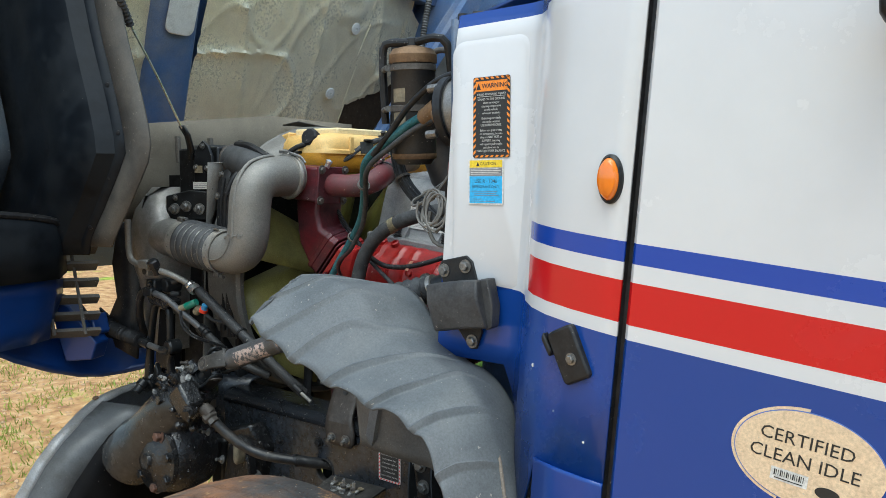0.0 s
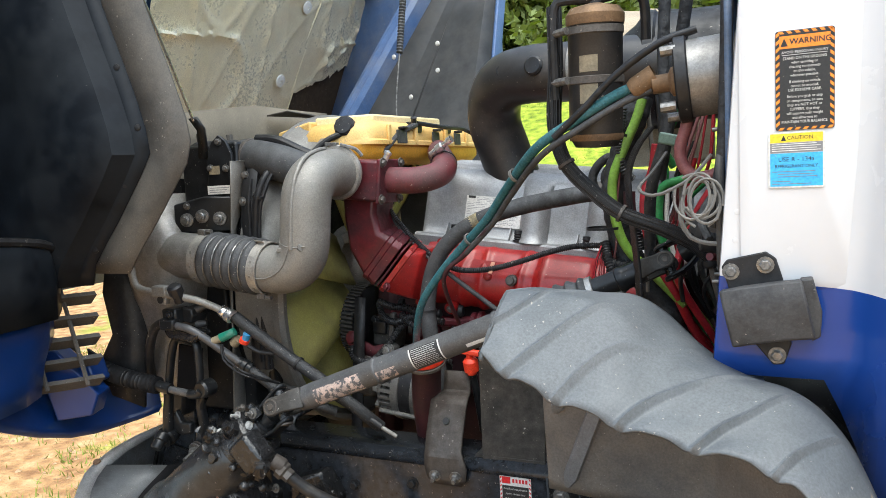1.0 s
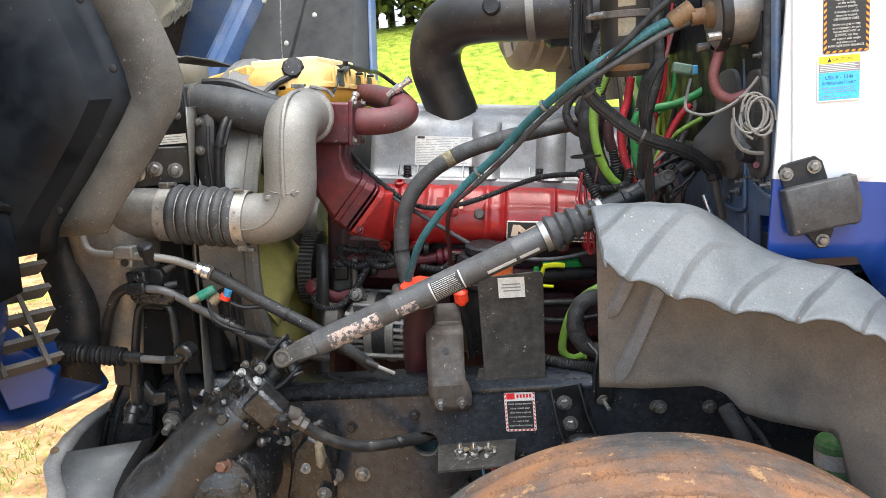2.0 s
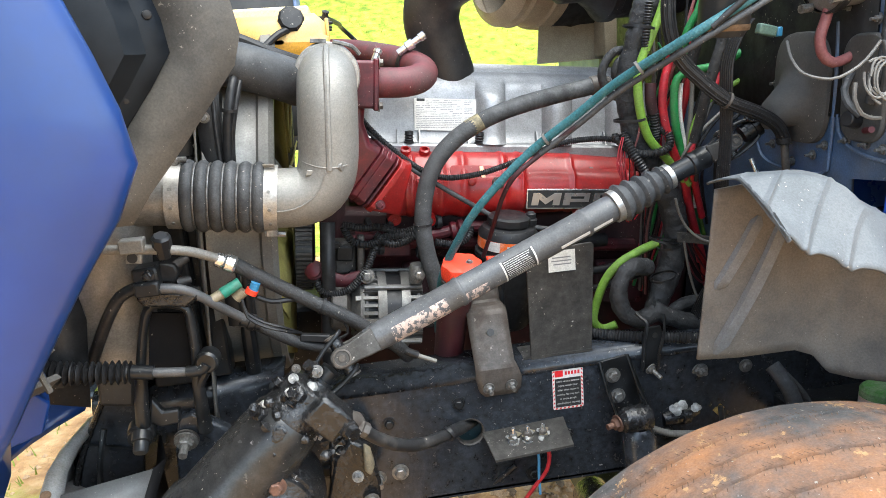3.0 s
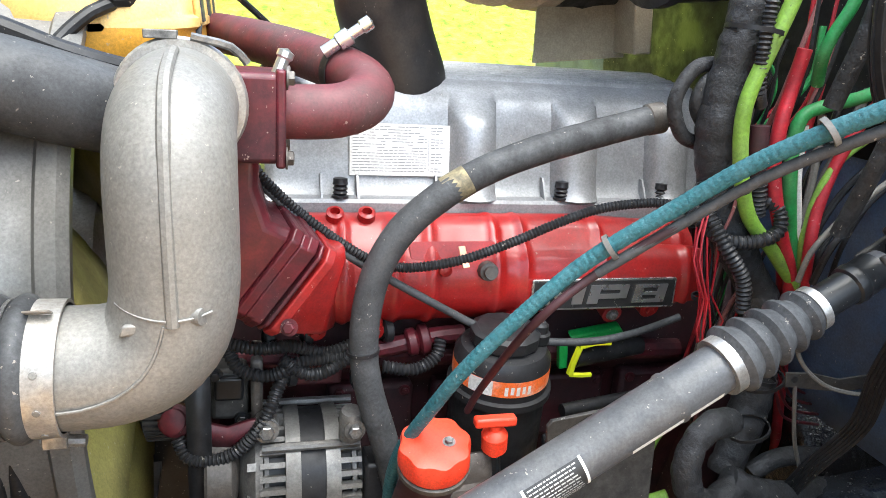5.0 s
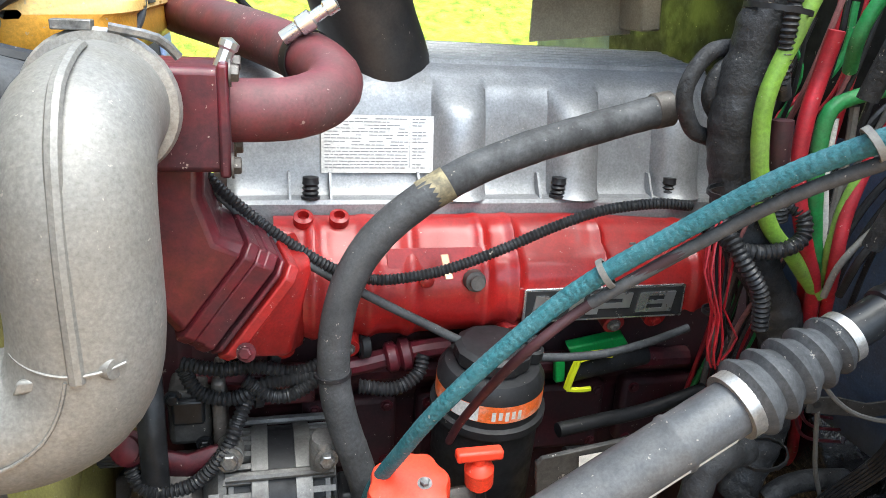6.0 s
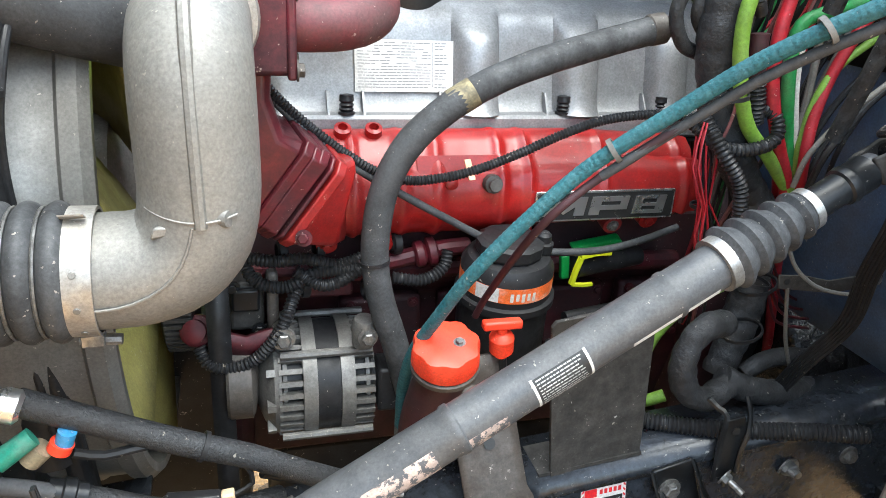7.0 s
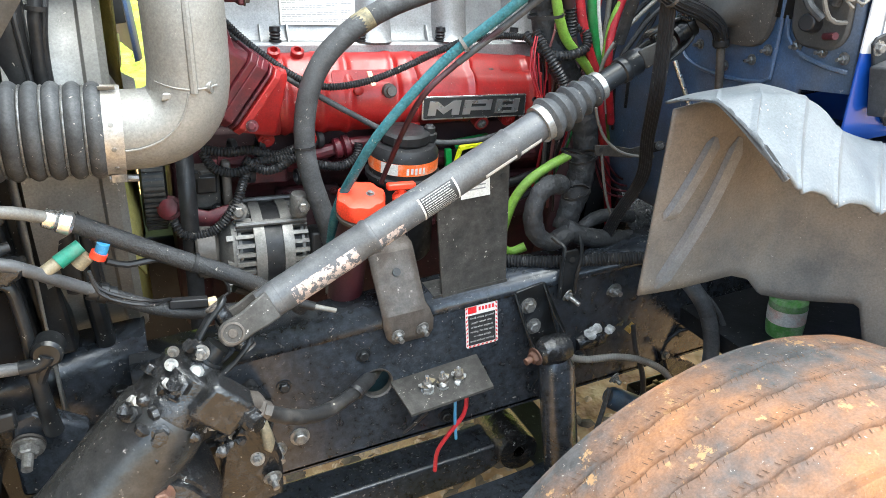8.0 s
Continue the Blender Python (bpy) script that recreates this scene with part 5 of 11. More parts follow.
M_RUSTBOLT = mat("rusty_bolt", (0.16, 0.085, 0.06), 0.6, 0.4, 0.3, 60, 0.3, (0.05, 0.04, 0.035), 0.4, 20)
M_YELLOWBRASS = mat("brass", (0.62, 0.42, 0.13), 0.35, 0.9, 0.2, 80, 0.2)
M_DULLBLUE = mat("dull_blue_steel", (0.030, 0.062, 0.105), 0.45, 0.1, 0.3, 30, 0.2, (0.05, 0.048, 0.045), 0.45, 12)
M_ORLAB = mat("worn_can_label", (0.72, 0.70, 0.66), 0.5, 0, 0.1, 30, 0.1, (0.6, 0.16, 0.08), 0.4, 28)
build_rail_things()


# ---- front wheel ----
def build_wheel():
    c, R, half = Vector((0.232, -0.565, 0.522)), 0.525, 0.142
    t = thing("front_wheel", (c.x, c.y, 0.0), "truck tyre caked with orange mud on a steel wheel", "wheel")
    # tread: five ribs with zigzag grooves between them
    prof = []
    ribs = [(-0.118, -0.077), (-0.069, -0.025), (-0.018, 0.018), (0.025, 0.069), (0.077, 0.118)]
    prof += [(R - 0.16, -half * 0.88), (R - 0.09, -half * 1.03), (R - 0.04, -half * 1.0), (R - 0.015, -0.128)]
    for a, b in ribs:
        crown = lambda u: R - 0.010 * (u / 0.118) ** 2
        prof += [(crown(a) - 0.007, a - 0.003), (crown(a), a), ((crown(a) + crown(b)) / 2 + 0.0005, (a + b) / 2), (crown(b), b), (crown(b) - 0.007, b + 0.003)]
    prof += [(R - 0.015, 0.128), (R - 0.04, half * 1.0), (R - 0.09, half * 1.03), (R - 0.16, half * 0.88)]
    seg = 360
    bm = bmesh.new()
    rings = []
    for r, h in prof:
        ring = []
        for k in range(seg):
            a = 2 * math.pi * k / seg
            zig = 0.0016 * math.sin(k * 2 * math.pi / 6) if abs(h) < 0.09 else 0.0
            wob = 0.0022 * noise.noise((math.cos(a) * 9, math.sin(a) * 9, h * 40))
            ring.append(bm.verts.new((c.x + (r + wob) * math.cos(a), c.y + h + zig, c.z + (r + wob) * math.sin(a))))
        rings.append(ring)
    for A, B in zip(rings, rings[1:]):
        for k in range(seg):
            bm.faces.new((A[k], A[(k + 1) % seg], B[(k + 1) % seg], B[k]))
    tyre = part("tyre", bm, [M_TYRE, M_SIDEW], t, "muddy ribbed tyre")
    for f in tyre.data.polygons:
        r = Vector((f.center.x, f.center.z + root_of(tyre).z - c.z)).length
        if r < R - 0.035:
            f.material_index = 1
    # fine sipes across the rib edges
    bm = bmesh.new()
    for a, b in ribs:
        for edge, d in ((a, 1), (b, -1)):
            if abs(edge) > 0.1:
                continue
            for k in range(0, 150):
                if (k * 37 + int(edge * 1000) * 11) % 100 < 30:
                    continue
                ang = radians(20 + k * 140 / 150)
                rr = R - 0.010 * (edge / 0.118) ** 2 + 0.0006
                p = Vector((c.x + rr * math.cos(ang), c.y + edge, c.z + rr * math.sin(ang)))
                tang = Vector((-math.sin(ang), 0, math.cos(ang)))
                n0 = Vector((math.cos(ang), 0, math.sin(ang)))
                q = p + Vector((0, d * 0.007, 0)) + tang * 0.003
                bm.faces.new([bm.verts.new(v) for v in (p - tang * 0.0007, p + tang * 0.0007, q + tang * 0.0005, q - tang * 0.0005)])
    part("tread_sipe_pattern", bm, M_SIPE, t, "dark tread sipes", smooth=0)["kind"] = "stuff"
    rim = part("rim", lathe(c + Vector((0, -half * 0.9, 0)), (0, 1, 0), [(R - 0.155, 0), (R - 0.175, 0.005), (R - 0.19, 0.03), (R - 0.20, 0.12), (0.20, 0.15), (0.14, 0.12), (0.14, 0.25), (R - 0.2, 0.25), (R - 0.155, 0.255)], seg=48), M_ALU, t, "dull steel rim")
    part("hub", lathe(c + Vector((0, -half * 0.2, 0)), (0, -1, 0), [(0.13, 0), (0.12, 0.05), (0.09, 0.07), (0, 0.075)], seg=32), M_BLACK, t)
    for k in range(10):
        a = 2 * math.pi * k / 10
        part("wheel_nut", bolt((c.x + 0.165 * math.cos(a), c.y + 0.0, c.z + 0.165 * math.sin(a)), (0, -1, 0), 0.016), M_BOLT, rim)


build_wheel()


# ---- wheel arch liner ----
def build_fender():
    t = thing("wheel_arch_liner", (0.42, -0.35, 1.0), "weathered grey plastic wheel arch with a ribbed scalloped lip", "fender")
    st = [  # x, inner edge (y, z), crest (y, z), outer edge (x shift, y, z)
        (0.174, -0.300, 1.352, -0.398, 1.374, 0.004, -0.507, 1.314),
        (0.215, -0.303, 1.358, -0.402, 1.377, 0.002, -0.506, 1.288),
        (0.280, -0.305, 1.359, -0.405, 1.369, 0.0, -0.505, 1.260),
        (0.330, -0.305, 1.357, -0.408, 1.348, 0.0, -0.505, 1.244),
        (0.372, -0.312, 1.336, -0.414, 1.306, 0.0, -0.505, 1.232),
        (0.425, -0.330, 1.292, -0.418, 1.283, 0.0, -0.506, 1.222),
        (0.480, -0.345, 1.262, -0.420, 1.270, 0.0, -0.508, 1.212),
        (0.525, -0.352, 1.250, -0.422, 1.260, -0.004, -0.512, 1.198),
        (0.560, -0.358, 1.228, -0.428, 1.236, -0.010, -0.518, 1.168),
        (0.592, -0.37, 1.190, -0.438, 1.190, -0.016, -0.526, 1.118),
        (0.626, -0.385, 1.120, -0.446, 1.115, -0.022, -0.535, 1.040),
        (0.670, -0.39, 1.01, -0.452, 1.00, -0.028, -0.540, 0.925),
        (0.710, -0.39, 0.87, -0.455, 0.86, -0.032, -0.540, 0.81),
        (0.735, -0.39, 0.74, -0.455, 0.74, -0.035, -0.540, 0.74)]
    N = len(st) - 1
    cols, cross = 460, 30
    feet = [0.02, 0.075, 0.135, 0.210, 0.275, 0.350, 0.433, 0.523, 0.62, 0.72, 0.83, 0.95]   # where the ribs meet the outer edge, along the arch

    def phase(e):
        for p, q in zip(feet, feet[1:]):
            if e < q:
                return (e - p) / (q - p), q - p
        return 0.5, 0.1

    def station(u):
        u = min(max(u, 0.0), N - 1e-6)
        i = int(u)
        f = u - i
        a = [st[max(i - 1, 0)], st[i], st[i + 1], st[min(i + 2, N)]]
        return [0.5 * ((2 * a[1][m]) + (a[2][m] - a[0][m]) * f + (2 * a[0][m] - 5 * a[1][m] + 4 * a[2][m] - a[3][m]) * f * f + (3 * a[1][m] - 3 * a[2][m] + a[3][m] - a[0][m]) * f ** 3) for m in range(8)]

    table = []
    for k in range(401):
        v = station(N * k / 400)
        table.append((v[0] + 0.9 * max(0.0, 1.27 - v[4]), N * k / 400))
    for k in range(1, 401):
        table[k] = (max(table[k][0], table[k - 1][0] + 1e-6), table[k][1])
    keys = np.array([q[0] for q in table])
    vals = np.array([q[1] for q in table])
    rows = []
    for e in np.linspace(keys[0] - 0.19, keys[-1] + 0.012, cols + 1):     # each row of the mesh runs along the slant of the ribs
        row = []
        ph, pitch = phase(e)
        near = min(ph, 1 - ph) * pitch
        rib = math.exp(-(near / 0.0040) ** 2)
        for j in range(cross + 1):
            w = j / cross
            x, iy, iz, cy, cz, dx, oy, oz = station(float(np.interp(e + 0.19 * (0.95 - w), keys, vals)))
            if w < 0.45:
                q = w / 0.45
                p = Vector((x, iy + (cy - iy) * q, iz + (cz - iz) * q + 0.004 * math.sin(math.pi * q)))
            else:
                q = (w - 0.45) / 0.55
                p = Vector((x + dx * q, cy + (oy - cy) * q, cz + (oz - cz) * (0.75 * q + 0.25 * q * q)))
            # slanting ribs, each with a shallow step beside it, and the scallops they make in the edge
            fade = min(1.0, max(0.0, w - 0.10) / 0.15)
            lift = fade * min(1.0, 0.45 + 0.9 * max(0.0, w - 0.40)) * (0.0055 * rib + 0.0045 * (ph - 0.5))
            p.z += lift * 0.75
            p.y -= lift * 0.65
            if w > 0.84:
                lip = (w - 0.84) / 0.16
                p.z -= lip * (0.011 * (0.5 + 0.5 * math.cos(2 * math.pi * ph)) ** 2 - 0.004)
                p.y -= lip * 0.003
            row.append(p)
        rows.append(row)
    bm = loft(rows)
    bmesh.ops.remove_doubles(bm, verts=bm.verts, dist=1e-5)
    part("ribbed_lip", bm, M_FENDER, t, "pale grey lip with slanting ribs and a scalloped edge", solid=0.004, smooth=50)

    # hanging inner panel, cut out over the hose and dropping behind the tyre
    low_edge = [(0.15, 1.040), (0.26, 1.034), (0.36, 1.036), (0.395, 1.022), (0.425, 0.985), (0.46, 0.980), (0.54, 0.987), (0.556, 0.90), (0.58, 0.74), (0.74, 0.62)]

    def low_at(x):
        for (p, zp), (q, zq) in zip(low_edge, low_edge[1:]):
            if x < q:
                return zp + (zq - zp) * max(0.0, (x - p) / (q - p))
        return low_edge[-1][1]

    def panel(u, w):
        x = 0.187 + 0.543 * u
        top = 1.342 + 0.008 * math.sin(min(1.0, u * 3.6) * math.pi / 2) - max(0.0, u - 0.25) * 0.12 - max(0.0, u - 0.69) * 0.9
        top = min(top, float(np.interp(x, [0.33, 0.372, 0.43, 0.49, 0.545, 0.58, 0.612, 0.64, 0.668, 0.693, 0.71, 0.73], [1.40, 1.324, 1.280, 1.252, 1.235, 1.205, 1.155, 1.075, 0.97, 0.85, 0.76, 0.74])))
        z = top + (low_at(x) - top) * w
        y = -0.302 + 0.042 * w - 0.010 * math.sin(math.pi * w) * math.sin(3.6 * math.pi * u) - 0.03 * u * w - 0.165 * max(0.0, u - 0.45) / 0.37
        return Vector((x - 0.004 * w * (1 - u), y, z))

    prows = [[panel(k / 72, j / 16) for j in range(17)] for k in range(73)]
    part("inner_panel", loft(prows), M_FENDIN, t, "mud-stained inner panel", solid=0.004, smooth=60)

    def on_panel(x, z):
        u, w = (x - 0.187) / 0.543, 0.5
        for _ in range(12):
            a, b = panel(u, 0.0), panel(u, 1.0)
            w = (z - a.z) / (b.z - a.z)
            u += (x - panel(u, w).x) / 0.55
        return panel(u, w)

    for (xa, za), (xb, zb), wid in (((0.263, 1.292), (0.203, 1.170), 0.011), ((0.310, 1.284), (0.213, 1.046), 0.013)):
        rows = []
        for k in range(13):
            f = k / 12
            c = on_panel(xa + (xb - xa) * f, za + (zb - za) * f)
            e = 0.35 if k in (0, 12) else 1.0
            rows.append([c + Vector((dx * wid * e, dy * e - 0.001, dx * wid * -0.4 * e)) for dx, dy in ((-0.9, 0), (-0.68, -0.010), (0.68, -0.010), (0.9, 0))])
        part("stiffening_rib", loft(rows), M_FENRIB, t, "raised stiffening rib", smooth=60)


build_fender()


# ---- open hood ----
def build_hood():
    t = thing("open_hood", (-1.3, 0.43, 0.9), "blue truck hood tipped forward, dark liners and foil inside", "hood")
    mid = 0.43

    def side(s, tag):
        """One fender half; s = -1 for the half by the camera, +1 for the far one."""
        Y = lambda y: y if s < 0 else 2 * mid - y
        # rear edge of the inner liner strip and of the outer skin, by height
        strip = [(1.30, -0.765), (1.37, -0.695), (1.407, -0.668), (1.48, -0.602), (1.563, -0.535), (1.605, -0.502), (1.66, -0.508), (1.74, -0.533), (1.90, -0.592), (2.1, -0.65), (2.4, -0.75)]
        skin = [(1.15, -0.815), (1.25, -0.725), (1.347, -0.665), (1.425, -0.612), (1.47, -0.578), (1.50, -0.561), (1.523, -0.557), (1.56, -0.567), (1.62, -0.585), (1.75, -0.635), (1.95, -0.70), (2.2, -0.80), (2.5, -0.97)]

        def at(tab, z):
            for (z0, x0), (z1, x1) in zip(tab, tab[1:]):
                if z <= z1:
                    f = max(0.0, (z - z0) / (z1 - z0))
                    return x0 + (x1 - x0) * f
            return tab[-1][1]
        zs = [1.37 + (2.4 - 1.37) * k / 24 for k in range(25)]
        rows = []
        for z in zs:
            x = at(strip, z)
            rows.append([(x, Y(-0.246), z), (x - 0.05, Y(-0.250), z), (x - 0.105, Y(-0.250), z)])
        part("seal_strip", loft(rows), M_STRIP, t, "dusty rubber seal strip", solid=0.005)
        rows, inner = [], []
        for z in [1.345 + (2.4 - 1.345) * k / 24 for k in range(25)]:
            x = at(strip, max(z, 1.37)) - 0.100
            low = max(0.0, 1.5 - z)
            b = at(skin, z)
            rows.append([(x, Y(-0.252), z), (x - 0.03, Y(-0.262), z), (x - 0.05, Y(-0.30), z), (x - 0.10 - low * 0.3, Y(-0.325), z), (x - 0.20, Y(-0.33), z), (x - 0.25, Y(-0.318), z), (x - 0.36, Y(-0.315), z), (x - 0.46, Y(-0.318), z)])
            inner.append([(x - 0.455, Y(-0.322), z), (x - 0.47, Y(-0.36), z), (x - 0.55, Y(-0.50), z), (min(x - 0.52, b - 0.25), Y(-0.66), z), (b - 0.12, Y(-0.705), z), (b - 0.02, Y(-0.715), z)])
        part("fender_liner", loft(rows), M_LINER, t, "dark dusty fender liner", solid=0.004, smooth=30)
        # the shade inside the skin comes from its darkened blue
        part("inner_skin", loft(inner), M_INSKIN, t, "inside of the fender skin, blue darkened for shade", solid=0.004, smooth=40)
        if s < 0:
            for z, dx in ((1.42, 0.05), (1.55, 0.06), (1.66, 0.05), (1.78, 0.05), (1.50, 0.09)):
                x = at(strip, z) - 0.065 - dx
                part("push_pin", lathe((x, Y(-0.258), z), (0.3, -1, 0), [(0.007, 0), (0.006, 0.003), (0, 0.005)], seg=10), M_PLASTIC, t)
        rows = []
        for z in [1.15 + (2.5 - 1.15) * k / 30 for k in range(31)]:
            b = at(skin, z)
            rows.append([(b - 0.004, Y(-0.706), z), (b + 0.004, Y(-0.712), z), (b + 0.004, Y(-0.722), z), (b - 0.006, Y(-0.732), z), (b - 0.05, Y(-0.742), z), (b - 0.2, Y(-0.755), z), (b - 0.5, Y(-0.75), z), (-1.72 - (z - 1.2) * 0.25, Y(-0.66), z)])
        part("outer_skin", loft(rows), M_BLUE, t, "glossy blue outer skin", solid=0.005, smooth=50)
        # rounded rubber flap, dark blue panel and flared blue rim below the liner
        rub = [(-0.76, -0.74, 1.50), (-0.79, -0.60, 1.475), (-0.805, -0.48, 1.455), (-0.815, -0.38, 1.443), (-0.826, -0.322, 1.430), (-0.86, -0.285, 1.405), (-0.92, -0.262, 1.375)]
        rows = []
        for i, (x, y, z) in enumerate(rub):
            low = 1.285 + 0.012 * max(0, i - 4)
            rows.append([(x - 0.06, Y(y), z + 0.012), (x - 0.012, Y(y), z + 0.006), (x, Y(y - 0.004), z - 0.006), (x + 0.004, Y(y - 0.006), z - 0.03), (x + 0.002, Y(y), (z + low) / 2), (x - 0.006, Y(y + 0.004), low)])
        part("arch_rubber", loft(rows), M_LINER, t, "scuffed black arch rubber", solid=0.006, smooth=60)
        part("rubber_bead", tube([(x - 0.002, Y(y), z + 0.006) for x, y, z in rub], 0.009, seg=8), M_RUBBER, t, "rolled rubber bead")
        rows = []
        for x, y, z in ((-0.775, -0.74, 1.12), (-0.80, -0.60, 1.12), (-0.83, -0.48, 1.118), (-0.87, -0.38, 1.115), (-0.92, -0.31, 1.112), (-0.985, -0.272, 1.110)):
            xt = max(x, -0.835) + 0.0 if y < -0.33 else -0.845 - (y + 0.33) * 0.9
            rows.append([(xt - 0.008, Y(y), 1.292), (xt - 0.012, Y(y), 1.24), ((xt + x) / 2 - 0.012, Y(y), 1.17), (x, Y(y), z)])
        part("arch_panel", loft(rows), M_BLUE, t, "dark blue inner arch panel", solid=0.005, smooth=60)
        rim = [(-0.74, -0.75, 1.235), (-0.79, -0.62, 1.19), (-0.85, -0.50, 1.142), (-0.905, -0.40, 1.080), (-0.955, -0.29, 1.025), (-0.985, -0.19, 0.985), (-1.000, -0.11, 0.966), (-0.985, -0.05, 0.966), (-0.950, -0.012, 0.976), (-0.905, 0.005, 0.992)]
        rows = []
        for i, (x, y, z) in enumerate(rim):
            f = i / (len(rim) - 1)
            inner = (x - 0.015 - 0.05 * f, y + 0.02 + 0.05 * f, max(z + 0.05, 1.12 - 0.10 * max(0.0, f - 0.5)))
            mid = ((x + inner[0]) / 2 - 0.012, (y + inner[1]) / 2, (z + inner[2]) / 2 - 0.008)
            rows.append([(inner[0], Y(inner[1]), inner[2]), (mid[0], Y(mid[1]), mid[2]), (x - 0.004, Y(y), z + 0.008), (x, Y(y - 0.004), z), (x - 0.008, Y(y - 0.004), z - 0.012), (x - 0.04, Y(y + 0.01), z - 0.02), (x - 0.16, Y(y + 0.03), z - 0.012), (x - 0.45, Y(y + 0.10), z + 0.03)])
        part("arch_rim", loft(rows), M_BLUE, t, "flared glossy blue rim", solid=0.005, smooth=60)
        part("rim_bracket", slab([(-0.985, Y(-0.275), 1.205), (-0.955, Y(-0.235), 1.19), (-0.885, Y(-0.195), 1.085), (-0.905, Y(-0.20), 1.035), (-0.965, Y(-0.245), 1.03)], (-0.02, 0.05 * -s, 0.0)), M_BLUE, t, "blue bracket shelf", bevel=0.004)
        part("rim_bracket", box((-0.945, Y(-0.165), 1.125), (0.07, 0.05, 0.06), Matrix.Rotation(radians(-20), 4, "Y")), M_BLUE, t, bevel=0.006)
        part("bracket_wire", tube([(-0.975, Y(-0.27), 1.205), (-0.95, Y(-0.25), 1.222), (-0.925, Y(-0.22), 1.20), (-0.91, Y(-0.20), 1.16)], 0.004, seg=6), M_RUBBER, t)

    side(-1, "near")

    def shell_x(y, z):
        return -1.36 + (z - 2.05) * 0.46

    # far fender: dark liner facing the engine bay, blue skin beyond
    out = lambda z: 1.30 + 0.35 * (z - 1.8)
    def far_row(z):
        a = Vector((-0.985 + 0.46 * (z - 1.8), 1.290 + 0.46 * (z - 1.8), z))
        b = Vector((-0.481, out(z), z))
        return [a, a.lerp(b, 0.22) + Vector((0, 0.035, 0)), a.lerp(b, 0.38) + Vector((0, 0.03, 0)), a.lerp(b, 0.44) + Vector((0, -0.01, 0)), a.lerp(b, 0.70) + Vector((0, -0.02, 0)), a.lerp(b, 0.90) + Vector((0, -0.03, 0)), b]
    # same liner as the near side, in the lighter tone that stands for light
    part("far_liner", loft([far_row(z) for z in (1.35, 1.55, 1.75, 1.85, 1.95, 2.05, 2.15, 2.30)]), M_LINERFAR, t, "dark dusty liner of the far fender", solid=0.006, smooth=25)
    for x, z in ((-0.785, 1.84), (-0.85, 2.0), (-0.665, 1.93), (-0.66, 2.03)):
        part("push_pin", lathe((x, 1.27, z), (-0.2, -1, 0), [(0.010, 0), (0.008, 0.004), (0, 0.006)], seg=10), M_WHITE, t)
    part("far_skin", loft([[(-0.478, out(z) + 0.002, z), (-0.470, out(z) + 0.006, z), (-0.460, out(z) + 0.05, z), (-0.525, 1.62, z), (-1.125, 1.70, z), (-1.625, 1.75, z)] for z in (1.25, 1.5, 1.75, 2.0, 2.25, 2.5)]), M_BLUEIN, t, "blue far fender skin", solid=0.005)
    part("hood_shell", loft([[(shell_x(y, z) - 0.05, y, z) for y in (-0.66, -0.3, 0.0, 0.2, 0.43, 0.66, 0.9, 1.2, 1.6, 2.2)] for z in (1.2, 1.5, 1.9, 2.3, 2.8)]), M_BLUEIN, t, "dull blue inner hood shell", solid=0.01)

    def foil(y0, y1, z0, z1, tear):
        rows = []
        ny, nz = 110, 90
        for j in range(nz + 1):
            w = j / nz
            row = []
            for i in range(ny + 1):
                y = y0 + (y1 - y0) * i / ny
                foot = z0
                if tear and y > 1.36:
                    foot = 1.92 + 0.42 * max(0.0, y - 1.38) + 0.55 * max(0.0, y - 1.74) + 0.018 * noise.noise((y * 55, 1.0, 0.0)) + 0.02 * noise.noise((y * 19, 4.0, 0.0))
                head = z1 if not tear else min(z1, 2.38 - 0.50 * max(0.0, y - 1.62) + 9.0 * max(0.0, 1.62 - y))
                z = foot + (head - foot) * w
                crease = 0.0
                for a, b, c, h in ((2.6, 1.4, 5.0, 0.010), (1.2, -2.6, 1.0, 0.012), (-3.1, 2.0, 9.0, 0.007), (4.1, 3.6, 3.0, 0.005)):
                    v = abs(noise.noise((y * a + z * b * 0.4, z * b - y * 0.7, c)))
                    crease += h * max(0.0, 1 - v * 26) + 0.25 * h * max(0.0, 1 - v * 6)
                row.append((shell_x(y, z) + 0.018 + 0.008 * noise.noise((y * 2.1, z * 2.4, 2.0)) + crease, y, z))
            rows.append(row)
        return loft(rows)
    fo = part("foil_insulation", foil(0.49, 1.97, 1.70, 2.9, True), M_FOIL, t, "creased silver-beige foil insulation, torn at a corner", smooth=40)
    part("foil_insulation", foil(-0.50, 0.30, 1.40, 2.9, False), M_FOIL, t, "creased silver-beige foil insulation", smooth=40)
    part("torn_backing", loft([[(shell_x(y, z) + 0.004, y, z) for y in (1.2, 1.4, 1.6, 1.9, 2.15)] for z in (1.6, 1.8, 2.25)]), M_BROWN, t, "brown torn backing")
    for y, z in ((1.277, 2.243), (1.237, 1.956), (0.62, 2.6), (0.1, 2.1)):
        part("washer", lathe((shell_x(y, z) + 0.030, y, z), (1, 0, -0.4), [(0.028, 0), (0.025, 0.004), (0.007, 0.006), (0.006, 0.002), (0, 0.002)], seg=18), M_WHITE, fo)
    rows = []
    for z in (1.55, 1.8, 2.0, 2.2, 2.5, 2.9):
        x, ya, yb = shell_x(0, z), 0.307 - 0.09 * (z - 1.77), 0.500 - 0.12 * (z - 1.78)
        rows.append([(x - 0.03, ya - 0.02, z), (x + 0.035, ya, z), (x + 0.05, ya + 0.015, z), (x + 0.05, yb - 0.015, z), (x + 0.035, yb, z), (x - 0.03, yb + 0.01, z)])
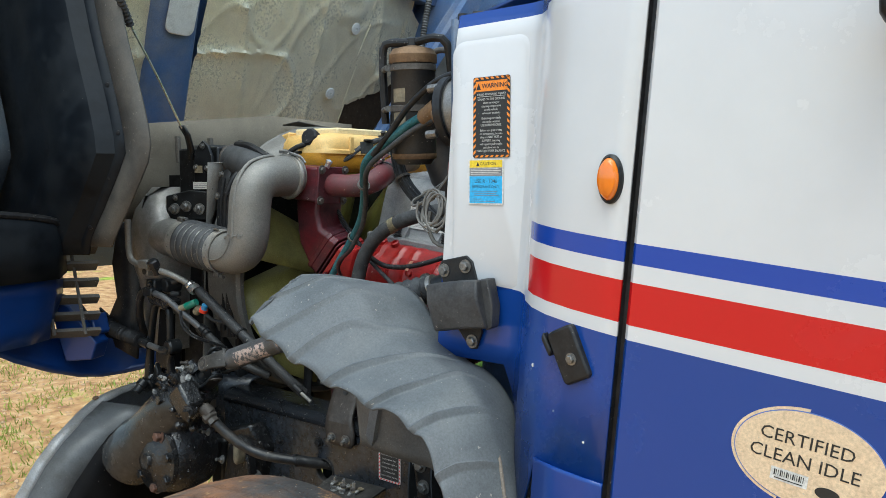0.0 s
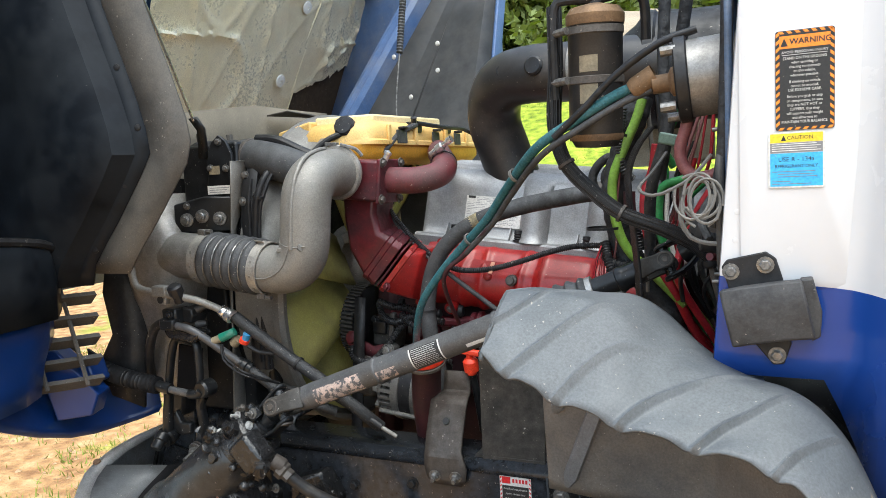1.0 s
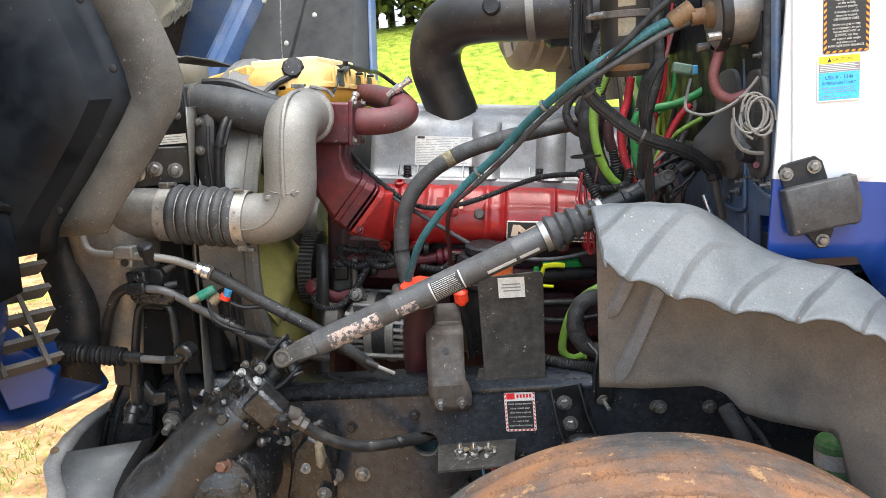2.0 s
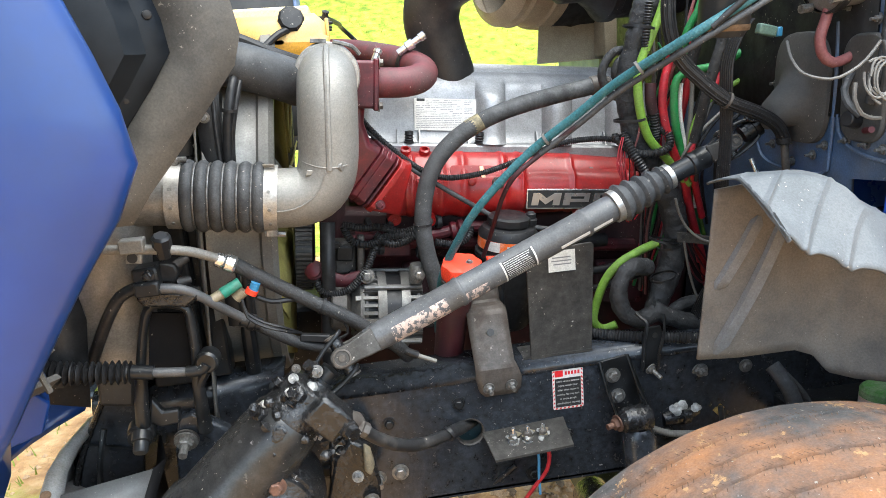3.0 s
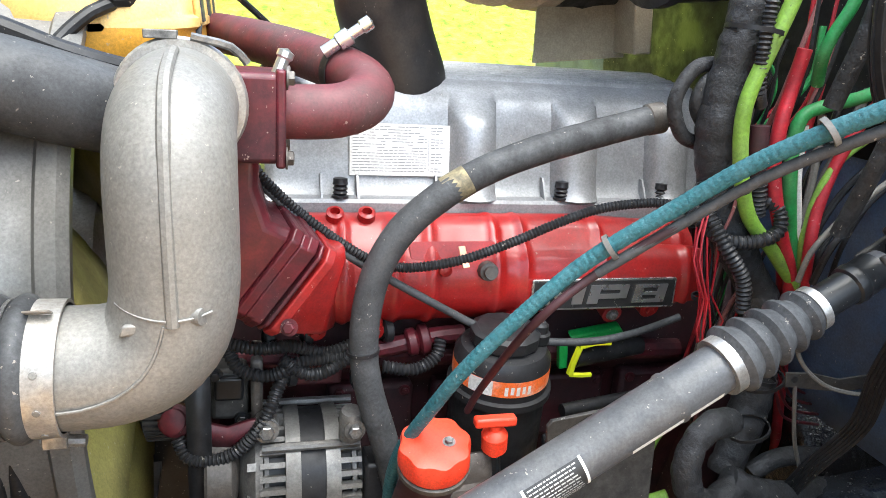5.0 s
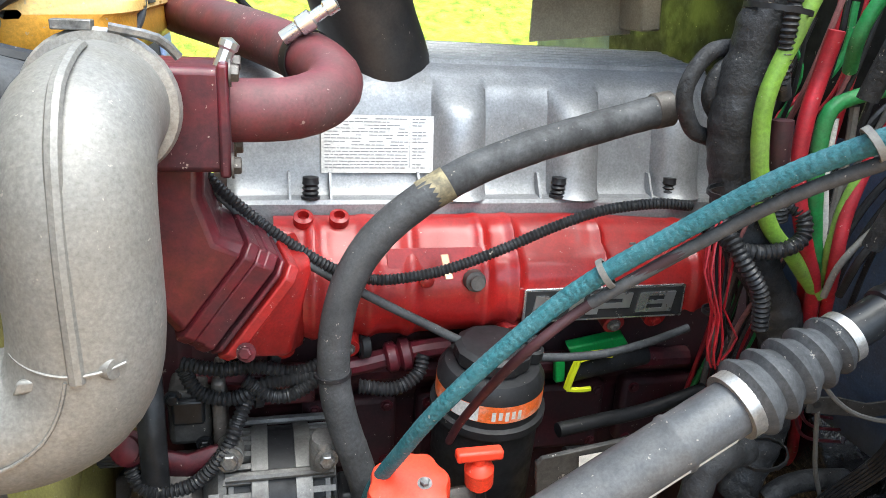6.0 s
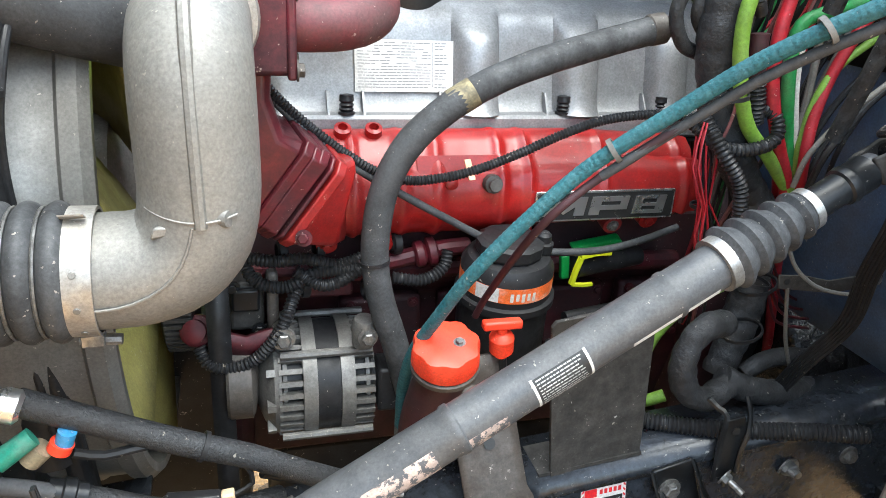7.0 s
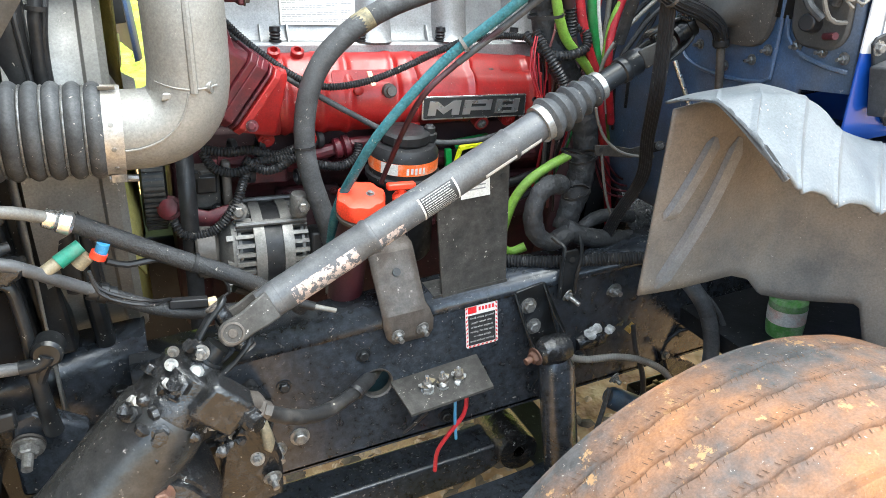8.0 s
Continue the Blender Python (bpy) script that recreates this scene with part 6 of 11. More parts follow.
    part("hood_rib", loft(rows), M_BLUEIN, t, "dull blue upright hood rib", smooth=60)
    rows = []
    for z in (1.60, 1.8, 2.0, 2.2, 2.5):
        A = Vector((-1.13 + 0.52 * (z - 1.8), 1.295 + 0.36 * (z - 1.8), z))
        B = Vector((-0.97 + 0.46 * (z - 1.8), 1.235 + 0.46 * (z - 1.8), z))
        B = A.lerp(B, 0.62)
        o = Vector((-0.5, -0.86, 0.0))
        rows.append([A - o * 0.06, A, A + o * 0.012 + (B - A) * 0.12, A.lerp(B, 0.30) + o * 0.014, A.lerp(B, 0.42) - o * 0.006, A.lerp(B, 0.62) - o * 0.006, A.lerp(B, 0.74) + o * 0.012, B, B - o * 0.08])
    part("hood_rib", loft(rows), M_BLUEIN, t, "dull blue slanting hood rib", smooth=40)
    part("upper_beam", loft([[(-1.28, y, 2.46 - 0.04 * (y - 1.3)), (-1.10, y, 2.42 - 0.04 * (y - 1.3)), (-1.05, y, 2.5), (-1.2, y, 2.7)] for y in (1.42, 1.6, 1.9, 2.3)]), M_BLUEIN, t, "blue upper hood beam", smooth=40)
    Mw = face_frame((shell_x(0, 2.28) + 0.052, 0.372, 2.28), (0, 1, 0), (0.4, -0.1, 1))
    part("rib_window", slab(round_rect(Mw, 0.118, 0.44, 0.03, 0, 5), (0.006, 0, 0)), M_WHITE, t, "pale plate on the rib", bevel=0.003)
    # grille bars between nose and radiator
    for k in range(7):
        z = 1.405 - k * 0.047
        part("grille_bar", loft([[(x - 0.018, y, z - 0.010), (x + 0.012, y - 0.006, z + 0.010), (x + 0.018, y - 0.006, z + 0.002), (x - 0.010, y, z - 0.020)] for x, y in ((-1.02, -0.36), (-0.93, -0.25), (-0.88, -0.185))], close=True), M_STRIP, t, "dusty grille bar")
    for x, y in ((-0.965, -0.295), (-0.915, -0.235)):
        part("grille_post", tube([(x + 0.05, y, 1.12), (x - 0.02, y, 1.38)], 0.005, seg=6), M_STRIP, t)
    # check cables from hood to radiator
    c = thing("hood_check_cable", (-0.70, -0.06, 1.58), "steel hood check cable with a grey spring sleeve", "cable")
    part("wire", tube([(-0.6912, -0.0300, 1.6876), (-0.6665, -0.1200, 1.8227), (-0.6367, -0.2100, 1.9363)], 0.0030, seg=6), M_BADGE, c)
    part("sleeve", corrugated([(-0.6358, -0.2080, 1.9314), (-0.6194, -0.2300, 1.9575), (-0.5838, -0.2800, 2.0139)], 0.010, 0.010, 0.12), M_HOSE, c, "grey spring sleeve")
    part("hook", loft([[(-0.7037, -0.0300, 1.6942), (-0.6820, -0.0300, 1.6956)], [(-0.6917, -0.0200, 1.6680), (-0.6701, -0.0200, 1.6696)], [(-0.7091, 0.0000, 1.6376), (-0.6853, 0.0000, 1.6364)], [(-0.7212, 0.0100, 1.6059), (-0.6974, 0.0100, 1.6019)]]), M_BLACK, c, solid=0.006)
    c2 = thing("hood_check_cable", (-0.735, 1.04, 1.70), "steel hood check cable beside the yellow tank", "cable")
    part("wire", tube([(-0.735, 1.045, 1.70), (-0.735, 1.05, 1.81), (-0.728, 1.083, 1.985)], 0.0026, seg=6), M_BOLT, c2)
    part("sleeve", corrugated([(-0.728, 1.083, 1.98), (-0.722, 1.12, 2.17), (-0.715, 1.15, 2.3)], 0.012, 0.011, 0.12), M_HOSE, c2, "grey spring sleeve")


build_hood()


def build_bumper():
    t = thing("front_bumper", (-0.94, -0.2, 0.3), "dull chromed bumper corner with a grey inner flange", "bumper")
    rim = [(-0.86, 0.12, 0.950), (-0.925, 0.05, 0.938), (-0.945, -0.05, 0.930), (-0.948, -0.12, 0.922), (-0.942, -0.175, 0.912), (-0.944, -0.205, 0.895), (-0.915, -0.245, 0.888), (-0.882, -0.285, 0.880), (-0.862, -0.335, 0.856), (-0.850, -0.39, 0.808), (-0.843, -0.45, 0.73), (-0.84, -0.49, 0.60), (-0.84, -0.50, 0.40)]
    rows = []
    for i, (x, y, z) in enumerate(rim):
        w = 0.012 + 0.016 * min(1.0, i / 4)
        rows.append([(x + w, y + 0.016, z - 0.012), (x + w * 0.6, y + 0.002, z - 0.002), (x + 0.003, y - 0.002, z), (x - 0.004, y + 0.004, z - 0.002), (x - 0.010, y + 0.03, z - 0.020), (x - 0.030, y + 0.16, z - 0.05), (x - 0.04, y + 0.32, min(z - 0.1, 0.8))])
    part("chrome_shell", loft(rows), M_CHROME, t, "dull chrome shell", solid=0.003, smooth=50)
    flange = [((-0.915, -0.168, 0.904), (-0.775, -0.120, 0.902)), ((-0.914, -0.196, 0.886), (-0.780, -0.150, 0.886)), ((-0.886, -0.236, 0.879), (-0.785, -0.185, 0.868)), ((-0.853, -0.274, 0.870), (-0.785, -0.225, 0.846)), ((-0.834, -0.324, 0.845), (-0.782, -0.27, 0.805)), ((-0.822, -0.38, 0.797), (-0.780, -0.325, 0.745)), ((-0.815, -0.44, 0.72), (-0.780, -0.39, 0.66)), ((-0.812, -0.48, 0.40), (-0.78, -0.44, 0.40))]
    part("inner_flange", loft([[a, tuple(0.5 * (p + q) for p, q in zip(a, b)), b] for a, b in flange]), M_BUMPIN, t, "grey plastic inner flange", solid=0.003, smooth=50)
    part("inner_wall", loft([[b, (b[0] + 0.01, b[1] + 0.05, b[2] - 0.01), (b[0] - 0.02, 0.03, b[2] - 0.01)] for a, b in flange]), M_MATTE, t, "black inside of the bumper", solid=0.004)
    part("rim_rivet", lathe((-0.934, -0.178, 0.9135), (0.2, -0.3, 1), [(0.009, 0), (0.008, 0.003), (0, 0.004)], seg=12), M_BROWNRUST0, t)
    part("edge_bracket", tube([(-0.885, 0.0, 0.935), (-0.90, -0.02, 0.87), (-0.905, -0.03, 0.80)], 0.006, seg=6), M_BLACK, t)


M_BUMPIN = mat("grey_bumper_backing", (0.105, 0.110, 0.115), 0.45, 0, 0.2, 20, 0.15, (0.06, 0.056, 0.05), 0.4, 7)
M_BROWNRUST0 = mat("rust_spot", (0.20, 0.12, 0.07), 0.7, 0.1, 0.3, 60, 0.2)
build_bumper()


# ---- trees and grass on the bank ----
def leaf_clump(bm, at, size, n, rnd):
    for _ in range(n):
        d = Vector((rnd.gauss(0, 1), rnd.gauss(0, 1), rnd.gauss(0, 0.8)))
        p = Vector(at) + d * size * 0.5
        a = Vector((rnd.gauss(0, 1), rnd.gauss(0, 1), rnd.gauss(0, 1))).normalized()
        b = a.cross(Vector((rnd.gauss(0, 1), rnd.gauss(0, 1), rnd.gauss(0, 1)))).normalized()
        L = rnd.uniform(0.09, 0.20)
        v = [bm.verts.new(p + q) for q in (-a * L, b * L * 0.45, a * L, -b * L * 0.45)]
        bm.faces.new(v)


def build_tree(x, y, h, seed, bush=False):
    rnd = random.Random(seed)
    g = land(x, y)
    t = thing("bush" if bush else "tree", (x, y, g), "leafy green bush on the bank" if bush else "leafy green tree on the bank", "bush" if bush else "tree", "trees on the bank")
    tr = bmesh.new()
    r0 = 0.04 if bush else 0.13
    top = Vector((x + rnd.uniform(-0.3, 0.3), y, g + h * 0.75))
    add_tube(tr, [(x, y, g - 0.1), (x + 0.05, y, g + h * 0.3), top], r0, seg=8, step=0.3, radius=lambda s, T: r0 * (1 - 0.8 * s / T))
    cr = bmesh.new()
    for k in range(14 if not bush else 9):
        a = rnd.uniform(0, 6.28)
        lev = rnd.uniform(0.12 if bush else 0.3, 1.0)
        reach = h * rnd.uniform(0.2, 0.42) * (1.2 - 0.6 * lev) * (1.3 if bush else 1)
        s = Vector((x, y, g + h * lev * 0.6))
        e = Vector((x + math.cos(a) * reach, y + math.sin(a) * reach, g + h * lev))
        add_tube(tr, [s, (s + e) / 2 + Vector((0, 0, 0.1)), e], r0 * 0.35, seg=5, step=0.4, radius=lambda q, T: r0 * 0.35 * (1 - 0.75 * q / T))
        for f in (0.55, 0.8, 1.0):
            leaf_clump(cr, s.lerp(e, f) + Vector((rnd.gauss(0, 0.12), rnd.gauss(0, 0.12), rnd.gauss(0, 0.1))), h * 0.16, 70, rnd)
    part("trunk", tr, M_BARK, t)
    part("crown", cr, M_LEAF, t, smooth=0)


def build_plants():
    rnd = random.Random(5)
    k = 0
    for x in [-16 + 1.45 * q for q in range(17)]:
        y = 14.5 + rnd.uniform(-1.2, 1.2)
        build_tree(x + rnd.uniform(-0.5, 0.5), y, rnd.uniform(3.2, 4.6), 40 + k, bush=True)
        build_tree(x + rnd.uniform(-0.5, 0.5), y + 1.7, rnd.uniform(4.5, 6.0), 220 + k, bush=True)
        build_tree(x + rnd.uniform(-1, 1), y + 3.0, rnd.uniform(8.0, 11.0), 80 + k)
        build_tree(x + rnd.uniform(-1, 1), y + 7.0, rnd.uniform(10.0, 13.0), 140 + k)
        k += 1
    bm = bmesh.new()
    for _ in range(24000):
        y = 3.6 + 13 * rnd.random() ** 1.2
        x = rnd.uniform(-1.0, 1.0) * (2.5 + y * 0.55) - y * 0.16
        g = land(x, y)
        h = rnd.uniform(0.02, 0.07)
        a = rnd.uniform(0, 6.28)
        w = Vector((math.cos(a), math.sin(a), 0)) * rnd.uniform(0.004, 0.009)
        lean = Vector((rnd.gauss(0, 0.04), rnd.gauss(0, 0.04), h))
        p = Vector((x, y, g - 0.01))
        bm.faces.new([bm.verts.new(q) for q in (p - w, p + w, p + lean)])
    part("grass", bm, M_GRASSB, None, smooth=0)
    tagged(bpy.data.objects["grass"], "yellow-green grass blades covering the bank", "grass", "", "stuff")
    bm = bmesh.new()
    for q in range(4200):
        x, y = (rnd.uniform(-5.5, 1.0), rnd.uniform(-1.5, 3.5)) if q < 2600 else (rnd.uniform(-1.0, 0.6), rnd.uniform(0.0, 1.9))
        r = rnd.uniform(0.006, 0.022)
        c = Vector((x, y, land(x, y) + r * 0.1))
        pts = [c + Vector((rnd.uniform(0.6, 1.2) * r * math.cos(q), rnd.uniform(0.6, 1.2) * r * math.sin(q), 0)) for q in (0, 1.26, 2.5, 3.77, 5.0)]
        top = bm.verts.new(c + Vector((0, 0, r * 0.7)))
        vs = [bm.verts.new(p) for p in pts]
        for i in range(5):
            bm.faces.new((vs[i], vs[(i + 1) % 5], top))
    part("gravel", bm, M_STONE, None, smooth=0)
    tagged(bpy.data.objects["gravel"], "small clay-coloured stones strewn on the yard", "stones", "", "stuff")
    bm = bmesh.new()
    for _ in range(500):
        x, y = rnd.uniform(-1.3, 0.75), rnd.uniform(-0.05, 1.9)
        r = rnd.uniform(0.012, 0.042)
        a = rnd.uniform(0, 6.28)
        c = Vector((x, y, land(x, y) + 0.006 + rnd.uniform(0, 0.012)))
        e, f = Vector((math.cos(a), math.sin(a), rnd.uniform(-0.3, 0.3))) * r, Vector((-math.sin(a), math.cos(a), rnd.uniform(-0.3, 0.3))) * (r * rnd.uniform(0.35, 0.8))
        vs = [bm.verts.new(q) for q in (c - e, c - e * 0.3 + f, c + e * 0.5 + f * 0.7, c + e, c + e * 0.4 - f * 0.8, c - e * 0.4 - f)]
        mid = bm.verts.new(c + Vector((0, 0, r * 0.22)))
        for i in range(6):
            bm.faces.new((vs[i], vs[(i + 1) % 6], mid))
    part("leaf_litter", bm, M_LITTER, None, smooth=0)
    tagged(bpy.data.objects["leaf_litter"], "dead brown leaves and chips under the truck", "leaves", "", "stuff")
    bm = bmesh.new()
    for _ in range(110):
        cx, cy = rnd.uniform(-6.0, -1.9), rnd.uniform(-0.5, 4.0)
        for _ in range(90):
            x, y = cx + rnd.gauss(0, 0.16), cy + rnd.gauss(0, 0.16)
            p = Vector((x, y, land(x, y) - 0.005))
            a = rnd.uniform(0, 6.28)
            w = Vector((math.cos(a), math.sin(a), 0)) * 0.005
            bm.faces.new([bm.verts.new(q) for q in (p - w, p + w, p + Vector((rnd.gauss(0, 0.02), rnd.gauss(0, 0.02), rnd.uniform(0.02, 0.06))))])
    part("grass_tufts", bm, M_GRASSB, None, smooth=0)
    tagged(bpy.data.objects["grass_tufts"], "low grass tufts growing in the clay", "grass", "", "stuff")


build_plants()


# ---- engine ----
def epart(name, bm, material, parent, label="", **kw):
    """A part given in the engine's own, tilted coordinates."""
    bm.transform(ENG)
    return part(name, bm, material, parent, label, **kw)


def npart(name, bm, material, parent, label="", **kw):
    """A part given in the coordinates of the radiator's pipes and shroud."""
    bm.transform(NOSE)
    return part(name, bm, material, parent, label, **kw)


def N(*p):
    return NOSE @ Vector(p)


def evec(*p):
    return ENG.to_3x3() @ Vector(p)


def build_block():
    t = thing("engine_block", (0.0, 0.45, 0.75), "grimy maroon diesel engine block", "engine", move=(0.008, 0.045, -0.022))
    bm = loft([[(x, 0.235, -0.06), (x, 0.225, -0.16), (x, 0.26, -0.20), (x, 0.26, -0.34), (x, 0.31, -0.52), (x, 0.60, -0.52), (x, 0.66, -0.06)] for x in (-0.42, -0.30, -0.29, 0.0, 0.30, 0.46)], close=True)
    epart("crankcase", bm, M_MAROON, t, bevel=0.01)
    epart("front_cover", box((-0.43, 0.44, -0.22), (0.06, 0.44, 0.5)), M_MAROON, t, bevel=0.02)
    # ledges, bosses, side covers
    for k, x in enumerate((-0.20, -0.04, 0.12, 0.28)):
        epart("side_cover", box((x, 0.238, -0.24), (0.13, 0.03, 0.11)), M_MAROON, t, bevel=0.008)
        for dx, dz in ((-0.05, 0.045), (0.05, 0.045), (-0.05, -0.045), (0.05, -0.045)):
            epart("cover_bolt", bolt((x + dx, 0.222, -0.24 + dz), (0, -1, 0), 0.006), M_DKRED, t)
    epart("oil_gallery", tube([(-0.40, 0.205, -0.125), (-0.30, 0.20, -0.125), (-0.10, 0.205, -0.13), (0.3, 0.21, -0.14)], 0.016), M_DKRED, t, "dark red gallery pipe")
    epart("fuel_rail", tube([(-0.38, 0.17, -0.10), (-0.28, 0.165, -0.105), (-0.20, 0.17, -0.10), (-0.13, 0.17, -0.085), (-0.08, 0.18, -0.085)], 0.013), M_DKRED, t)
    epart("pipe_union", lathe((-0.165, 0.168, -0.092), (1, 0, 0.2), [(0.015, 0), (0.020, 0.004), (0.020, 0.014), (0.014, 0.018), (0.022, 0.022), (0.022, 0.032), (0.013, 0.036)], seg=12), M_DKRED, t)
    for x, z in ((-0.36, -0.075), (-0.31, -0.072), (-0.20, -0.07), (-0.33, -0.13), (-0.24, -0.14)):
        epart("hose_clip", lathe((x, 0.162, z), (1, 0.2, 0), [(0.012, 0), (0.016, 0.002), (0.016, 0.012), (0.012, 0.014)], seg=12), M_PLASTIC, t)
    epart("oil_pan", box((0.02, 0.45, -0.60), (0.80, 0.26, 0.2)), M_BLACK, t, bevel=0.03)
    epart("head", box((-0.02, 0.50, 0.0), (0.74, 0.42, 0.10)), M_MAROON, t, bevel=0.006)
    epart("front_mount", box((-0.58, 0.60, -0.56), (0.34, 0.34, 0.42)), M_BLACK, t, "black front engine mount", bevel=0.02)
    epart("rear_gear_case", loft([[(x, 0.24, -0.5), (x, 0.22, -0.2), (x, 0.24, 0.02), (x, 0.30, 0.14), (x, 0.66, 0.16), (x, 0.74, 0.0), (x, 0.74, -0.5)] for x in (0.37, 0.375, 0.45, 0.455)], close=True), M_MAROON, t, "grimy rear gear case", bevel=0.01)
    epart("bell_housing", lathe((0.42, 0.45, -0.25), (1, 0, 0), [(0.30, 0), (0.30, 0.04), (0.26, 0.06), (0.2, 0.3), (0, 0.3)], seg=32), M_BLACK, t)


def build_valve_cover():
    t = thing("valve_cover", E(0, 0.45, 0.05), "ribbed bare aluminium valve cover on the engine", "valve cover")
    prof = [(0.302, 0.078), (0.310, 0.086), (0.316, 0.105), (0.321, 0.13), (0.326, 0.155), (0.331, 0.178), (0.335, 0.195), (0.342, 0.214), (0.354, 0.228), (0.372, 0.238)]
    y, z = 0.385, 0.241
    top = []
    for k in range(7):
        top += [(y, z), (y + 0.003, z + 0.006), (y + 0.011, z + 0.006), (y + 0.014, z)]
        y, z = y + 0.022, z + 0.0022
    prof += top + [(0.60, 0.256), (0.68, 0.22), (0.71, 0.10), (0.71, 0.05)]
    humps = (-0.045, 0.118, 0.275)
    rows = []
    n = 150
    for k in range(n + 1):
        x = -0.345 + 0.70 * k / n
        end = min(k, n - k) / 3.0
        row = []
        for yy, zz in prof:
            d = 0.0
            for c in humps:
                e = abs(x - c) / 0.036
                if e < 1 and zz < 0.215:
                    d = max(d, 0.034 * math.sqrt(1 - e * e) * min(1.0, max(0.0, (0.215 - zz) / 0.03)) ** 0.5)
            shrink = 0.008 * max(0.0, 1 - end) ** 2
            row.append((x, yy - d + shrink, zz - shrink))
        rows.append(row)
    bm = loft(rows)
    for r in (rows[0], rows[-1]):
        bm.faces.new([bm.verts.new(Vector(p)) for p in r])
    cov = epart("cover", bm, M_COVER, t, smooth=40)
    led = epart("rim", loft([[(x, 0.300, 0.079), (x, 0.284, 0.077), (x, 0.281, 0.072), (x, 0.281, 0.046), (x, 0.285, 0.042), (x, 0.31, 0.042)] for x in (-0.35, -0.2, 0.0, 0.2, 0.358)]), M_COVER, t, "flat aluminium rim", smooth=30)
    epart("gasket", box((0.0, 0.49, 0.038), (0.70, 0.41, 0.008)), M_INK, t)
    for x in (-0.243, -0.077, 0.090, 0.258):
        b = epart("spring_bolt", lathe((x, 0.290, 0.078), (0, 0.05, 1), [(0, 0), (0.012, 0), (0.012, 0.003), (0.0085, 0.004), (0.011, 0.007), (0.0085, 0.010), (0.011, 0.013), (0.0085, 0.016), (0.011, 0.019), (0.010, 0.022), (0.010, 0.027), (0, 0.029)], seg=12), M_PLASTIC, t, "black spring-loaded bolt")
        for s in (-1, 1):
            epart("tab", slab([(x + s * 0.024, 0.286, 0.077), (x + s * 0.024, 0.312, 0.077), (x + s * 0.024, 0.314, 0.107), (x + s * 0.024, 0.306, 0.107)], (0.003 * s, 0, 0)), M_COVER, t)
    # data plate of small print
    M = face_frame((-0.154, 0.3205, 0.1415), (1, 0, 0), (0, 0.19, 1))
    bm = quad(M, -0.074, -0.037, 0.074, 0.037, 0.0022)
    lab = epart("data_label", bm, M_WHITE, t, "white label of small black print", smooth=0)
    rnd = random.Random(3)
    bars = bmesh.new()
    for i in range(16):
        yv = 0.0325 - i * 0.0042
        x = -0.070 if i > 2 else -0.046
        full = i > 8
        while x < 0.036:
            w = rnd.uniform(0.003, 0.011)
            if full or rnd.random() > 0.22:
                add_quad(bars, M, x, yv - 0.0005, min(x + w, 0.038), yv + 0.0006, 0.0027)
            x += w + rnd.uniform(0.0008, 0.0016) + (rnd.uniform(0.004, 0.012) if not full and rnd.random() < 0.18 else 0)
        if i % 5 != 3:
            x = 0.044
            end = rnd.uniform(0.054, 0.070)
            while x < end:
                w = rnd.uniform(0.003, 0.008)
                add_quad(bars, M, x, yv - 0.0005, min(x + w, 0.070), yv + 0.0007, 0.0027)
                x += w + 0.001
    add_quad(bars, M, 0.0405, -0.030, 0.0410, 0.034, 0.0027)
    epart("small_print", bars, M_INKGREY, lab, smooth=0)
    mk = bmesh.new()
    add_quad(mk, M, -0.069, 0.0305, -0.050, 0.0365, 0.0027)
    epart("maker_mark", mk, M_INK, lab, "plain black mark", smooth=0)


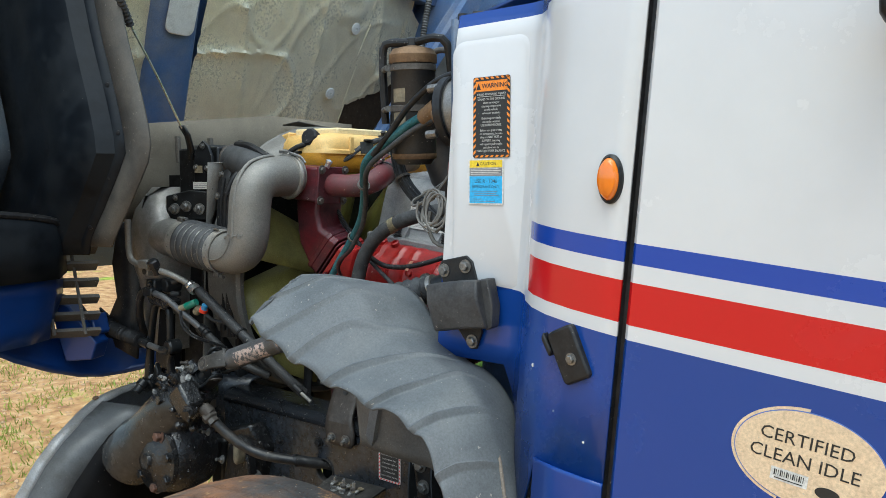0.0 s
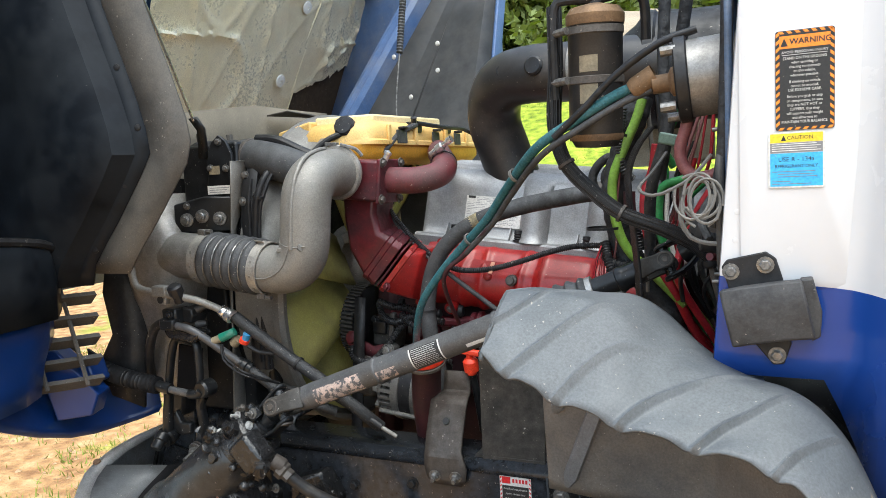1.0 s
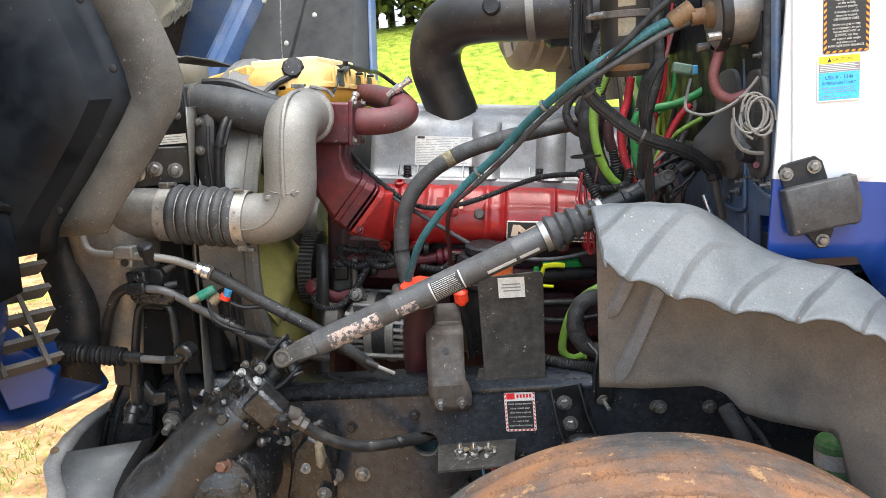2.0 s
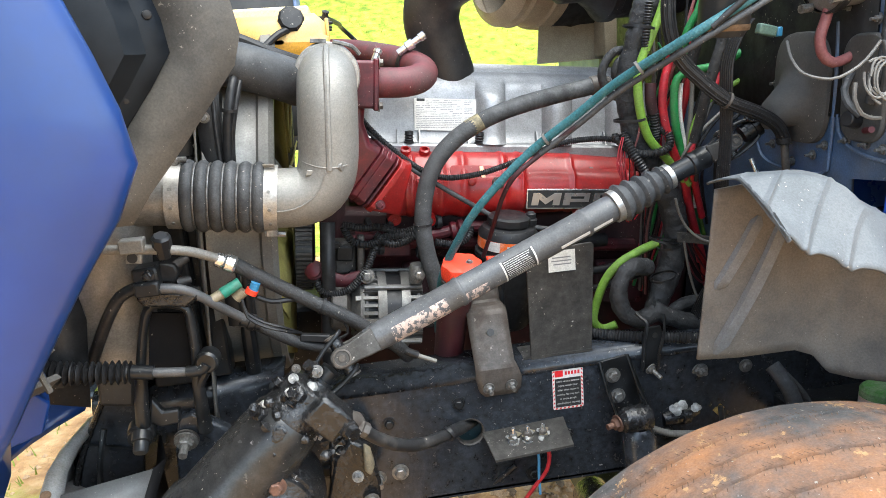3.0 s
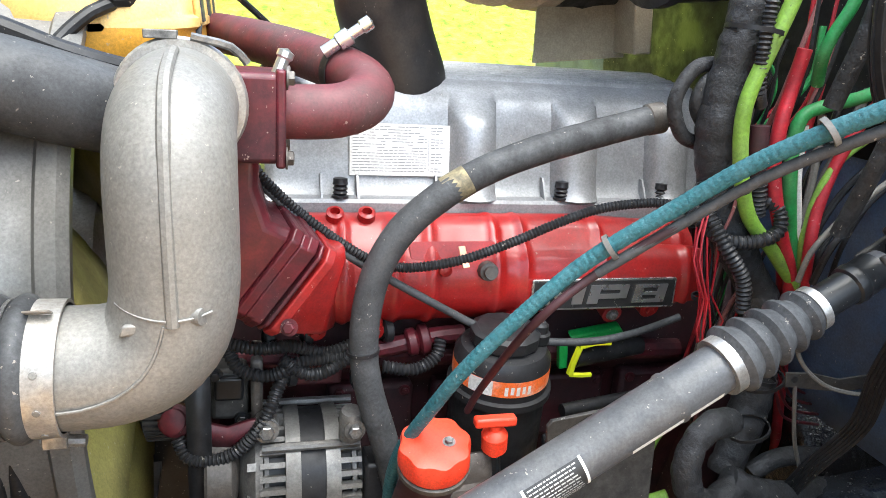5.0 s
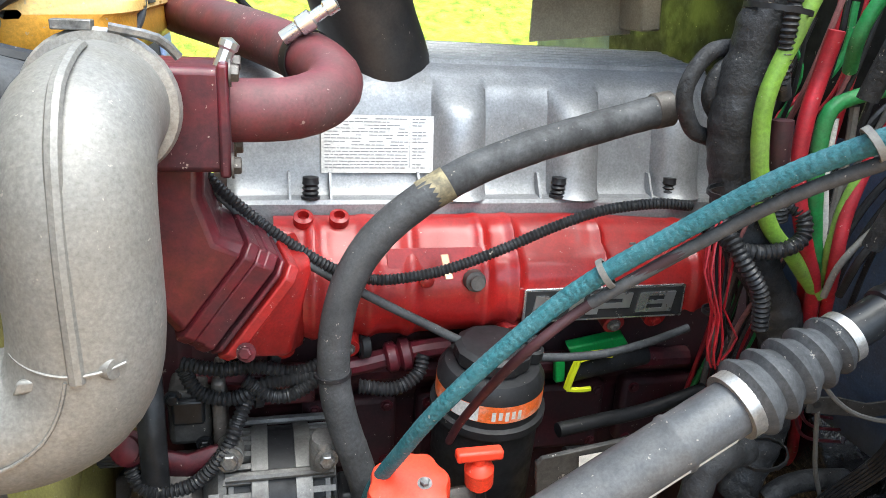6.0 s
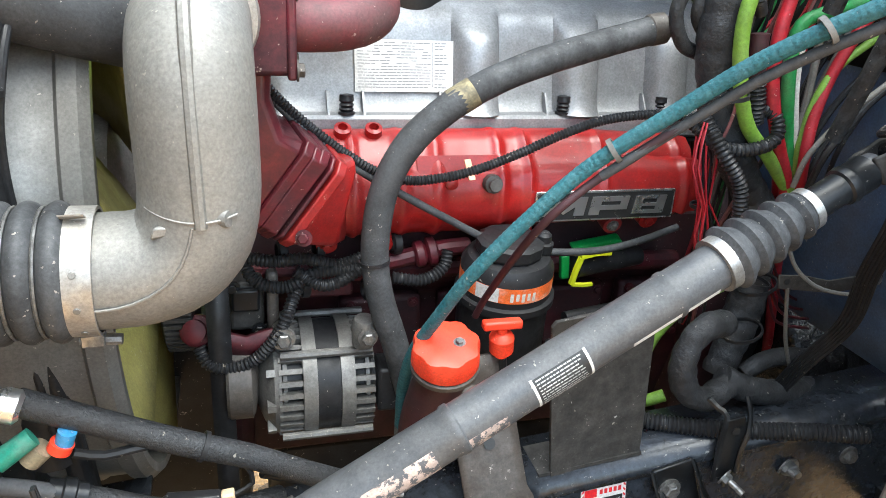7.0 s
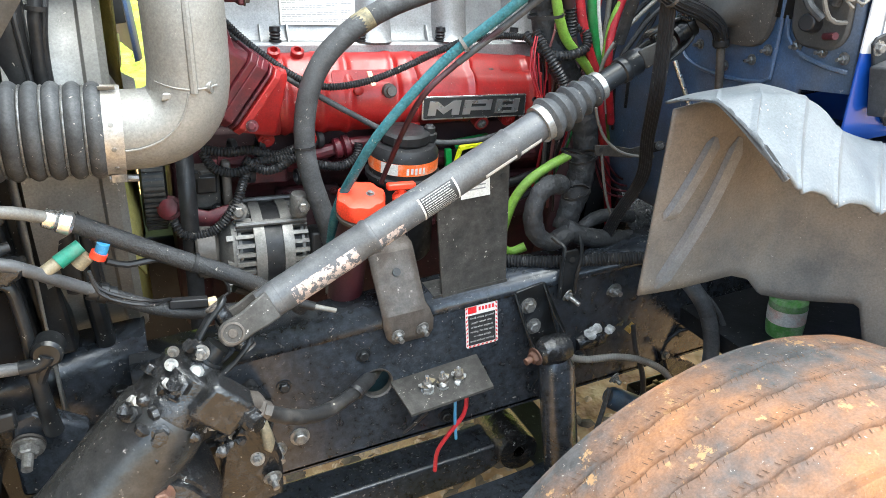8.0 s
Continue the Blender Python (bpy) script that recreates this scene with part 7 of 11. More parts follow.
def build_manifold():
    t = thing("intake_manifold", E(0, 0.22, -0.08), "glossy red cast intake manifold with a black badge", "intake manifold")
    ribs = ((-0.245, 0.006), (-0.178, 0.008), (-0.128, 0.008), (-0.035, 0.007), (0.006, 0.006), (0.125, 0.004), (0.26, 0.007))
    rows = []
    for k in range(121):
        x = -0.290 + 0.575 * k / 120
        g = 0.0055 * sum(math.exp(-((x - c) / w) ** 2) for c, w in ribs)
        taper = 0.012 * max(0.0, (x - 0.1) / 0.19)
        low = -0.082 + 0.018 * max(0.0, (x + 0.05) / 0.33)
        bulge = 0.012 * math.exp(-((x + 0.27) / 0.06) ** 2)
        sec = [(0.275, 0.060 - taper), (0.248, 0.062 - taper), (0.240, 0.056 - taper), (0.228, 0.048 - taper), (0.222, 0.036 - taper), (0.205, 0.026), (0.192 - bulge, 0.010), (0.186 - bulge, -0.012), (0.186 - bulge, -0.035),
               (0.190 - bulge, -0.052), (0.200 - bulge, low + 0.018), (0.215, low + 0.004), (0.235, low), (0.275, low)]
        rows.append([(x, yy - g, zz + (g * 0.6 if zz > 0 else -g * 0.6)) for yy, zz in sec])
    epart("casting", loft(rows, close=True), M_RED, t, smooth=50)
    # top flange with bolt bosses
    for i, x in enumerate((-0.268, -0.145, 0.030, 0.176)):
        epart("boss", lathe((x, 0.236, 0.018), (0, -1, 0.55), [(0.0, -0.01), (0.019, -0.006), (0.018, 0.006), (0.014, 0.010), (0, 0.010)], seg=16), M_RED, t)
        epart("flange_bolt", bolt((x, 0.2275, 0.0235), (0, -1, 0.55), 0.0085, washer=1.4), M_BOLT, t)
    for i, (x, z) in enumerate(((-0.283, -0.080), (-0.205, -0.083), (0.005, -0.075), (0.150, -0.068), (0.21, -0.062))):
        epart("boss", lathe((x, 0.205, z), (0, -1, -0.35), [(0.0, -0.02), (0.017, -0.01), (0.015, 0.012), (0, 0.012)], seg=14), M_RED, t)
        epart("flange_bolt", bolt((x, 0.194, z - 0.004), (0, -1, -0.35), 0.0065), M_BOLT if i in (1, 2, 3) else M_RED, t)
    for x in (-0.255, -0.212):
        epart("lug", lathe((x, 0.252, 0.052), (0, -0.6, 1), [(0.0, 0), (0.013, 0), (0.012, 0.020), (0.007, 0.022), (0.006, 0.012), (0, 0.012)], seg=14), M_RED, t)
    epart("plug", lathe((-0.052, 0.184, 0.002), (0, -1, 0.15), [(0.014, -0.006), (0.013, 0.006), (0.009, 0.008), (0.009, 0.015), (0, 0.015)], seg=12), M_STRAP, t, "dull steel plug")
    epart("plug", lathe((-0.112, 0.186, 0.004), (0, -1, 0.15), [(0.010, -0.006), (0.009, 0.004), (0.005, 0.006), (0, 0.006)], seg=12), M_RED, t)
    epart("panel_frame", slab(round_rect(face_frame((-0.098, 0.205, 0.026), (1, 0, 0), (0, 0.5, 1)), 0.12, 0.024, 0.005, 0, 3), evec(0, -0.003, 0.001)), M_RED, t)
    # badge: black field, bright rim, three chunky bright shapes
    M = face_frame((0.127, 0.1845, -0.034), (1, 0, 0), (0, 0, 1))
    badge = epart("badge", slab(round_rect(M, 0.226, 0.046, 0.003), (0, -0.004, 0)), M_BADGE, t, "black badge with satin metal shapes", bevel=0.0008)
    epart("badge_field", slab(round_rect(M, 0.220, 0.040, 0.002, 0.0038), (0, -0.0008, 0)), M_INK, badge)
    sk = 0.16

    def strokes(polys):
        bm = bmesh.new()
        for pl in polys:
            add_slab(bm, [M @ Vector((x + yv * sk, yv, 0.0045)) for x, yv in pl], (0, -0.0022, 0))
        return bm

    def bar(x0, y0, x1, y1):
        return [(x0, y0), (x1, y0), (x1, y1), (x0, y1)]
    epart("badge_shape", strokes([bar(-0.100, -0.014, -0.084, 0.014), bar(-0.050, -0.014, -0.034, 0.014), [(-0.084, 0.014), (-0.084, 0.000), (-0.067, -0.012), (-0.067, 0.002)], [(-0.067, 0.002), (-0.067, -0.012), (-0.050, 0.000), (-0.050, 0.014)]]), M_BADGE, badge, smooth=0)
    epart("badge_shape", strokes([bar(-0.026, -0.014, -0.010, 0.014), bar(-0.010, 0.0065, 0.034, 0.014), bar(-0.010, -0.0065, 0.034, 0.0005), bar(0.022, 0.0005, 0.034, 0.0065)]), M_BADGE, badge, smooth=0)
    epart("badge_shape", strokes([bar(0.044, 0.009, 0.096, 0.014), bar(0.044, -0.0025, 0.096, 0.0025), bar(0.044, -0.014, 0.096, -0.009), bar(0.044, -0.009, 0.058, -0.0025), bar(0.082, -0.009, 0.096, -0.0025), bar(0.044, 0.0025, 0.058, 0.009), bar(0.082, 0.0025, 0.096, 0.009)]), M_BADGE, badge, smooth=0)

    # inlet: square duct from the throttle block down to the manifold
    d = thing("intake_elbow", E(-0.35, 0.14, -0.03), "dark red square intake elbow with a grooved flange", "intake elbow")

    def section(c, ax, w, h):
        ax = Vector(ax).normalized()
        u = Vector((0, 1, 0)).cross(ax).normalized()
        v = ax.cross(u)
        return [Vector(c) + u * (w * a) + v * (h * b) for a, b in ((-0.5, -0.4), (-0.4, -0.5), (0.4, -0.5), (0.5, -0.4), (0.5, 0.4), (0.4, 0.5), (-0.4, 0.5), (-0.5, 0.4))]
    ax = (0.80, 0.25, -0.58)
    epart("upper_duct", loft([section((-0.400, 0.130, 0.190), (0.05, 0, -1), 0.095, 0.10), section((-0.398, 0.130, 0.130), (0.2, 0, -1), 0.085, 0.10), section((-0.385, 0.130, 0.075), (0.5, 0.1, -0.8), 0.095, 0.10), section((-0.362, 0.135, 0.045), ax, 0.118, 0.10)], close=True), M_DKRED, d, bevel=0.003, smooth=40)
    c0 = Vector((-0.362, 0.135, 0.045))
    for k, (off, w, m) in enumerate(((0.0, 0.128, M_DKRED), (0.013, 0.126, M_DKRED), (0.022, 0.130, M_DKRED), (0.040, 0.126, M_DKRED), (0.05, 0.128, M_RED))):
        a = c0 + Vector(ax).normalized() * off
        epart("flange", loft([section(a, ax, w, 0.112), section(a + Vector(ax).normalized() * (0.013 if k != 3 else 0.005), ax, w, 0.112)], close=True), m, d, bevel=0.002)
    a = c0 + Vector(ax).normalized() * 0.062
    epart("lower_duct", loft([section(a, ax, 0.122, 0.106), section(a + Vector((0.035, 0.025, -0.012)), (1, 0.3, -0.25), 0.118, 0.10), section((-0.262, 0.215, -0.012), (1, 0.1, 0), 0.125, 0.075)], close=True), M_RED, d, bevel=0.004, smooth=40)
    for p in ((-0.292, 0.112, 0.02), (-0.322, 0.09, -0.03), (-0.345, 0.10, 0.08)):
        epart("flange_bolt", bolt(p, (-0.3, -1, 0.2), 0.007), M_DKRED, d)
    epart("lifting_eye", slab([(-0.47, 0.12, 0.075), (-0.455, 0.115, 0.055), (-0.405, 0.11, 0.075), (-0.39, 0.11, 0.105), (-0.40, 0.11, 0.115), (-0.42, 0.115, 0.10), (-0.455, 0.12, 0.085)], (0, 0.012, 0)), M_ALU, d, "bare aluminium lever", bevel=0.003)
    epart("lever_bolt", bolt((-0.403, 0.108, 0.098), (0, -1, 0), 0.008), M_BOLT, d)


def build_throttle():
    t = thing("throttle_block", E(-0.38, 0.10, 0.16), "dark red throttle block between pipes", "throttle body")
    epart("block", box((-0.395, 0.105, 0.214), (0.122, 0.10, 0.092)), M_DKRED, t, bevel=0.006)
    epart("face_plate", box((-0.334, 0.105, 0.214), (0.010, 0.106, 0.10)), M_DKRED, t, bevel=0.003)
    for yy, zz in ((0.062, 0.256), (0.062, 0.174), (0.148, 0.256), (0.148, 0.174)):
        epart("bolt", bolt((-0.329, yy, zz), (1, 0, 0), 0.008), M_STRAP, t)
    r = thing("red_crossover_pipe", E(-0.25, 0.15, 0.2), "faded red pipe looping back over the valve cover", "pipe")
    epart("pipe", tube([(-0.345, 0.105, 0.217), (-0.31, 0.105, 0.217), (-0.273, 0.11, 0.219), (-0.243, 0.128, 0.226), (-0.228, 0.160, 0.238), (-0.238, 0.198, 0.250), (-0.264, 0.25, 0.260), (-0.307, 0.33, 0.270), (-0.360, 0.43, 0.278), (-0.41, 0.54, 0.282)], 0.030, seg=20), M_REDPIPE, r)
    epart("clamp_band", lathe((-0.2515, 0.225, 0.2555), (-0.5, 0.95, 0.2), [(0.031, -0.006), (0.0325, -0.006), (0.0325, 0.006), (0.031, 0.006)], seg=24), M_RUSTCYL, r, "rusty clamp band")
    epart("sensor", lathe((-0.262, 0.205, 0.288), (0.75, -0.1, 0.55), [(0, -0.02), (0.008, -0.02), (0.008, 0.0), (0.011, 0.002), (0.011, 0.018), (0.007, 0.02), (0.007, 0.034), (0.009, 0.036), (0.009, 0.048), (0, 0.05)], seg=12), M_BADGE, r, "bright threaded sensor")
    epart("sensor", lathe((-0.335, 0.085, 0.262), (0.4, 0.1, 1), [(0, -0.01), (0.007, -0.01), (0.007, 0.012), (0.009, 0.014), (0.009, 0.02), (0, 0.024)], seg=10), M_BADGE, r)


def build_charge_pipe():
    t = thing("charge_air_pipe", N(-0.43, -0.04, -0.06), "dull aluminium charge air pipe bent in two elbows", "pipe")
    path = [(-0.515, -0.040, 0.0105), (-0.49, -0.040, 0.0105), (-0.465, -0.040, 0.012), (-0.438, -0.040, 0.022), (-0.419, -0.040, 0.046), (-0.412, -0.040, 0.08), (-0.411, -0.040, 0.12), (-0.411, -0.038, 0.158), (-0.411, -0.030, 0.188), (-0.411, -0.006, 0.210), (-0.410, 0.035, 0.219), (-0.410, 0.105, 0.221)]
    npart("pipe", tube(path, 0.053, seg=36, step=0.008), M_PIPEALU, t, smooth=60)
    # casting seams and nub
    npart("casting_seam", tube([(-0.411, -0.0925, 0.065), (-0.411, -0.0925, 0.10), (-0.411, -0.091, 0.148), (-0.411, -0.085, 0.186), (-0.411, -0.074, 0.221), (-0.411, -0.045, 0.254), (-0.410, 0.0, 0.270), (-0.410, 0.03, 0.273)], 0.0042, seg=8, flat=1.3), M_PIPEALU, t)
    npart("nub", lathe((-0.397, -0.080, 0.071), (1, -0.75, 0), [(0.011, -0.015), (0.0095, 0.004), (0.0075, 0.012), (0, 0.0125)], seg=14), M_PIPEALU, t)
    npart("parting_line", tube([(-0.512, -0.0930, -0.004), (-0.485, -0.0932, -0.003), (-0.458, -0.0936, 0.006), (-0.437, -0.0937, 0.022), (-0.424, -0.0935, 0.045), (-0.418, -0.0932, 0.066)], 0.0014, seg=6), M_PIPEALU, t)
    npart("parting_line", tube([(-0.411 + 0.0535 * math.sin(a), -0.040 - 0.0535 * math.cos(a), 0.070 + 0.012 * math.sin(a) ** 2) for a in [-1.0 + 0.2 * k for k in range(9)]], 0.0013, seg=6), M_PIPEALU, t)
    for a, dz in ((-0.62, 0.0),):
        q = Vector((-0.411 + 0.0525 * math.sin(a), -0.040 - 0.0525 * math.cos(a), 0.060 + dz))
        npart("gusset", slab([q + Vector((-0.010, 0.002, -0.005)), q + Vector((0.010, 0.002, -0.002)), q + Vector((0.010, 0.002, 0.006)), q + Vector((-0.006, 0.002, 0.006))], (0.004 * math.sin(a), -0.006, 0)), M_PIPEALU, t, bevel=0.002)
    # clamp ring at the top
    npart("clamp_ring", lathe((-0.410, 0.078, 0.2205), (0, 1, 0.02), [(0.0525, 0), (0.0600, 0.0), (0.0625, 0.006), (0.0600, 0.012), (0.0525, 0.012)], seg=40), M_BANDSTEEL, t, "steel band clamp")
    npart("clamp_bolt", tube([(-0.398, 0.076, 0.283), (-0.363, 0.082, 0.275), (-0.348, 0.086, 0.260)], 0.004, seg=6), M_BOLT, t)
    npart("clamp_block", box((-0.425, 0.083, 0.284), (0.03, 0.014, 0.008)), M_BOLT, t, bevel=0.001)
    # bellows
    b = thing("rubber_bellows", N(-0.63, -0.042, -0.06), "grey rubber bellows held by steel band clamps", "bellows")
    A, B = Vector((-0.5027, -0.040, 0.011)), Vector((-0.687, -0.044, 0.0196))
    ax = B - A
    Lb = ax.length
    prof = [(0.0555, 0.016)]
    nrib = 6
    for k in range(nrib):
        s0 = 0.020 + (Lb - 0.042) * k / nrib
        w = (Lb - 0.042) / nrib
        for q in range(9):
            a = math.pi * q / 8
            prof.append((0.0535 + 0.010 * math.sin(a) ** 0.7, s0 + w * q / 8))
    prof.append((0.0555, Lb - 0.018))
    npart("bellows", lathe(A, ax, prof, seg=40), M_HOSE, b, smooth=50)
    for k in range(nrib - 1):
        s = 0.020 + (Lb - 0.042) * (k + 1) / nrib
        npart("wire_ring", lathe(A + ax.normalized() * s, ax, [(0.0576 + 0.0018 * math.cos(q), 0.0018 * math.sin(q)) for q in (0, 1.05, 2.1, 3.14, 4.2, 5.24)], seg=40, closed=True), M_BOLT, b, "thin steel ring")
    for s in (0.0, Lb - 0.024):
        c = npart("band_clamp", lathe(A + ax.normalized() * s, ax, [(0.0555, 0), (0.0585, 0.0), (0.0585, 0.024), (0.0555, 0.024)], seg=40), M_BANDSTEEL, b, "scuffed bright steel band clamp")
        bp = A + ax.normalized() * (s + 0.012)
        up = 1 if s else -1
        for q in (-0.75, -0.2, 0.35):
            out = Vector((0, -math.cos(q), math.sin(q)))
            npart("rivet", lathe(bp + out * 0.0580, out, [(0.0034, 0), (0.0030, 0.0014), (0, 0.0018)], seg=8), M_PIPEALU, c)
        if not s:
            npart("free_end", slab([bp + Vector((dx, -0.018 + dy, 0.0560 + dz)) for dx, dy, dz in ((-0.010, 0.0, 0.0), (0.010, 0.0, 0.0), (0.010, -0.010, 0.006), (-0.010, -0.010, 0.006))], (0, 0, 0.0015)), M_BANDSTEEL, c)
        npart("clamp_screw", tube([bp + Vector((-0.012, -0.012, up * 0.062)), bp + Vector((0.024, -0.014, up * 0.064))], 0.0055, seg=8), M_BOLT, c)
        npart("clamp_lug", box(bp + Vector((0.0, -0.014, up * 0.061)), (0.02, 0.014, 0.012)), M_BOLT, c, bevel=0.001)


def build_cooler():
    t = thing("charge_air_cooler", (-0.82, 0.40, 0.95), "dusty charge air cooler with a cast aluminium side tank", "intercooler")
    rows = []
    for z, x0, x1, y0 in ((1.05, -0.90, -0.76, -0.04), (1.15, -0.905, -0.755, -0.06), (1.26, -0.905, -0.745, -0.075), (1.34, -0.90, -0.73, -0.095), (1.41, -0.895, -0.738, -0.095), (1.46, -0.885, -0.765, -0.085), (1.50, -0.87, -0.785, -0.06), (1.525, -0.85, -0.795, -0.03)):
        rows.append([(x0, 0.08, z), (x0, y0 + 0.035, z), (x0 + 0.02, y0 + 0.010, z), (x0 + 0.05, y0, z), (x1 - 0.05, y0, z), (x1 - 0.02, y0 + 0.010, z), (x1, y0 + 0.035, z), (x1, 0.08, z)])
    part("side_tank", loft(rows, close=True), M_ALU, t, "cast aluminium side tank", smooth=60)
    part("outlet_neck", tube([N(-0.675, -0.044, 0.0196), N(-0.74, -0.044, 0.0196), N(-0.79, -0.03, 0.012)], 0.0525, seg=32, radius=lambda s, T: 0.0525 + 0.012 * max(0, s / T - 0.45)), M_ALU, t)
    part("core", box((-0.85, 0.45, 1.25), (0.06, 0.80, 0.62)), M_CORE, t)
    r = thing("radiator", (-0.72, 0.43, 0.85), "black radiator with side brackets", "radiator")
    part("core", box((-0.735, 0.44, 1.315), (0.10, 0.84, 0.64)), M_CORE, r, bevel=0.006)
    part("top_tank", box((-0.735, 0.45, 1.612), (0.13, 0.80, 0.07)), M_PLASTIC, r, bevel=0.02)
    part("side_channel", box((-0.665, 0.075, 1.315), (0.045, 0.05, 0.65)), M_BLACK, r, bevel=0.006)
    part("side_channel", box((-0.605, 0.085, 1.30), (0.03, 0.03, 0.66)), M_BLACK, r, bevel=0.01)
    part("side_tank", loft([[(x0, 0.075, z), (x0, y0, z), (x0 + 0.010, y0 - 0.008, z), (x1 - 0.010, y0 - 0.008, z), (x1, y0, z), (x1, 0.075, z)] for z, x0, x1, y0 in ((1.10, -0.632, -0.594, 0.034), (1.44, -0.632, -0.592, 0.034), (1.50, -0.632, -0.590, 0.036), (1.545, -0.630, -0.586, 0.044), (1.575, -0.622, -0.590, 0.058))], close=True), M_PLASTIC, r, "black moulded side tank", smooth=50)
    part("tank_rib", tube([(-0.600, 0.024, 1.12), (-0.599, 0.024, 1.45), (-0.597, 0.027, 1.51), (-0.596, 0.036, 1.55)], 0.004, seg=8), M_PLASTIC, r)
    for z in (1.50, 1.56):
        part("side_bolt", bolt((-0.616, 0.026 if z < 1.53 else 0.042, z), (0, -1, 0), 0.007), M_BOLT, r)
    part("side_hose", tube([(-0.548, 0.150, 1.60), (-0.557, 0.055, 1.566), (-0.572, 0.024, 1.508), (-0.580, 0.024, 1.462), (-0.586, 0.024, 1.40), (-0.588, 0.030, 1.28), (-0.590, 0.04, 1.1)], 0.0085, seg=12), M_RUBBER, r, "black side hose")
    part("side_hose", tube([(-0.534, 0.155, 1.60), (-0.545, 0.060, 1.566), (-0.560, 0.027, 1.508), (-0.571, 0.025, 1.462), (-0.577, 0.026, 1.40), (-0.580, 0.032, 1.28), (-0.582, 0.042, 1.1)], 0.0045, seg=10), M_RUBBER, r)
    part("hose_tie", lathe((-0.570, 0.025, 1.508), (0.2, 0, 1), [(0.0125, -0.003), (0.0140, -0.003), (0.0140, 0.003), (0.0125, 0.003)], seg=16), M_PLASTIC, r)
    # bracket plate with bolts beside the bellows
    pl = part("bracket_plate", slab([(-0.700, 0.010, 1.500), (-0.640, 0.028, 1.500), (-0.640, 0.028, 1.610), (-0.652, 0.024, 1.642), (-0.668, 0.018, 1.656), (-0.686, 0.014, 1.640), (-0.700, 0.010, 1.610)], (0, 0.008, 0)), M_BLACK, r, "black bracket plate with holes and bolts", bevel=0.002)
    low = part("bolt_plate", slab([(-0.765, -0.040, 1.432), (-0.640, 0.022, 1.432), (-0.640, 0.022, 1.512), (-0.700, -0.010, 1.516), (-0.765, -0.040, 1.500)], (0, 0.010, 0)), M_BLACK, r, "black plate with three rubber-mounted bolts", bevel=0.004)
    for x, y, z in ((-0.737, -0.028, 1.463), (-0.705, -0.012, 1.470), (-0.669, 0.006, 1.463)):
        part("rubber_bolt", lathe((x, y, z), (0.35, -1, 0), [(0, 0), (0.016, 0), (0.016, 0.005), (0.010, 0.006), (0.010, 0.014), (0.007, 0.016), (0.007, 0.022), (0, 0.022)], seg=16), M_BOLT, low)
    for x, y, z in ((-0.668, 0.018, 1.640), (-0.690, 0.011, 1.580), (-0.655, 0.022, 1.578), (-0.735, -0.028, 1.495)):
        part("plate_bolt", bolt((x, y, z), (0.2, -1, 0), 0.006), M_BOLT, low)
    part("pale_tag", slab([(-0.692, 0.0085, 1.565), (-0.668, 0.0165, 1.565), (-0.668, 0.0165, 1.585), (-0.692, 0.0085, 1.585)], (0, -0.001, 0)), M_STAINP, pl, "pale tag")
    M = face_frame((-0.672, 0.0165, 1.529), (0.96, 0.28, 0), (0, 0, 1))
    lb = part("paper_label", quad(M, -0.030, -0.010, 0.030, 0.010, 0.001), M_WHITE, pl, "small white label", smooth=0)
    bars = bmesh.new()
    for i in range(3):
        add_quad(bars, M, -0.025, 0.004 - i * 0.005, 0.024 - i * 0.006, 0.0055 - i * 0.005, 0.0014)
    part("small_print", bars, M_INKGREY, lb, smooth=0)
    # flexible baffle above
    b = thing("air_baffle", (-0.93, 0.4, 1.6), "dusty beige rubber air baffle above the radiator", "baffle")
    part("sheet", loft([[(-0.95 + 0.02 * math.sin(y * 5), y, z + (min(0.03, 0.12 * y - 0.03) if z > 1.7 else 0)) for y in (-0.08, 0.05, 0.2, 0.35, 0.5, 0.65, 0.8, 0.95)] for z in (1.42, 1.55, 1.66, 1.745)]), M_BEIGE, b, solid=0.004)
    part("flap", loft([[(-0.93, 0.55, 1.745), (-0.86, 0.56, 1.755), (-0.80, 0.60, 1.74)], [(-0.93, 0.7, 1.75), (-0.84, 0.7, 1.74), (-0.79, 0.7, 1.73)], [(-0.93, 0.9, 1.75), (-0.84, 0.88, 1.74), (-0.79, 0.86, 1.73)]]), M_STRIP, b, solid=0.004)
    for y in (0.10, 0.22, 0.34):
        part("baffle_post", tube([(-0.90, y, 1.60), (-0.905, y, 1.68)], 0.009, seg=8), M_STRIP, b)
    # fan shroud and fan
    s = thing("fan_shroud", N(-0.56, 0.43, -0.45), "dusty grey round fan shroud behind the radiator", "fan shroud")
    npart("ring", lathe((-0.64, 0.43, -0.06), (1, 0, 0), [(0.424, 0.0), (0.422, 0.010), (0.418, 0.02), (0.414, 0.055), (0.410, 0.060), (0.410, 0.095), (0.418, 0.100), (0.420, 0.118), (0.412, 0.128), (0.400, 0.128), (0.398, 0.02)], seg=96), M_SHROUD, s, smooth=40)
    npart("box_back", loft([[(-0.655, 0.43 + 0.424 * math.cos(a), -0.06 + 0.424 * math.sin(a)) for a in [2 * math.pi * k / 48 for k in range(49)]], [(-0.645, 0.43 + (0.445 if math.cos(a) > 0 else 0.428) * math.cos(a) / max(abs(math.cos(a)), abs(math.sin(a))), -0.06 + (0.42 if math.sin(a) < 0 else 0.30) * math.sin(a) / max(abs(math.cos(a)), abs(math.sin(a)))) for a in [2 * math.pi * k / 48 for k in range(49)]]]), M_SHROUD, s, solid=0.004)
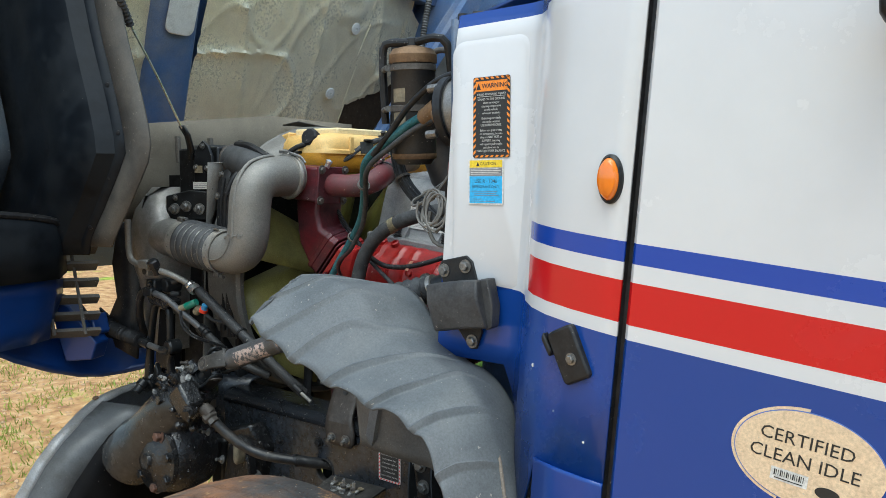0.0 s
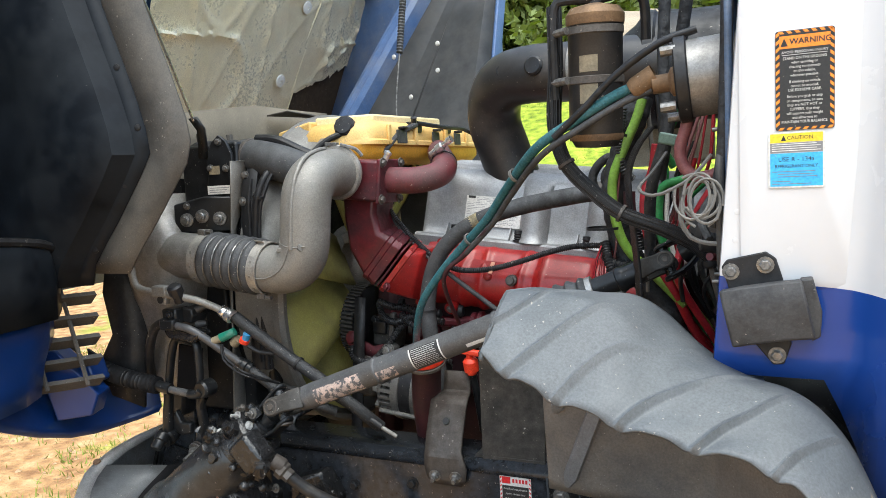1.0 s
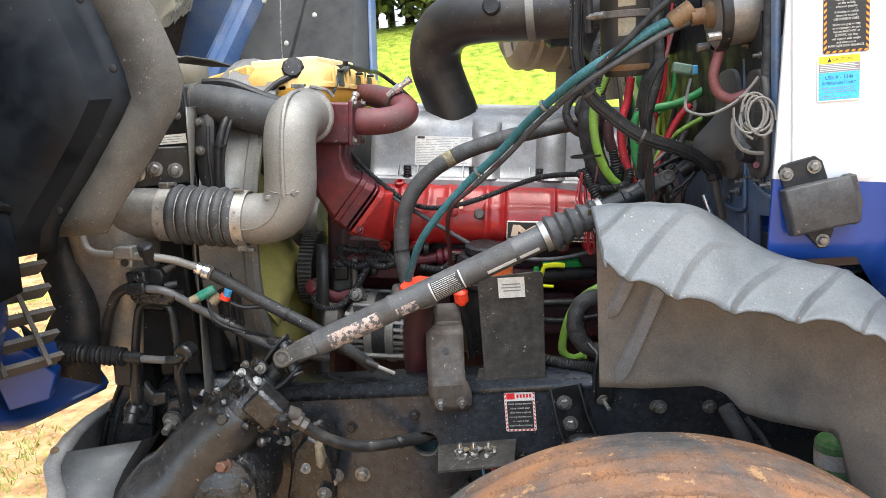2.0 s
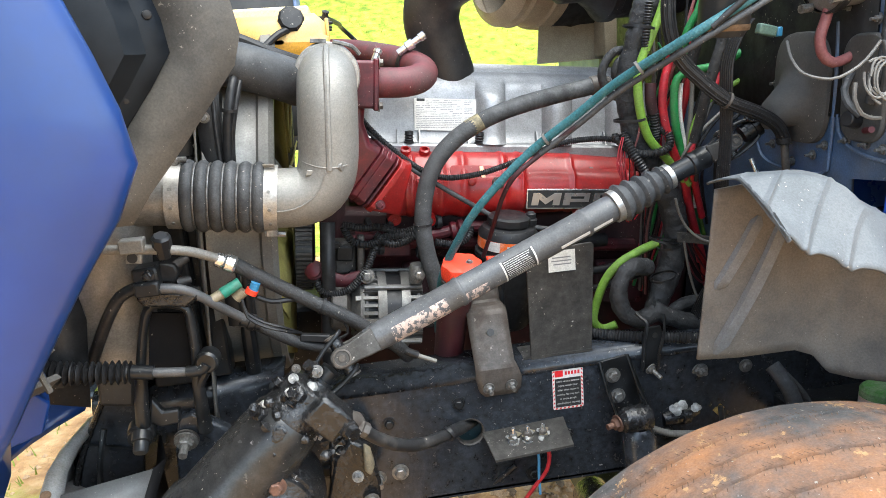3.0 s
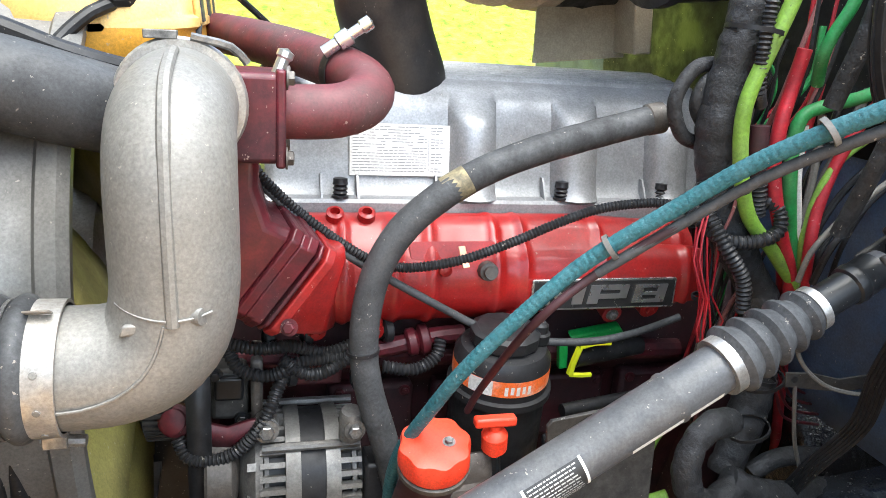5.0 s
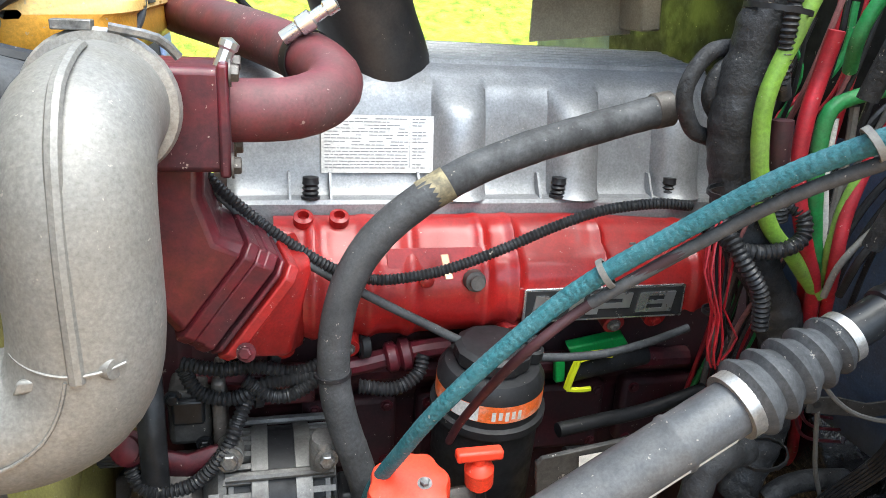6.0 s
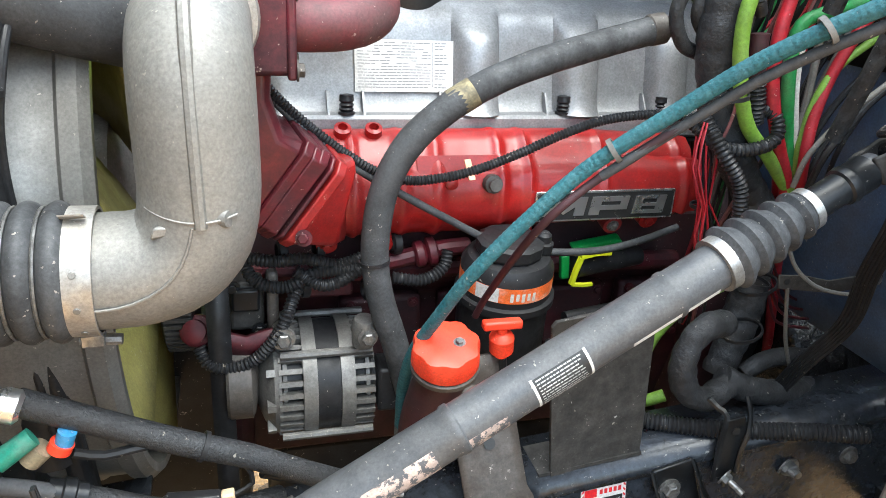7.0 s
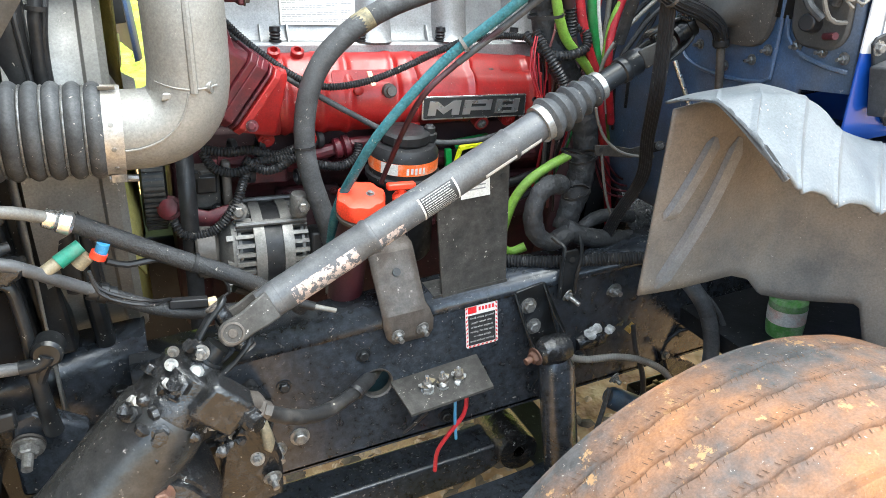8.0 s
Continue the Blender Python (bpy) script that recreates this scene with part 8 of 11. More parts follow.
    f = thing("cooling_fan", N(-0.56, 0.43, -0.06), "olive yellow plastic cooling fan", "fan")
    npart("hub", lathe((-0.60, 0.43, -0.06), (1, 0, 0), [(0, 0), (0.12, 0.0), (0.12, 0.05), (0.08, 0.07), (0.05, 0.12), (0, 0.12)], seg=32), M_ALU, f, "metal hub")
    for k in range(9):
        a0 = 2 * math.pi * k / 9
        rows = []
        for r in (0.11, 0.2, 0.3, 0.385):
            row = []
            for q in range(5):
                u = q / 4 - 0.5
                a = a0 + u * 0.145 / r * (0.8 + r)
                row.append((-0.545 + u * 0.085 + 0.008 * math.cos(u * 3), 0.43 + r * math.cos(a), -0.06 + r * math.sin(a)))
            rows.append(row)
        npart("blade", loft(rows), M_FAN, f, solid=0.004, smooth=60)
    p = thing("drive_pulley", E(-0.46, 0.30, -0.18), "dark toothed drive pulley behind the fan", "pulley")
    c = Vector((-0.505, 0.27, -0.165))
    epart("wheel", lathe(c, (1, 0, 0), [(0, 0), (0.085, 0), (0.092, 0.004), (0.092, 0.040), (0.085, 0.044), (0, 0.044)], seg=48), M_BLACK, p)
    bm = bmesh.new()
    for k in range(56):
        a = 2 * math.pi * k / 56
        add_box(bm, c + Vector((0.022, 0.093 * math.cos(a), 0.093 * math.sin(a))), (0.036, 0.006, 0.005), Matrix.Rotation(a, 4, "X"))
    epart("teeth", bm, M_PLATE, p, "worn steel teeth", smooth=0)
    bl = thing("drive_belt", E(-0.42, 0.2, -0.4), "black ribbed drive belt with its tensioner wheel", "belt")
    epart("belt", loft([[(-0.445, 0.155, z), (-0.415, 0.155, z)] for z in (-0.08, -0.2, -0.3, -0.42, -0.55)]), M_RUBBER, bl, solid=0.006)
    epart("tensioner", lathe((-0.425, 0.19, -0.28), (1, 0, 0), [(0, 0), (0.055, 0), (0.058, 0.004), (0.058, 0.034), (0.05, 0.038), (0.02, 0.044), (0, 0.044)], seg=32), M_STRAP, bl, "dull steel wheel")


def build_alternator():
    t = thing("alternator", E(-0.31, 0.17, -0.35), "grey aluminium alternator with slotted end housings", "alternator", move=(0.026, 0.026, -0.018))
    c = Vector((0, 0.180, -0.280))
    X = lambda x: Vector((x, c.y, c.z))
    grow = Matrix.Translation((-0.315, c.y, c.z)) @ Matrix.Diagonal((0.97, 1.0, 1.0, 1)) @ Matrix.Translation((0.315, -c.y, -c.z))

    def ap(name, bm, material, parent, label="", **kw):
        bm.transform(grow)
        return epart(name, bm, material, parent, label, **kw)
    ap("stator", lathe(X(-0.332), (1, 0, 0), [(0.084, 0), (0.084, 0.036)], seg=48), M_PLASTIC, t, "black laminated stator band")
    ap("core", lathe(X(-0.385), (1, 0, 0), [(0, 0), (0.066, 0), (0.066, 0.14), (0, 0.14)], seg=32), M_INK, t)
    for x0, x1, sgn in ((-0.385, -0.330, 1), (-0.298, -0.248, -1)):
        xr = x1 if sgn > 0 else x0      # the band beside the stator
        ap("housing_band", lathe(X(min(xr, xr - sgn * 0.022)), (1, 0, 0), [(0.078, 0), (0.087, 0.001), (0.088, 0.021), (0.078, 0.022)], seg=48), M_ALTALU, t)
        xe = x0 if sgn > 0 else x1
        ap("end_plate", lathe(X(xe), (sgn, 0, 0), [(0.03, -0.004), (0.062, 0.0), (0.074, 0.006), (0.074, 0.012), (0.03, 0.012)], seg=40), M_ALTALU, t)
        for k in range(30):
            a = 2 * math.pi * k / 30
            ap("cooling_fin", box(Vector(((x0 + x1) / 2, c.y + 0.077 * math.cos(a), c.z + 0.077 * math.sin(a))), (x1 - x0, 0.013, 0.0072), Matrix.Rotation(a, 4, "X")), M_ALTALU, t, smooth=0)
    for a in (130, 215, 60):
        yy, zz = c.y + 0.091 * math.cos(radians(a)), c.z + 0.091 * math.sin(radians(a))
        ap("through_bolt", tube([(-0.382, yy, zz), (-0.25, yy, zz)], 0.006, seg=8), M_ALTALU, t)
    ap("upper_lug", lathe((-0.265, 0.112, -0.178), (0, -0.15, 1), [(0, -0.02), (0.016, -0.018), (0.017, 0.016), (0.014, 0.024), (0, 0.026)], seg=16), M_ALTALU, t)
    ap("lug_bolt", bolt((-0.262, 0.096, -0.176), (0, -1, 0), 0.0095), M_BOLT, t)
    ap("front_lug", lathe((-0.376, 0.125, -0.185), (0, -1, 0.1), [(0, -0.03), (0.017, -0.028), (0.017, 0.0), (0, 0.002)], seg=16), M_ALTALU, t)
    ap("lug_bolt", bolt((-0.376, 0.123, -0.185), (0, -1, 0.1), 0.0105), M_BOLT, t)
    ap("front_spider", lathe(X(-0.385), (-1, 0, 0), [(0.080, -0.004), (0.078, 0.006), (0.060, 0.020), (0.040, 0.028), (0.030, 0.030), (0, 0.030)], seg=40), M_ALTALU, t, "ribbed front housing")
    for k in range(10):
        a = 2 * math.pi * k / 10
        ap("spider_rib", slab([Vector((-0.390, c.y + r * math.cos(a) - w * math.sin(a), c.z + r * math.sin(a) + w * math.cos(a))) for r, w in ((0.082, -0.005), (0.034, -0.005), (0.034, 0.005), (0.082, 0.005))], (-0.012, 0, 0)), M_ALTALU, t, smooth=0)
    ap("pulley", lathe(X(-0.43), (1, 0, 0), [(0, 0), (0.034, 0), (0.036, 0.003), (0.033, 0.006), (0.036, 0.010), (0.033, 0.013), (0.036, 0.017), (0.033, 0.020), (0.036, 0.024), (0.036, 0.032), (0.02, 0.034), (0.02, 0.046), (0, 0.046)], seg=32), M_STRAP, t, "grooved pulley")
    ap("terminal_box", box((-0.228, 0.120, -0.265), (0.034, 0.05, 0.07)), M_PLASTIC, t, "black terminal cover", bevel=0.005)
    ap("terminal_stud", lathe((-0.213, 0.09, -0.252), (0.3, -1, 0), [(0, 0), (0.006, 0), (0.006, 0.014), (0.004, 0.016), (0, 0.02)], seg=8), M_BOLT, t)
    ap("lead", tube([(-0.213, 0.10, -0.27), (-0.212, 0.095, -0.30), (-0.213, 0.10, -0.36)], 0.006), M_GREYC, t, "grey lead")
    tb = thing("belt_tensioner", E(-0.40, 0.19, -0.20), "dusty cast tensioner housing beside the alternator", "tensioner", move=(0.006, 0.045, -0.02))
    epart("housing", box((-0.402, 0.185, -0.155), (0.05, 0.06, 0.075)), M_PLATE, tb, bevel=0.008)
    epart("cover_plate", box((-0.402, 0.150, -0.140), (0.038, 0.012, 0.034)), M_BLACK, tb, bevel=0.004)
    epart("side_plate", box((-0.366, 0.175, -0.145), (0.016, 0.07, 0.095)), M_STRAP, tb, "dull steel side plate", bevel=0.005)
    epart("red_bar", box((-0.292, 0.195, -0.140), (0.085, 0.04, 0.034)), M_DKRED, tb, "dark red cross bar", bevel=0.005)
    for x, z in ((-0.419, -0.122), (-0.385, -0.188), (-0.32, -0.14)):
        epart("bolt", bolt((x, 0.152 if x < -0.33 else 0.174, z), (0, -1, 0), 0.007), M_BLACK, tb)
    b = thing("alternator_bracket", E(-0.42, 0.12, -0.20), "dark red bracket arm with a sensor on the alternator", "bracket", move=(0.002, 0.055, -0.026))
    epart("arm", loft([[(-0.460, 0.12, -0.155), (-0.460, 0.12, -0.182)], [(-0.43, 0.115, -0.168), (-0.43, 0.115, -0.20)], [(-0.40, 0.112, -0.176), (-0.40, 0.112, -0.205)], [(-0.375, 0.112, -0.168), (-0.375, 0.112, -0.204)], [(-0.345, 0.115, -0.165), (-0.345, 0.115, -0.19)]]), M_DKRED, b, solid=0.008, smooth=60)
    epart("sensor_boss", lathe((-0.465, 0.125, -0.168), (-0.2, -1, 0.4), [(0, -0.012), (0.022, -0.01), (0.022, 0.004), (0.016, 0.006), (0.016, 0.014), (0.010, 0.016), (0, 0.018)], seg=20), M_DKRED, b)
    epart("loom", corrugated([(-0.462, 0.108, -0.185), (-0.45, 0.10, -0.208), (-0.425, 0.098, -0.215), (-0.39, 0.098, -0.205), (-0.355, 0.10, -0.165), (-0.335, 0.12, -0.125), (-0.32, 0.14, -0.105)], 0.0085, 0.0055, 0.14), M_CORR, b, "black ribbed loom")


build_block()
build_valve_cover()
build_manifold()
build_throttle()
build_charge_pipe()
build_cooler()
build_alternator()


# ---- tanks, filters and caps ----
def build_tanks():
    t = thing("coolant_tank", (-0.52, 0.5, 1.56), "yellowed plastic coolant tank with a black cap", "coolant tank", move=(0.012, 0.05, -0.006))
    rows = []
    for k, y in enumerate((0.165, 0.18, 0.22, 0.30, 0.45, 0.62, 0.78, 0.88, 0.90)):
        s = (0.6, 0.85, 1, 1, 1, 1, 1, 0.92, 0.7)[k]
        x0, x1 = -0.53 - 0.06 * s, -0.45 + 0.055 * s
        zt, zb = 1.63 + 0.056 * s, 1.63 - 0.055 * s
        zm = 1.622
        rows.append([(x0 + 0.02, y, zb), (x0, y, zb + 0.02), (x0, y, zm), (x0 - 0.006, y, zm + 0.004), (x0 - 0.006, y, zm + 0.014), (x0, y, zm + 0.018), (x0, y, zt - 0.02), (x0 + 0.02, y, zt), (x1 - 0.02, y, zt), (x1, y, zt - 0.02), (x1, y, zm + 0.018), (x1 + 0.006, y, zm + 0.014), (x1 + 0.006, y, zm + 0.004), (x1, y, zm), (x1, y, zb + 0.02), (x1 - 0.02, y, zb)])
    for end, y in ((0, 0.160), (-1, 0.905)):
        mid = (-0.49, y, 1.63)
        row = [tuple(0.12 * a + 0.88 * b for a, b in zip(p, mid)) for p in rows[end]]
        rows = [row] + rows if end == 0 else rows + [row]
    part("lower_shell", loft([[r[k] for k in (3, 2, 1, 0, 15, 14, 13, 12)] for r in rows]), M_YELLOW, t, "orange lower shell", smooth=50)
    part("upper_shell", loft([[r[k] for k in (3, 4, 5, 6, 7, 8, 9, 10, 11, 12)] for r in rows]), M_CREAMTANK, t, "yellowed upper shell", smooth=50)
    # no recess here: grey plates carry the shade of the pockets as colour
    for y, w in ((0.335, 0.055), (0.545, 0.045), (0.70, 0.045)):
        nt_ = part("pocket", slab([(-0.391, y - w / 2, 1.630), (-0.391, y + w / 2, 1.630), (-0.391, y + w / 2, 1.664), (-0.391, y - w / 2, 1.664)], (0.004, 0, 0)), M_HOSE, t, "grey plate coloured as a shaded pocket", bevel=0.001)
        part("pocket_tab", box((-0.386, y + 0.004, 1.669), (0.018, 0.026, 0.007)), M_PLASTIC, nt_, bevel=0.002)
    for y in (0.27, 0.42, 0.62, 0.78):
        part("mould_rib", box((-0.391, y, 1.652), (0.008, 0.016, 0.05)), M_CREAMTANK, t, bevel=0.003)
    part("filler_horn", loft([[(-0.70, 0.225, 1.655), (-0.70, 0.27, 1.655), (-0.70, 0.27, 1.675), (-0.70, 0.225, 1.675)], [(-0.58, 0.20, 1.64), (-0.58, 0.30, 1.64), (-0.58, 0.30, 1.695), (-0.58, 0.20, 1.695)]], close=True), M_CREAMTANK, t, bevel=0.006)
    part("top_pad", slab([(-0.585, 0.23, 1.682), (-0.425, 0.25, 1.682), (-0.425, 0.66, 1.688), (-0.585, 0.66, 1.688)], (0, 0, 0.022)), M_CREAMTOP, t, "pale cream top", bevel=0.005)
    cap = part("tank_cap", lathe((-0.464, 0.188, 1.668), (0.15, -1, 0.35), [(0, -0.03), (0.014, -0.03), (0.014, 0), (0.026, 0.0), (0.027, 0.004), (0.027, 0.020), (0.022, 0.026), (0, 0.027)], seg=10), M_PLASTIC, t, "black screw cap", smooth=20)
    part("neck", box((-0.445, 0.30, 1.65), (0.05, 0.09, 0.05)), M_PLASTIC, t, "black sensor housing", bevel=0.006)
    part("sensor", box((-0.405, 0.44, 1.675), (0.03, 0.045, 0.03)), M_PLASTIC, t, bevel=0.004)
    part("sensor", box((-0.405, 0.64, 1.675), (0.03, 0.045, 0.025)), M_PLASTIC, t, bevel=0.004)
    h = thing("tank_hoses", (-0.42, 0.3, 1.58), "thin black overflow hoses of the coolant tank", "hose", move=(0.012, 0.05, -0.006))
    part("hose", tube([(-0.465, 0.17, 1.655), (-0.49, 0.15, 1.645), (-0.52, 0.13, 1.62), (-0.53, 0.11, 1.60)], 0.0075), M_RUBBER, h)
    part("hose", tube([(-0.39, 0.42, 1.68), (-0.395, 0.33, 1.655), (-0.40, 0.25, 1.61), (-0.44, 0.17, 1.575), (-0.50, 0.12, 1.575)], 0.008), M_HOSE, h)
    part("hose", tube([(-0.39, 0.43, 1.685), (-0.36, 0.55, 1.675), (-0.35, 0.68, 1.67), (-0.30, 0.74, 1.62), (-0.24, 0.76, 1.55)], 0.006), M_RUBBER, h)
    part("hose_stub", lathe((-0.392, 0.415, 1.688), (0.2, -0.4, 1), [(0, -0.01), (0.007, -0.01), (0.009, 0.0), (0.007, 0.006), (0.009, 0.012), (0, 0.016)], seg=8), M_PLASTIC, h)
    u = thing("upper_radiator_hose", (-0.52, 0.1, 1.55), "thick dusty black upper radiator hose", "hose")
    part("hose", tube([(-0.70, 0.14, 1.605), (-0.64, 0.10, 1.603), (-0.56, 0.085, 1.588), (-0.48, 0.10, 1.558), (-0.42, 0.16, 1.53), (-0.38, 0.24, 1.52)], 0.043, seg=24), M_HOSE, u)
    part("band_clamp", lathe((-0.635, 0.098, 1.602), (1, -0.2, -0.1), [(0.0435, -0.007), (0.0455, -0.006), (0.0455, 0.006), (0.0435, 0.007)], seg=32), M_STRAP, u)
    part("branch_hose", tube([(-0.62, 0.10, 1.645), (-0.56, 0.10, 1.638), (-0.49, 0.11, 1.605), (-0.44, 0.13, 1.585), (-0.40, 0.15, 1.575)], 0.011), M_RUBBER, u)
    # oil filler with red cap
    o = thing("oil_filler", (-0.18, 0.02, 1.0), "oil filler tube with a bright orange-red screw cap", "oil filler", move=(0.001, 0.003, -0.010))
    ax = Vector((0.02, -0.28, 1)).normalized()
    c = Vector((-0.170, 0.030, 1.155))
    part("tube", tube([(-0.20, 0.10, 0.96), (-0.19, 0.065, 1.06), c - ax * 0.01], 0.032, seg=20), M_MAROON, o, "maroon filler tube")
    part("collar", lathe(c - ax * 0.012, ax, [(0.034, 0), (0.042, 0.004), (0.042, 0.010), (0.034, 0.014)], seg=28), M_STRAP, o, "bare metal collar")
    cap = bmesh.new()
    n = 40
    F = Matrix.Translation(c) @ frame_of(ax)
    rings = []
    for r, h, lob in ((0.0405, 0.002, 0), (0.0415, 0.008, 0.0010), (0.0408, 0.024, 0.0020), (0.0385, 0.031, 0.0020), (0.030, 0.034, 0.0008), (0.012, 0.035, 0), ):
        rings.append([cap.verts.new(F @ Vector(((r + lob * math.cos(8 * 2 * math.pi * k / n)) * math.cos(2 * math.pi * k / n), (r + lob * math.cos(8 * 2 * math.pi * k / n)) * math.sin(2 * math.pi * k / n), h))) for k in range(n)])
    for A, B in zip(rings, rings[1:]):
        for k in range(n):
            cap.faces.new((A[k], A[(k + 1) % n], B[(k + 1) % n], B[k]))
    cap.faces.new(rings[-1])
    capo = part("screw_cap", cap, M_CAP, o, "orange-red lobed cap", smooth=40)
    part("cap_bolt", bolt(F @ Vector((0.014, -0.006, 0.034)), ax, 0.005), M_BOLT, capo)
    d = thing("dipstick", (-0.10, 0.03, 1.05), "bright red T-handled dipstick", "dipstick", move=(0.016, 0.045, -0.014))
    part("tube", tube([(-0.09, 0.06, 0.99), (-0.095, 0.045, 1.08), (-0.099, 0.035, 1.125)], 0.008), M_BLACK, d)
    a2 = Vector((-0.02, -0.2, 1)).normalized()
    p0 = Vector((-0.099, 0.034, 1.125))
    part("handle", lathe(p0, a2, [(0, 0), (0.010, 0), (0.010, 0.006), (0.016, 0.008), (0.0165, 0.030), (0.012, 0.036), (0.007, 0.038), (0.007, 0.046), (0, 0.047)], seg=16), M_CAP, d)
    part("grip", box(p0 + a2 * 0.051, (0.052, 0.015, 0.012), Matrix.Rotation(radians(6), 4, "Y")), M_CAP, d, bevel=0.003)
    # spin-on filter housing with an orange label
    f = thing("fuel_filter", (-0.04, 0.13, 1.0), "black filter housing with an orange and white label", "filter", move=(0.004, 0.058, -0.012))
    fx = Vector((0.10, -0.10, 1)).normalized()
    fc = Vector((-0.050, 0.150, 1.06))
    part("can", lathe(fc, fx, [(0, -0.08), (0.060, -0.08), (0.066, -0.07), (0.066, 0.085), (0.072, 0.087), (0.072, 0.097), (0.066, 0.099), (0.066, 0.140), (0.058, 0.152), (0.030, 0.158), (0, 0.158)], seg=40), M_PLASTIC, f)
    lab = lathe(fc, fx, [(0.0668, 0.109), (0.0668, 0.132)], seg=64)
    part("label_band", lab, M_ORANGE, f, "worn orange label band")
    F2 = Matrix.Translation(fc) @ frame_of(fx)
    bm = bmesh.new()
    view = F2.inverted() @ (fc + Vector((-0.55, -0.83, 0)))
    a0 = math.atan2(view.y, view.x)
    for r0, s0, s1, h0, h1 in ((0.0671, -0.42, 0.10, 0.1095, 0.1315),):
        ring = [[bm.verts.new(F2 @ Vector((r0 * math.cos(a0 + s0 + (s1 - s0) * k / 6), r0 * math.sin(a0 + s0 + (s1 - s0) * k / 6), h))) for k in range(7)] for h in (h0, h1)]
        for k in range(6):
            bm.faces.new((ring[0][k], ring[0][k + 1], ring[1][k + 1], ring[1][k]))
    part("white_field", bm, M_WHITE, f, "white end of the label")
    bm = bmesh.new()
    for q in range(5):
        for s0, s1, h0, h1 in ((0.34 + 0.12 * q, 0.41 + 0.12 * q, 0.112 + 0.002 * (q % 2), 0.125),):
            ring = [[bm.verts.new(F2 @ Vector((0.0672 * math.cos(a0 + s0 + (s1 - s0) * k / 2), 0.0672 * math.sin(a0 + s0 + (s1 - s0) * k / 2), h))) for k in range(3)] for h in (h0, h1)]
            for k in range(2):
                bm.faces.new((ring[0][k], ring[0][k + 1], ring[1][k + 1], ring[1][k]))
    part("worn_print", bm, M_WHITE, f, "rubbed white patches")
    part("head", lathe(fc + fx * 0.156, fx, [(0.046, 0), (0.048, 0.004), (0.048, 0.018), (0.04, 0.022), (0, 0.022)], seg=12), M_PLASTIC, f, smooth=20)
    part("bleed_knob", lathe(fc + fx * 0.150 + Vector((0.048, -0.005, 0.0)), fx, [(0, 0), (0.014, 0), (0.015, 0.014), (0.011, 0.016), (0.011, 0.026), (0.007, 0.03), (0, 0.03)], seg=14), M_PLASTIC, f)
    part("ear", slab([(0.005, 0.085, 1.055), (0.055, 0.075, 1.062), (0.062, 0.075, 1.09), (0.05, 0.075, 1.10), (0.005, 0.085, 1.085)], (0, 0.012, 0)), M_BLACK, f, "black mounting ear", bevel=0.003)
    part("ear_hole", lathe((0.047, 0.0745, 1.082), (0, -1, 0), [(0.007, 0), (0.007, 0.001), (0, 0.001)], seg=14), M_INK, f, smooth=0)
    cn = thing("diagnostic_connector", (0.11, 0.19, 1.13), "black cable connector with yellow and green clips", "connector", move=(0.026, 0.098, -0.025))
    part("body", cyl((0.075, 0.165, 1.150), (0.20, 0.19, 1.140), 0.018, 0.016), M_PLASTIC, cn)
    bm = bmesh.new()
    add_tube(bm, [(0.080, 0.148, 1.172), (0.072, 0.15, 1.150), (0.066, 0.152, 1.128)], 0.0055, seg=6)
    add_tube(bm, [(0.078, 0.148, 1.174), (0.105, 0.15, 1.176), (0.130, 0.152, 1.172)], 0.0065, seg=6)
    add_tube(bm, [(0.066, 0.152, 1.127), (0.085, 0.15, 1.124), (0.10, 0.152, 1.122)], 0.004, seg=6)
    part("clip", bm, M_YEL, cn, "bright yellow clip")
    part("latch", slab([(0.075, 0.172, 1.178), (0.165, 0.185, 1.176), (0.175, 0.185, 1.158), (0.085, 0.172, 1.158)], (0, 0.016, 0.006)), M_GRNP, cn, "green latch", bevel=0.003)
    part("tag", box((0.062, 0.172, 1.150), (0.014, 0.012, 0.04)), M_GRNP, cn, bevel=0.002)


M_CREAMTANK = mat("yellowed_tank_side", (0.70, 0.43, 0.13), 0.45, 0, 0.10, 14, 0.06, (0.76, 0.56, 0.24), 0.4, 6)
M_CREAMTOP = mat("pale_tank_top", (0.80, 0.66, 0.38), 0.45, 0, 0.06, 14, 0.06, (0.72, 0.55, 0.28), 0.3, 6)
build_tanks()


